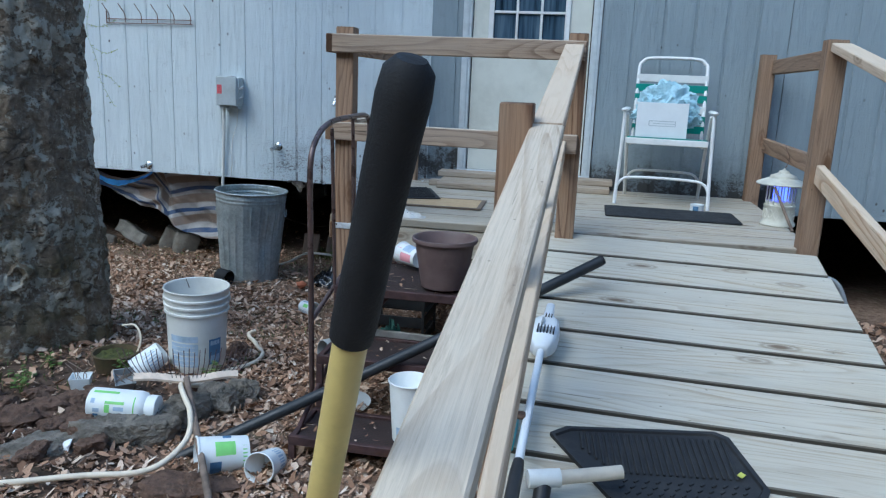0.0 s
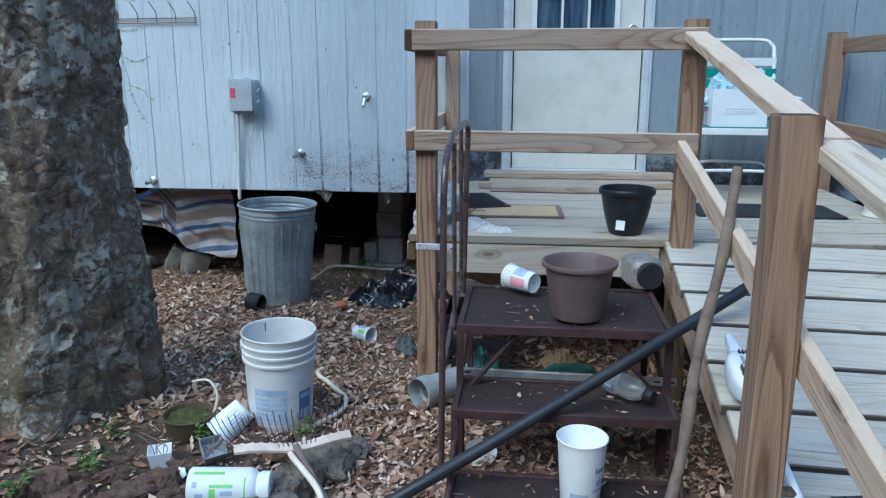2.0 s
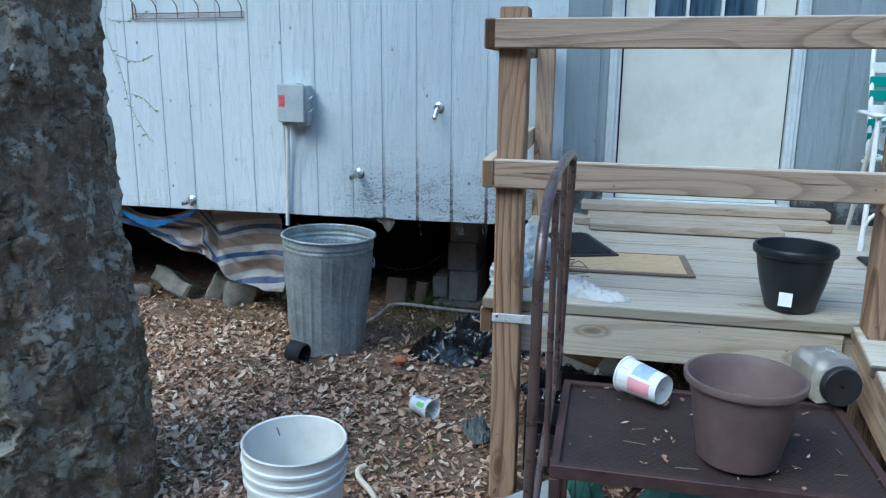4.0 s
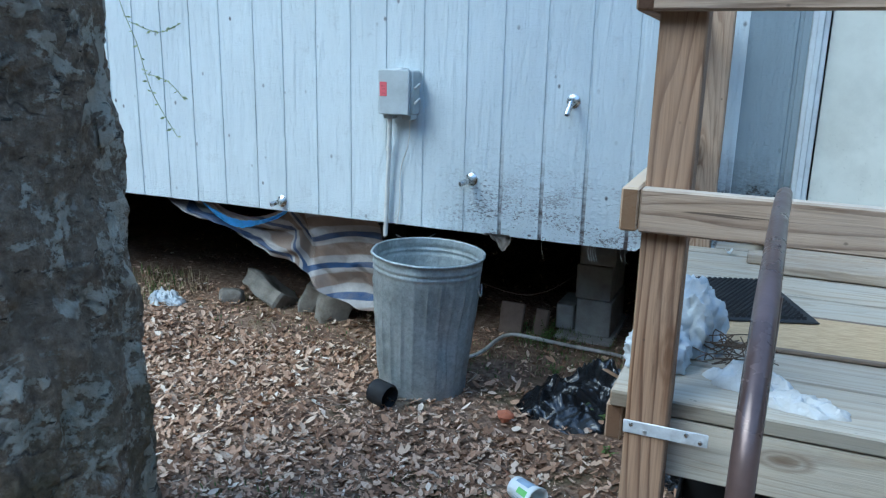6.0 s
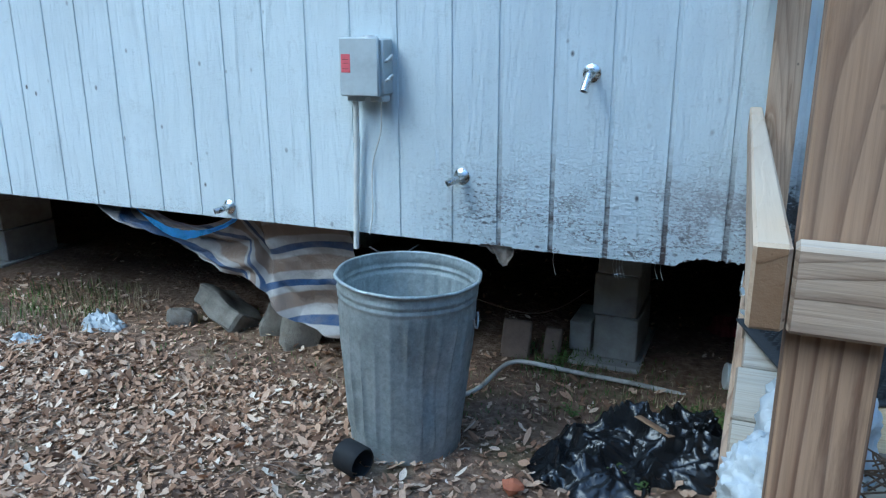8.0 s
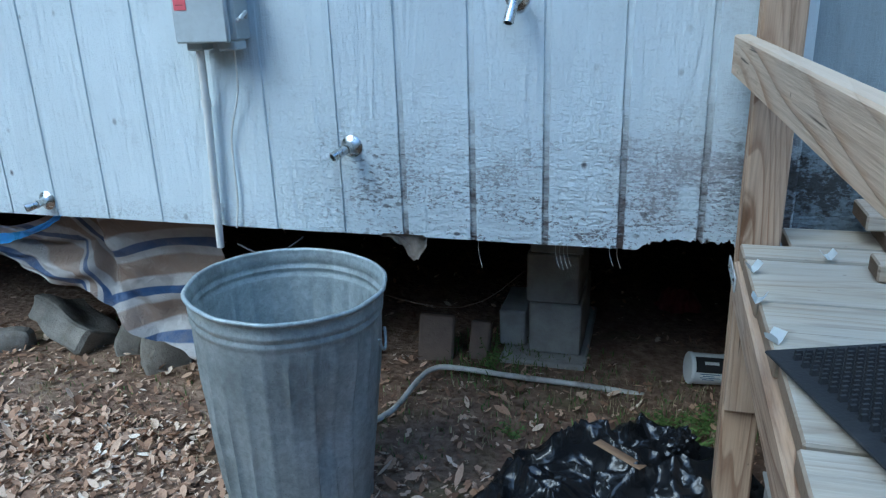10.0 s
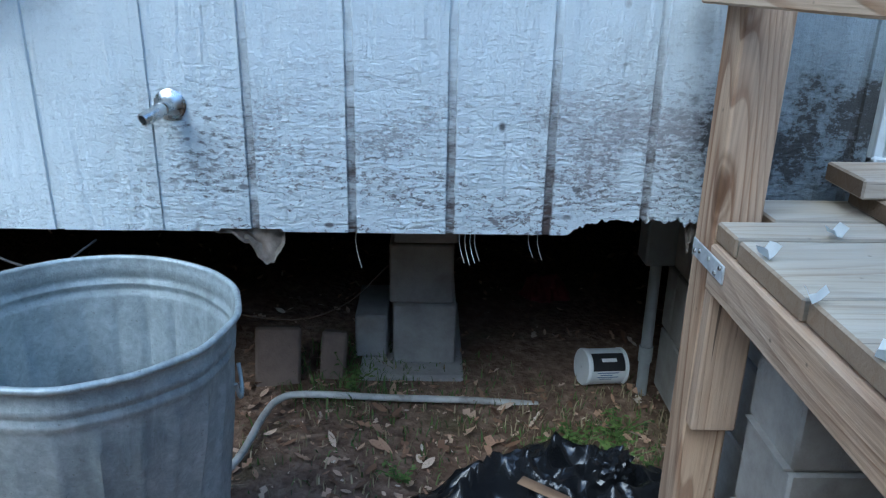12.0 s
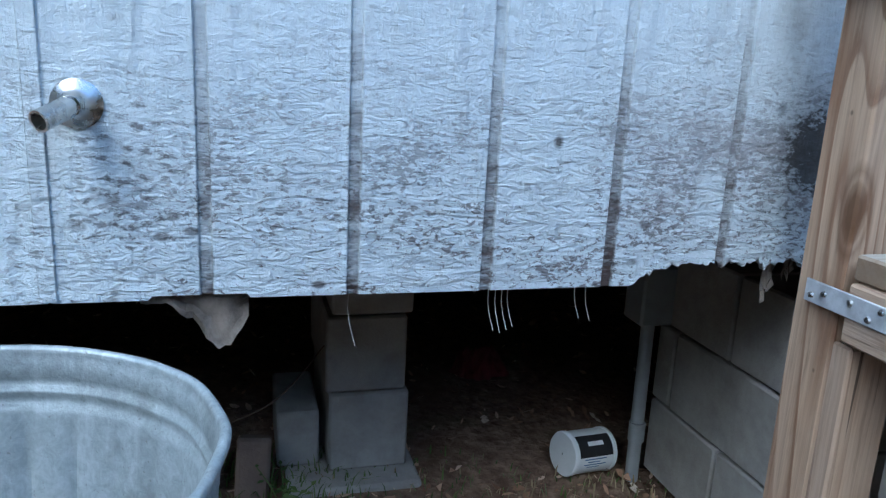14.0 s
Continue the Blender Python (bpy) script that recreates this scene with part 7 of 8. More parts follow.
part("pipe", bm, M_GREYPIPE, cd)

# canister with a black label
g = ground_z(-1.29, 6.13)
m = lying((-1.355, 6.10, g + 0.068), (-1.225, 6.13, g + 0.056), 0)
cn = thing("canister", m, "white plastic canister with a black label lying under the house", "canister")
bm = bmesh.new()
lathe(bm, [(0.003, 0.0), (0.055, 0.0), (0.058, 0.004), (0.058, 0.012), (0.0555, 0.014), (0.0555, 0.125), (0.058, 0.127), (0.058, 0.135), (0.054, 0.137), (0.003, 0.136)], 36)
part("canister_wall", bm, M_TUB, cn, m=m)
up = (m.inverted().to_3x3() @ Vector((0, -1, 0.45))).normalized()
a_up = math.atan2(up.y, up.x)
wrap(cn, m, M_BLACK, 0.0555, 0.0555, 0.1, a_up - 0.85, a_up + 0.2, 0.015, 0.122)
wrap(cn, m, M_TUB, 0.0555, 0.0555, 0.1, a_up - 0.5, a_up - 0.3, 0.045, 0.095, lift=0.0016)
for i in range(4):
    wrap(cn, m, M_DEEPBLUE, 0.0555, 0.0555, 0.1, a_up + 0.28 + i * 0.13, a_up + 0.33 + i * 0.13, 0.03 + 0.01 * (i % 2), 0.10 - 0.02 * (i % 2))

wp = thing("water_pipe", (-2.2, 5.95, 0), "bent grey-white plastic water pipe lying on the ground", "pipe")
bm = bmesh.new()
tube(bm, spline([(-2.45, 5.52, 0.0), (-2.335, 5.66, 0.012), (-2.295, 5.86, 0.03), (-2.265, 5.945, 0.035), (-2.19, 5.975, 0.035), (-1.95, 5.98, 0.022), (-1.70, 5.985, 0.012), (-1.5, 6.0, -0.01)], 8), 0.0105, 12)
part("tube", bm, plain("dirty_pvc", (0.56, 0.55, 0.50), 0.55, vary=0.3, dirt=0.9, dirt_c=(0.15, 0.125, 0.095)), wp)
for p, s, a, tl in (((-2.30, 6.13, 0.07), (0.07, 0.02, 0.10), 8, -14), ((-2.13, 6.16, 0.06), (0.04, 0.02, 0.085), -5, -10)):
    bm = bmesh.new()
    box(bm, (-s[0], -s[1], -s[2]), s, 0.008)
    ob = part("paver", bm, plain("brown_paver", (0.19, 0.14, 0.11), 0.95, vary=0.3, bump=0.7), None, m=Matrix.Translation(p) @ pose(0, 0, 0, tl, 3, a))
    tagged(ob, "broken brown paver slab leaning under the house", "paver", "pavers under the house")

# broken slabs below the tarp
M_SLAB = plain("dirty_concrete", (0.25, 0.232, 0.20), 0.95, vary=0.35, scale=14, bump=0.9, dirt=0.6, dirt_c=(0.12, 0.095, 0.07), depth=0.006)
for p, s, r in (((-3.85, 5.95, 0.055), (0.17, 0.06, 0.12), (58, 20, -14)), ((-3.52, 5.90, 0.06), (0.06, 0.05, 0.12), (12, 24, 20)), ((-3.33, 5.86, 0.04), (0.10, 0.07, 0.09), (0, 10, 40)), ((-4.06, 5.82, 0.03), (0.06, 0.05, 0.05), (0, 10, 40))):
    bm = bmesh.new()
    box(bm, (-s[0], -s[1], -s[2]), s, 0.012)
    bmesh.ops.subdivide_edges(bm, edges=bm.edges[:], cuts=5, use_grid_fill=True)
    for v in bm.verts:
        v.co += Vector((noise.noise(v.co * 9 + Vector(p)), noise.noise(v.co * 9 + Vector((3, 1, 2))), noise.noise(v.co * 9 + Vector((7, 7, 1))))) * 0.030
    ob = part("concrete_slab", bm, M_SLAB, None, m=Matrix.Translation(p) @ pose(0, 0, 0, *r), limit=35)
    tagged(ob, "broken grey concrete slab on the dirt under the house", "slab", "broken slabs")

# ---- striped tarp ----
k = Nodes("striped_tarp", 0.5, 0.0, 0.4)
vv = k.axis(k.tc.outputs["UV"], 1)
TAN, PALE, NAVY = (0.20, 0.145, 0.11), (0.33, 0.315, 0.30), (0.022, 0.055, 0.135)
stripes = k.ramp(k.math("FRACT", k.math("DIVIDE", vv, 0.17)), [(0.0, PALE), (0.14, PALE), (0.16, NAVY), (0.33, NAVY), (0.35, PALE), (0.56, PALE), (0.60, TAN), (0.95, TAN), (1.0, PALE)])
k.colour(k.mix(k.math("MULTIPLY", k.ramp(k.noise(k.coords(jitter=False), 9, 5), [(0.4, 0.0), (0.7, 1.0)]), 0.5), stripes, (0.15, 0.13, 0.115)))
k.bump(k.noise(k.coords(jitter=False), 26, 5, 0.6, 1.0), 0.7, 0.012)
M_TARP = k.mat


def tarp():
    t = thing("tarp", (-3.6, WALL + 0.05, 0.68), "torn striped blue and tan plastic tarp hanging under the siding", "tarp")
    nu, nv = 110, 44
    knots = [(-4.33, 0.672), (-4.15, 0.595), (-4.02, 0.555), (-3.82, 0.476), (-3.63, 0.403), (-3.46, 0.378), (-3.42, 0.345), (-3.374, 0.31), (-3.30, 0.25), (-3.233, 0.205), (-3.10, 0.19), (-2.93, 0.178)]
    verts, uvs = [], []
    for j in range(nv + 1):
        v = j / nv
        for i in range(nu + 1):
            u = i / nu
            x = -4.33 + 1.40 * u
            low = float(np.interp(x, [p[0] for p in knots], [p[1] for p in knots])) + 0.006 * math.sin(u * 31)
            top = 0.72 - 0.10 * max(0, math.sin(math.pi * (x + 4.05) / 0.6)) * (1 if -4.05 < x < -3.45 else 0)
            z = top + (low - top) * v
            right = min(1, max(0, (x + 3.50) / 0.10))
            crease = 0.05 * math.exp(-((x + 3.43 - 0.04 * v) / 0.035) ** 2)
            sag = 0.030 * math.sin(v * 13 + 2.2 * u) * (1 - right) + 0.016 * math.sin(v * 9 - u * 7) * right
            fold = 0.020 * math.sin(u * 15 + v * 2.5) + 0.045 * noise.noise(Vector((u * 6, v * 4, 1))) + 0.02 * noise.noise(Vector((u * 17, v * 9, 6)))
            y = WALL + 0.085 + (fold + sag) * (0.4 + v) + 0.07 * math.sin(math.pi * v) * (0.4 + u) + crease
            verts.append((x + 0.03 * v * u, y, z))
            along_low = z - low
            level = z - 0.19 + 0.09 * (x + 3.1) ** 2 * 4 - 0.10 * (x + 3.1)
            uvs.append((u, along_low * (1 - right) * 1.15 + level * right + 0.014 * noise.noise(Vector((u * 9, v * 5, 3)))))
    faces = [(j * (nu + 1) + i, j * (nu + 1) + i + 1, (j + 1) * (nu + 1) + i + 1, (j + 1) * (nu + 1) + i) for j in range(nv) for i in range(nu)]
    ob = raw("sheet", verts, faces, M_TARP, t, limit=180)
    layer = ob.data.uv_layers.new(name="UVMap")
    for loop in ob.data.loops:
        layer.data[loop.index].uv = uvs[loop.vertex_index]
    M_TARPBLUE = plain("bright_blue_tarp", (0.13, 0.45, 0.95), 0.3, vary=0.35, scale=10, bump=0.5)
    bm = bmesh.new()
    rows = []
    for j in range(6):
        v = j / 5
        rows.append([bm.verts.new((-4.04 + 0.60 * u, WALL + 0.03 + 0.012 * v + 0.008 * noise.noise(Vector((u * 7, v * 3, 4))), 0.715 - 0.105 * math.sin(math.pi * u) ** 0.7 - v * (0.022 + 0.030 * math.sin(math.pi * min(1, u * 1.3)) ** 2) + 0.005 * noise.noise(Vector((u * 20, v * 5, 2))))) for u in np.linspace(0, 1, 40)])
    for a, b in zip(rows, rows[1:]):
        for i in range(39):
            bm.faces.new((a[i], a[i + 1], b[i + 1], b[i]))
    bmesh.ops.solidify(bm, geom=bm.faces[:], thickness=0.002)
    part("blue_edge", bm, M_TARPBLUE, t, "bright blue turned edge of the tarp")


tarp()

# torn insulation and wires below the siding
fl = thing("insulation_scrap", (-2.2, WALL + 0.03, 0.69), "torn pale sheathing flap hanging under the siding", "scrap")
bm = bmesh.new()
n = 18
rows = []
for j in range(6):
    v = j / 5
    rows.append([bm.verts.new((-2.285 + 0.145 * u, WALL + 0.018 + 0.02 * noise.noise(Vector((u * 5, v * 4, 0))), 0.72 - v * (0.03 + 0.075 * max(0, 1 - abs(u - 0.72) / 0.4) + 0.012 * noise.noise(Vector((u * 22, 3, 0))) + 0.02 * abs(noise.noise(Vector((u * 47, 5, 0))))))) for u in np.linspace(0, 1, n)])
for a, b in zip(rows, rows[1:]):
    for i in range(n - 1):
        bm.faces.new((a[i], a[i + 1], b[i + 1], b[i]))
bmesh.ops.solidify(bm, geom=bm.faces[:], thickness=0.004)
M_TORN = plain("torn_sheathing", (0.42, 0.36, 0.30), 0.9, vary=0.65, scale=20, bump=0.6)
part("flap", bm, M_TORN, fl)
for x, wd, ln in ((-1.275, 0.035, 0.085), (-1.36, 0.05, 0.03), (-1.235, 0.03, 0.05)):
    bm = bmesh.new()
    rows = [[bm.verts.new((x + wd * (u - 0.5) * (1 - 0.5 * v) + 0.006 * noise.noise(Vector((v * 7, x * 9, u))), WALL + 0.02 + 0.012 * noise.noise(Vector((u * 5, v * 4, x))), 0.755 - v * ln * (1 + 0.5 * noise.noise(Vector((u * 6, x * 20, 0)))))) for u in np.linspace(0, 1, 7)] for v in np.linspace(0, 1, 6)]
    for a, b in zip(rows, rows[1:]):
        for i in range(6):
            bm.faces.new((a[i], a[i + 1], b[i + 1], b[i]))
    bmesh.ops.solidify(bm, geom=bm.faces[:], thickness=0.003)
    part("torn_strip", bm, M_TORN, fl)
wires = thing("loose_wires", (-1.75, WALL + 0.1, 0.7), "loose thin wires hanging under the house", "wires")
for x, l in ((-1.985, 0.10), (-1.76, 0.085), (-1.748, 0.09), (-1.737, 0.085), (-1.727, 0.08), (-1.61, 0.07), (-1.59, 0.075)):
    bm = bmesh.new()
    tube(bm, spline([(x, WALL + 0.06, 0.73), (x - 0.008, WALL + 0.05, 0.70 - l * 0.4), (x + 0.004, WALL + 0.05, 0.70 - l)], 4), 0.0008, 6)
    part("wire", bm, M_PVC, wires)
bm = bmesh.new()
tube(bm, spline([(-2.75, 5.9, 0.42), (-2.3, 6.0, 0.27), (-2.1, 6.05, 0.28), (-1.96, 6.19, 0.36)], 8), 0.0018, 6)
part("wire", bm, M_ROOT, wires)

# black rubbish bag
M_BAGB = Nodes("black_film", 0.22, 0.0, 0.6)
M_BAGB.colour((0.012, 0.013, 0.015))
crease = M_BAGB.voronoi(M_BAGB.coords((7, 10, 7)), 1.0)
M_BAGB.bump(crease, 0.25, 0.03)
M_BAGB.bump(M_BAGB.noise(M_BAGB.coords(), 9, 2, 0.5, 1.0), 0.4, 0.02)
M_BAGB = M_BAGB.mat
bag1 = heap("rubbish_bag", (-1.50, 5.50, -0.01), (0.33, 0.27, 0.17), M_BAGB, "slumped glossy black plastic rubbish bag on the ground", "bag", 21, rz=8)
bag2 = heap("rubbish_bag", (-1.72, 5.28, -0.01), (0.27, 0.22, 0.13), M_BAGB, "flattened glossy black plastic bag on the ground", "bag", 25, rz=-35)
heap("rubbish_bag", (-1.10, 4.9, 0.0), (0.22, 0.16, 0.12), M_BAGB, "black plastic bag lying under the deck", "bag", 29, rz=30)
nb = bmesh.new()
made = bmesh.ops.create_icosphere(nb, subdivisions=4, radius=1)["verts"]
for v in made:
    d_ = v.co.normalized()
    f = 0.75 + 0.45 * abs(noise.noise(d_ * 2.6 + Vector((3, 8, 1)))) + 0.2 * abs(noise.noise(d_ * 7))
    v.co = Vector((d_.x * 0.055 * f, d_.y * 0.045 * f, d_.z * 0.09 * f))
part("tied_neck", nb, M_BAGB, bag1, "gathered neck of the bag", m=Matrix.Translation((-1.40, 5.52, 0.10)) @ pose(0, 0, 0, 15, 12))
nb = bmesh.new()
ends = [(-0.10, 0.0, 0.0), (-0.04, 0.015, 0.022), (0.02, -0.01, 0.028), (0.09, 0.012, 0.012), (0.14, 0.0, 0.0)]
tube(nb, spline(ends, 6), 0.014, 10, radii=[0.008 + 0.012 * abs(math.sin(i * 0.9)) for i in range(25)])
part("tied_neck", nb, M_BAGB, bag2, "twisted neck of the bag", m=Matrix.Translation((-1.80, 5.14, 0.02)) @ pose(0, 0, 0, 0, 0, 35))
lb = bmesh.new()
box(lb, (-0.075, -0.022, 0), (0.075, 0.022, 0.003), 0.001)
for v in lb.verts:
    v.co.z += 0.25 * v.co.x * v.co.x * 8
part("bark_strip", lb, M_DRYLEAF, bag1, "dry brown strip lying on the bag", m=Matrix.Translation((-1.56, 5.40, 0.125)) @ pose(0, 0, 0, -14, 8, -28))
heap("plastic_bag", (-4.42, 5.62, 0.0), (0.13, 0.09, 0.085), M_BAGW, "crumpled white plastic bag on the ground by the house", "bag", 31)
heap("plastic_bag", (-4.62, 5.32, -0.005), (0.11, 0.08, 0.05), M_BAGW, "flat scrap of white plastic bag in the leaves", "bag", 33)
heap("cloth", (-1.38, 6.75, 0.02), (0.09, 0.07, 0.09), plain("dark_red_cloth", (0.20, 0.03, 0.035), 0.9), "dark red crumpled cloth under the house", "cloth", 35)
heap("cloth", (-0.97, 3.80, 0.07), (0.10, 0.09, 0.16), plain("dark_green_cloth", (0.03, 0.09, 0.075), 0.85, vary=0.4), "dark green crumpled tarp scrap under the steps", "cloth", 37)
heap("cloth", (-0.53, 3.84, 0.075), (0.20, 0.09, 0.08), plain("dark_green_netting", (0.03, 0.09, 0.075), 0.85, vary=0.4), "flat dark green netting under the steps", "cloth", 39)
heap("paper_bag", (-0.58, 4.02, 0.07), (0.10, 0.08, 0.10), plain("brown_paper", (0.24, 0.16, 0.09), 0.9, vary=0.3), "crumpled brown paper bag under the steps", "bag", 41)
heap("work_glove", (-1.40, 4.23, 0.045), (0.055, 0.09, 0.075), plain("grey_wool", (0.13, 0.14, 0.14), 0.95, vary=0.4, bump=0.8), "grey bundled cloth scrap beside the deck post", "cloth", 43, rz=20)
# black cap by the can, brick shard
m = lying((-2.555, 4.925, 0.066), (-2.455, 4.895, 0.058))
bm = bmesh.new()
lathe(bm, [(0.003, 0.0), (0.050, 0.0), (0.056, 0.006), (0.058, 0.09), (0.053, 0.10), (0.049, 0.096), (0.047, 0.02), (0.003, 0.018)], 28)
tagged(part("plastic_cup", bm, M_RUBBER, None, m=m), "black rubber cup lying at the foot of the can", "cup")
bm = bmesh.new()
ico(bm, (0, 0, 0), 0.038, 2, (1, 0.8, 0.7), 0.6, 1.5, 50)
tagged(part("brick_shard", bm, plain("orange_brick", (0.45, 0.16, 0.085), 0.9, vary=0.3, bump=0.6), None, m=Matrix.Translation((-1.955, 5.01, 0.03)), limit=25), "broken orange brick shard in the leaves", "brick")
# angled brace block and dark crate under the deck front
board("brace_block", deck, M_RAIL, (-1.06, 3.95, 0.60), (-0.90, 4.12, 0.48), 0.089, 0.038, (0, -1, 0))
crate = thing("crate", (-1.1, 4.2, 0.03), "black plastic crate standing under the deck", "crate")
for z0, z1 in ((0.03, 0.09), (0.14, 0.20), (0.25, 0.33)):
    bm = bmesh.new()
    for lo, hi in (((-1.17, 3.98), (-0.83, 3.99)), ((-1.17, 4.30), (-0.83, 4.31)), ((-1.17, 3.99), (-1.16, 4.30)), ((-0.84, 3.99), (-0.83, 4.30))):
        box(bm, (lo[0], lo[1], z0), (hi[0], hi[1], z1), 0.002)
    part("slat", bm, M_BLACK, crate)
for x in (-1.165, -0.835):
    for y in (3.985, 4.305):
        bm = bmesh.new()
        box(bm, (x - 0.008, y - 0.008, 0.02), (x + 0.008, y + 0.008, 0.335), 0.002)
        part("corner_post", bm, M_BLACK, crate)
# things beyond the ramp: bin and cables
bn = thing("wheeled_bin", (1.6, 3.2, 0), "dark plastic wheeled bin beside the ramp", "bin")
bm = bmesh.new()
box(bm, (1.42, 2.75, 0.05), (1.95, 3.35, 0.98), 0.03)
part("body", bm, M_BLACK, bn)
bm = bmesh.new()
box(bm, (1.39, 2.72, 0.982), (1.98, 3.40, 1.03), 0.02)
part("lid", bm, M_BLACK, bn)
for x in (1.50, 1.87):
    bm = bmesh.new()
    lathe(bm, [(0.002, -0.02), (0.07, -0.02), (0.08, -0.01), (0.08, 0.01), (0.07, 0.02), (0.002, 0.02)], 22, m=Matrix.Translation((x, 3.37, 0.075)) @ pose(0, 0, 0, 0, 90))
    part("wheel", bm, M_RUBBER, bn)
ub = thing("drain_hose", (1.6, WALL - 0.2, 0.0), "grey flexible pipe dropping from the siding", "hose")
bm = bmesh.new()
tube(bm, spline([(1.50, WALL + 0.04, 0.745), (1.50, WALL - 0.15, 0.5), (1.56, WALL - 0.25, 0.36), (1.68, WALL - 0.3, 0.3), (1.8, WALL - 0.3, 0.02)], 6), 0.018, 10)
part("flexible_pipe", bm, M_GREYPIPE, ub)

# ---- leaf litter, weeds and vine ----
k = Nodes("leaf_litter", 0.75, 0.0, 0.3)
isl = k.geo.outputs["Random Per Island"]
col = k.ramp(isl, [(0.0, (0.14, 0.075, 0.043)), (0.25, (0.28, 0.160, 0.094)), (0.52, (0.43, 0.265, 0.168)), (0.78, (0.55, 0.385, 0.265)), (0.94, (0.66, 0.515, 0.385)), (1.0, (0.74, 0.65, 0.53))])
spots = k.noise(k.coords(world_space=True), 160, 3)
k.colour(k.mix(k.ramp(spots, [(0.5, 0.0), (0.78, 0.5)]), col, (0.11, 0.065, 0.04)))
M_LEAF = k.mat


def leaf_mesh(name, count, place, seed, lo, hi, mat, label, parent=None, lift=0.004):
    """Curled dry leaves, each five-sided with a folded midrib, scattered by place(rnd)."""
    r = random.Random(seed)
    verts, faces = [], []
    shape = ((0, -0.62), (0.30, -0.32), (0.13, -0.02), (0.40, 0.26), (0.03, 0.60), (-0.34, 0.20), (-0.11, -0.04), (-0.29, -0.22))
    oval = ((0.04, -0.60), (0.19, -0.34), (0.25, 0.02), (0.16, 0.36), (-0.02, 0.62), (-0.19, 0.30), (-0.24, -0.05), (-0.15, -0.38))
    for _ in range(count):
        x, y, z = place(r)
        s = lo + (hi - lo) * r.random() ** 1.7
        a = r.uniform(0, 6.283)
        tx, ty = r.gauss(0, 0.36), r.gauss(0, 0.36)
        curl = r.uniform(-0.6, 1.3)
        ca, sa = math.cos(a), math.sin(a)
        b = len(verts)
        wide = r.uniform(0.5, 1.3)
        for px, py in (shape if r.random() < 0.4 else oval):
            px, py = px * s * wide, py * s
            pz = curl * (px * px / s) * 2.2 + 0.5 * curl * py * py / s
            pz += px * tx + py * ty
            verts.append((x + px * ca - py * sa, y + px * sa + py * ca, z + lift + abs(tx) * s * 0.25 + abs(ty) * s * 0.3 + pz))
        verts.append((x, y, z + lift + abs(tx) * s * 0.25 + abs(ty) * s * 0.3))
        for q in range(8):
            faces.append((b + q, b + (q + 1) % 8, b + 8))
    ob = raw(name, verts, faces, mat, parent, limit=60)
    return tagged(ob, label, "leaves", kind="stuff") if label else tagged(ob, kind="stuff")


def yard_spot(r):
    while True:
        x, y = r.uniform(-5.6, 0.1), r.uniform(1.5, 6.1)
        if math.hypot(x + 2.86, y - 3.25) < 0.46:
            continue
        wob = 0.35 * noise.noise(Vector((x * 1.7, y * 1.7, 4)))
        bed = x < -1.55 + wob and y < 2.95 + wob
        dens = 0.42 if bed else 1.0
        if y > 5.45:
            dens = 0.30
            if y > 5.8:
                dens = 0.28
        if y > 4.9 and -2.6 < x < -1.2:
            dens *= 0.42
        if y > 3.8 and x > -1.2:
            dens *= 0.6
        dens *= 0.35 + 0.9 * max(0, 0.5 + noise.noise(Vector((x * 1.1, y * 1.1, 9))))
        if r.random() < dens:
            return x, y, ground_z(x, y) + r.random() * 0.008


leaf_mesh("leaf_litter", 56000, yard_spot, 2, 0.010, 0.047, M_LEAF, "dry brown oak leaf litter covering the yard")




def far_spot(r):
    while True:
        x, y = r.gauss(-1.5, 4.5), r.uniform(-5.0, 5.5)
        if -5.4 < x < 0.1 and y > 1.7 or -0.25 < x < 1.35 and -0.4 < y < 5.5 or math.hypot(x + 2.86, y - 3.25) < 0.46:
            continue
        if r.random() < 0.25 + 0.9 * max(0, 0.5 + noise.noise(Vector((x * 0.8, y * 0.8, 9)))):
            return x, y, ground_z(x, y) + r.random() * 0.008


leaf_mesh("leaf_litter", 42000, far_spot, 11, 0.03, 0.075, M_LEAF, "dry brown leaves strewn over the wider yard")
leaf_mesh("leaf_crumbs", 30000, yard_spot, 3, 0.005, 0.018, M_LEAF, "fine crumbled leaf fragments between the larger leaves", lift=0.002)


def near_tree(r):
    a, d = r.uniform(0, 6.283), r.uniform(0.45, 0.75)
    x, y = -2.86 + d * math.cos(a), 3.25 + d * math.sin(a)
    return x, y, ground_z(x, y)


leaf_mesh("leaf_drift", 350, near_tree, 5, 0.02, 0.05, M_LEAF, "dry leaves gathered at the tree foot")


def under(r):
    x, y = r.uniform(-5.5, 1.0), r.uniform(5.7, 8.8)
    return x, y, ground_z(x, y)


leaf_mesh("leaf_litter", 3600, under, 6, 0.012, 0.036, M_LEAF, "scattered dry leaves on the dirt under the house")


def on_steps(r):
    z, y0, y1 = r.choice(((0.642, 2.97, 3.45), (0.642, 2.97, 3.45), (0.407, 2.76, 3.01), (0.197, 2.46, 2.69)))
    return r.uniform(-0.98, -0.26), r.uniform(y0, y1), z


leaf_mesh("leaf_scraps", 130, on_steps, 8, 0.006, 0.028, M_LEAF, "small dry leaf scraps on the metal treads", lift=0.002)

# twigs
r = random.Random(12)
bm = bmesh.new()
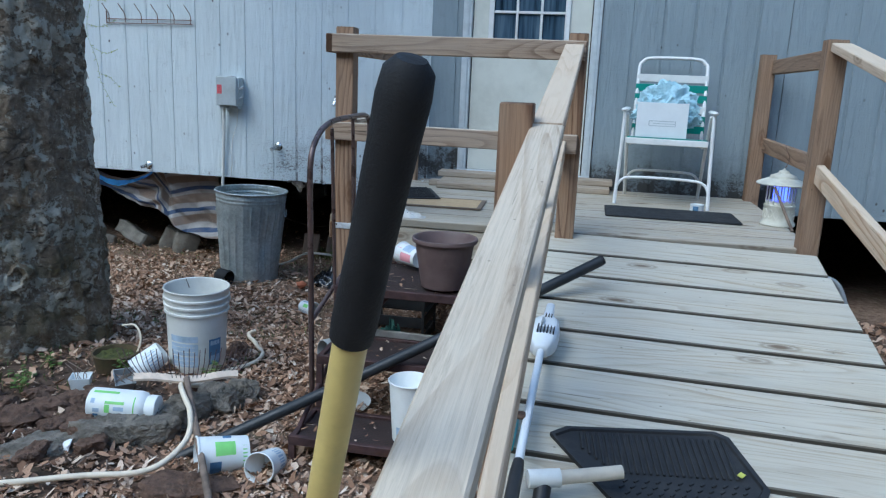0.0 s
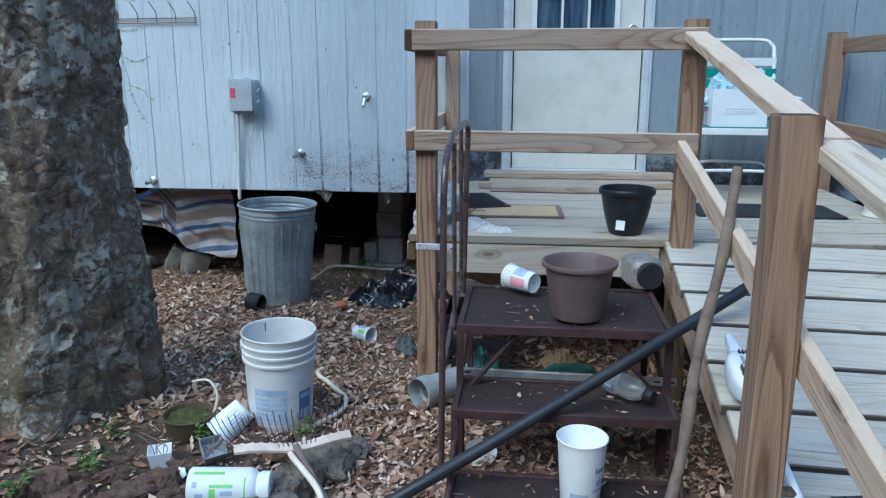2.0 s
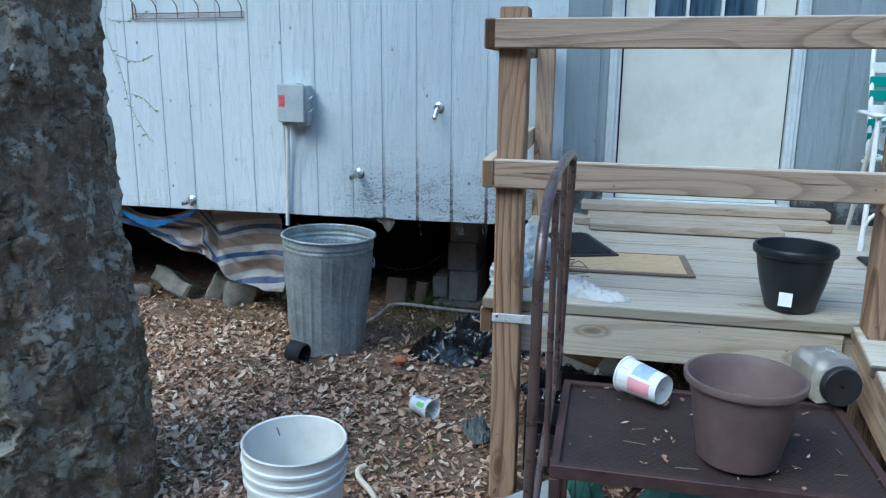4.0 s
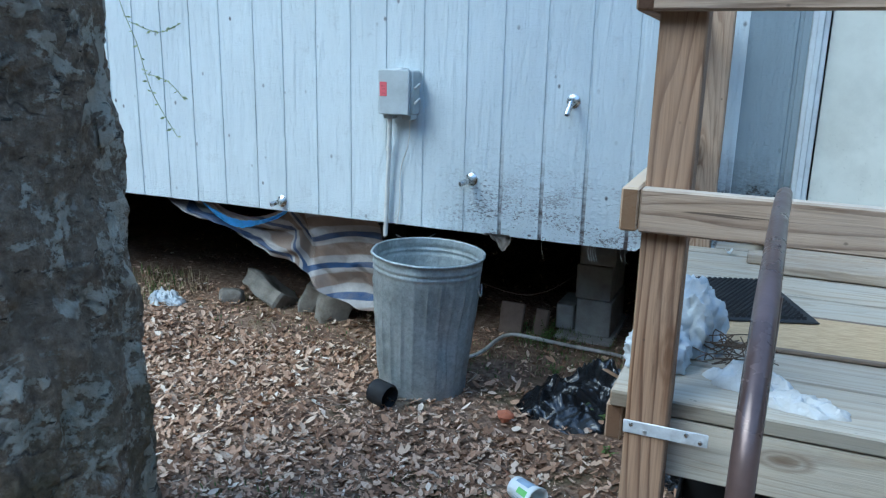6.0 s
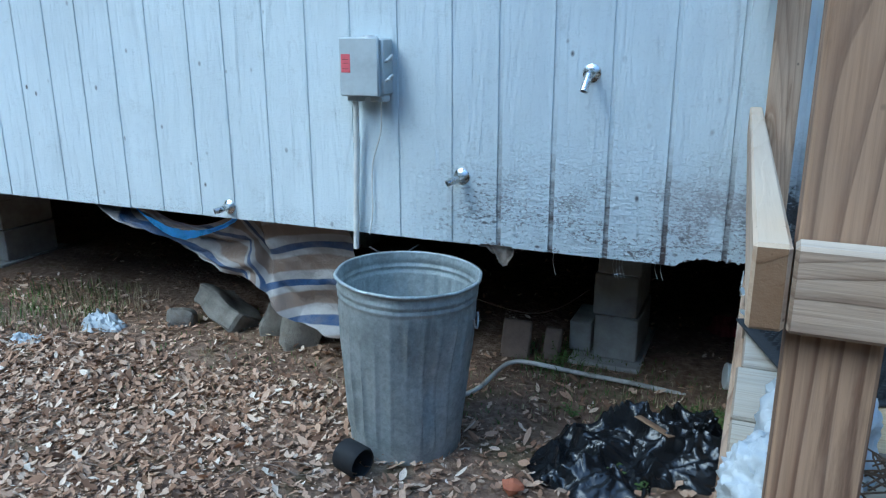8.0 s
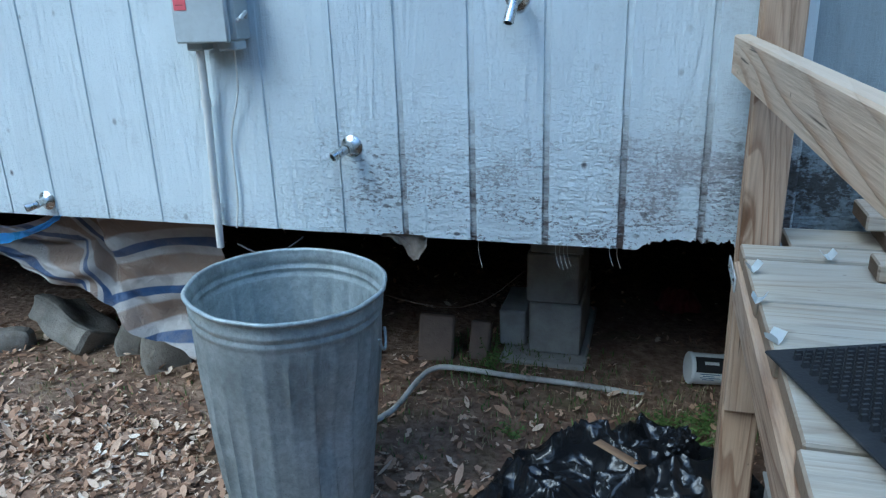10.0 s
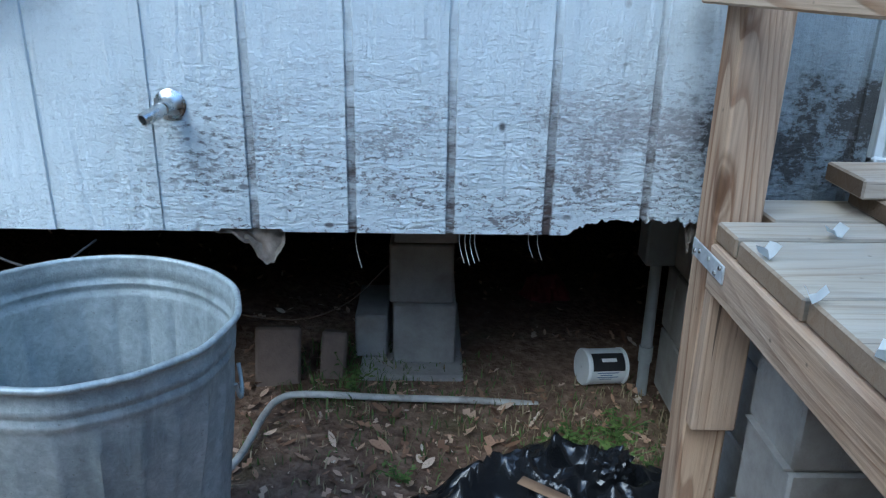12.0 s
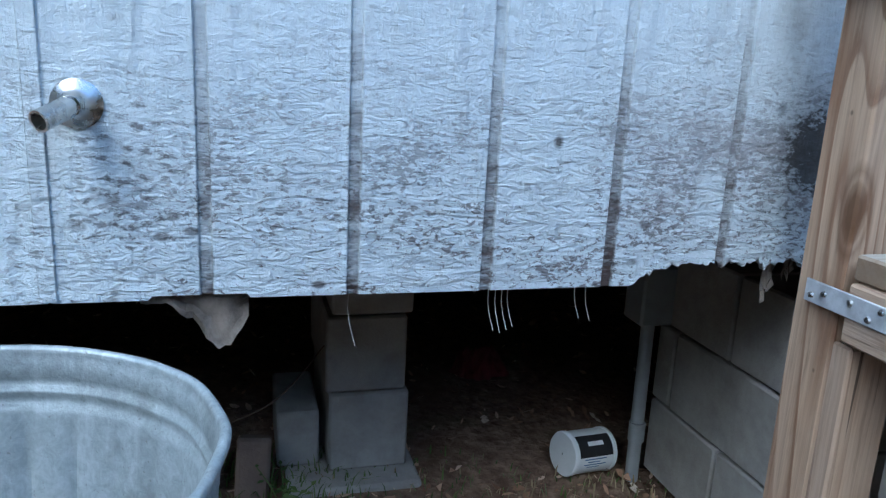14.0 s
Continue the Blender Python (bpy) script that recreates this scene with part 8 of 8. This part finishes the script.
for i in range(170):
    x, y, z = yard_spot(r)
    a, l = r.uniform(0, 6.283), r.uniform(0.05, 0.2)
    p = Vector((x, y, z + 0.012))
    d = Vector((math.cos(a), math.sin(a), 0)) * l
    tube(bm, [p, p + d * 0.5 + Vector((r.uniform(-0.01, 0.01), r.uniform(-0.01, 0.01), 0.008)), p + d], r.uniform(0.0012, 0.0032), 5)
for i in range(30):
    z, y0, y1 = r.choice(((0.644, 2.97, 3.45), (0.409, 2.76, 3.01), (0.199, 2.46, 2.69)))
    p = Vector((r.uniform(-0.95, -0.35), r.uniform(y0, y1), z))
    a, l = r.uniform(0, 6.283), r.uniform(0.02, 0.07)
    tube(bm, [p, p + Vector((math.cos(a), math.sin(a) * 0.4, 0.03)) * l], 0.0012, 5)
tagged(part("twigs", bm, M_STICK), "thin dry twigs scattered among the leaves", "twigs", kind="stuff")

# grass and weeds
k = Nodes("weed_green", 0.6, 0.0, 0.3)
k.colour(k.ramp(k.geo.outputs["Random Per Island"], [(0.0, (0.045, 0.075, 0.018)), (0.5, (0.085, 0.14, 0.03)), (1.0, (0.16, 0.22, 0.06))]))
M_WEED = k.mat
k = Nodes("dry_straw", 0.8, 0.0, 0.2)
k.colour(k.ramp(k.geo.outputs["Random Per Island"], [(0.0, (0.20, 0.15, 0.08)), (1.0, (0.40, 0.33, 0.20))]))
M_DRYGRASS = k.mat


def blades(name, spots, seed, mat, label):
    r = random.Random(seed)
    verts, faces = [], []
    for cx, cy, rad, count, h in spots:
        for _ in range(count):
            a, d = r.uniform(0, 6.283), rad * math.sqrt(r.random())
            x, y = cx + d * math.cos(a), cy + d * math.sin(a)
            z = ground_z(x, y)
            l, t, w = h * r.uniform(0.4, 1.0), r.uniform(0, 6.283), r.uniform(0.0012, 0.003)
            lean = r.uniform(0.1, 0.9)
            dx, dy = math.cos(t), math.sin(t)
            b = len(verts)
            verts += [(x - dy * w, y + dx * w, z), (x + dy * w, y - dx * w, z), (x + dx * l * lean * 0.4 + dy * w * 0.8, y + dy * l * lean * 0.4 - dx * w * 0.8, z + l * 0.6), (x + dx * l * lean * 0.4 - dy * w * 0.8, y + dy * l * lean * 0.4 + dx * w * 0.8, z + l * 0.6), (x + dx * l * lean, y + dy * l * lean, z + l * (1 - lean * 0.35))]
            faces += [(b, b + 1, b + 2, b + 3), (b + 3, b + 2, b + 4)]
    ob = raw(name, verts, faces, mat, limit=180)
    return tagged(ob, label, "grass", kind="stuff")


blades("grass", [(-1.33, 5.74, 0.17, 260, 0.035), (-1.25, 5.95, 0.2, 120, 0.035), (-2.1, 6.15, 0.22, 420, 0.06), (-1.75, 5.95, 0.35, 420, 0.04), (-2.2, 5.7, 0.3, 150, 0.035), (-1.9, 4.1, 0.4, 220, 0.035), (-2.5, 3.95, 0.25, 170, 0.045), (-1.62, 3.35, 0.2, 90, 0.04), (-2.3, 2.9, 0.3, 160, 0.05), (-3.6, 5.6, 0.6, 240, 0.035), (-4.9, 5.75, 0.4, 380, 0.10)], 31, M_WEED, "low green weeds along the house and bed")
blades("dry_grass", [(-4.7, 5.75, 0.4, 500, 0.09), (-3.3, 5.55, 0.6, 500, 0.035), (-2.6, 5.55, 0.4, 260, 0.035), (-1.9, 5.9, 0.4, 320, 0.04), (-1.35, 5.85, 0.25, 300, 0.05)], 33, M_DRYGRASS, "thin dry straw-coloured grass along the house")


def leafy(name, at, count, spread, height, size, seed, label):
    """A small weed: several stems with paired oval leaves."""
    r = random.Random(seed)
    t = thing(name, at, label, "weed", "green seedlings")
    at = Vector(at)
    stems = bmesh.new()
    verts, faces = [], []
    for _ in range(count):
        a = r.uniform(0, 6.283)
        top = at + Vector((math.cos(a) * spread * r.random(), math.sin(a) * spread * r.random(), height * r.uniform(0.5, 1)))
        tube(stems, [at + Vector((0, 0, -0.005)), at.lerp(top, 0.5) + Vector((0, 0, height * 0.12)), top], 0.0014, 5)
        for q in range(5):
            p = at.lerp(top, 0.45 + 0.55 * q / 4)
            b = r.uniform(0, 6.283)
            d, s = Vector((math.cos(b), math.sin(b), r.uniform(-0.1, 0.5))).normalized(), size * r.uniform(0.6, 1.1)
            sd = d.cross(Vector((0, 0, 1))).normalized() * s * 0.32
            n = len(verts)
            verts += [tuple(p), tuple(p + d * s * 0.45 + sd), tuple(p + d * s + Vector((0, 0, -s * 0.15))), tuple(p + d * s * 0.45 - sd), tuple(p + d * s * 0.5 + Vector((0, 0, s * 0.06)))]
            faces += [(n, n + 1, n + 4), (n + 1, n + 2, n + 4), (n + 2, n + 3, n + 4), (n + 3, n, n + 4)]
    tagged(part("stem", stems, M_WEED, t), kind="stuff")
    tagged(raw("leaves", verts, faces, M_WEED, t, limit=180), kind="stuff")


for i, (x, y, c, sp, h, s) in enumerate(((-1.98, 2.93, 6, 0.09, 0.10, 0.035), (-1.60, 3.0, 6, 0.06, 0.11, 0.04), (-2.28, 2.62, 7, 0.1, 0.12, 0.035), (-2.33, 2.88, 5, 0.08, 0.08, 0.03), (-1.35, 5.70, 34, 0.13, 0.06, 0.022), (-1.28, 5.62, 24, 0.10, 0.06, 0.02), (-1.44, 5.78, 22, 0.11, 0.05, 0.02), (-1.30, 5.83, 22, 0.11, 0.05, 0.02), (-2.06, 6.06, 8, 0.12, 0.10, 0.025), (-2.45, 2.45, 7, 0.1, 0.1, 0.035), (-1.66, 5.22, 5, 0.04, 0.06, 0.022), (-1.55, 5.15, 5, 0.04, 0.05, 0.022), (-2.32, 4.0, 6, 0.09, 0.05, 0.025), (-1.5, 4.9, 4, 0.05, 0.04, 0.02), (-1.9, 5.62, 6, 0.07, 0.05, 0.02))):
    leafy("weed", (x, y, ground_z(x, y)), c, sp, h, s, 60 + i, "small green leafy weed growing from the soil")

# vine hanging from the trunk
k = Nodes("pale_sprig", 0.6, 0.0, 0.3)
k.colour(k.ramp(k.geo.outputs["Random Per Island"], [(0.0, (0.34, 0.42, 0.20)), (1.0, (0.55, 0.62, 0.36))]))
M_SPRIG = k.mat
vine = thing("vine", (-2.50, 3.60, 2.6), "thin green vine trailing down beside the tree trunk", "vine")
rv = random.Random(71)
verts, faces = [], []
for path in (((-2.50, 3.66, 2.3), (-2.56, 3.68, 1.95), (-2.60, 3.65, 1.70), (-2.575, 3.68, 1.54), (-2.585, 3.73, 1.42), (-2.545, 3.77, 1.30)), ((-2.61, 3.66, 1.72), (-2.55, 3.70, 1.71), (-2.49, 3.74, 1.745)), ((-2.58, 3.66, 1.60), (-2.54, 3.72, 1.575), (-2.50, 3.76, 1.60)), ((-2.57, 3.66, 1.86), (-2.53, 3.70, 1.84), (-2.47, 3.74, 1.88)), ((-2.58, 3.70, 1.47), (-2.54, 3.74, 1.45), (-2.51, 3.77, 1.40))):
    bm = bmesh.new()
    pts = spline(path, 8)
    tube(bm, pts, 0.0009, 5)
    part("stem", bm, M_SPRIG, vine)
    for p in pts[2::2]:
        for q in range(2):
            a = rv.uniform(0, 6.283)
            d, s = Vector((math.cos(a), math.sin(a) * 0.6, rv.uniform(-0.5, 0.4))).normalized(), rv.uniform(0.007, 0.019)
            sd = d.cross(Vector((0.2, 1, 0.1))).normalized() * s * 0.2
            n = len(verts)
            verts += [tuple(p), tuple(p + d * s * 0.5 + sd), tuple(p + d * s), tuple(p + d * s * 0.5 - sd)]
            faces += [(n, n + 1, n + 2, n + 3)]
raw("leaves", verts, faces, M_SPRIG, vine, limit=180)
# ferny growth on the front of the trunk
fern = thing("fern_growth", (-2.66, 2.86, 1.7), "green resurrection fern hanging on the tree bark", "fern")
verts, faces = [], []
for i in range(60):
    a = rv.uniform(-1.75, -0.75)
    z = rv.uniform(1.45, 2.3)
    rad = 0.445 - 0.015 * z
    p = Vector((-2.89 + rad * math.cos(a), 3.25 + rad * math.sin(a), z))
    out = Vector((math.cos(a), math.sin(a), 0))
    side_ = Vector((-math.sin(a), math.cos(a), 0))
    l = rv.uniform(0.06, 0.15)
    d = (out * rv.uniform(0.1, 0.5) + side_ * rv.uniform(-0.6, 0.6) + Vector((0, 0, -1))).normalized()
    for q in range(9):
        c = p + d * l * q / 8
        for s in (-1, 1):
            w_ = side_ * s * 0.016 * (1 - q / 11) + out * 0.006
            n = len(verts)
            verts += [tuple(c), tuple(c + w_ + d * 0.008), tuple(c + w_ * 1.3 + d * 0.003), tuple(c + d * 0.006)]
            faces += [(n, n + 1, n + 2, n + 3)]
raw("fronds", verts, faces, M_WEED, fern, limit=180)
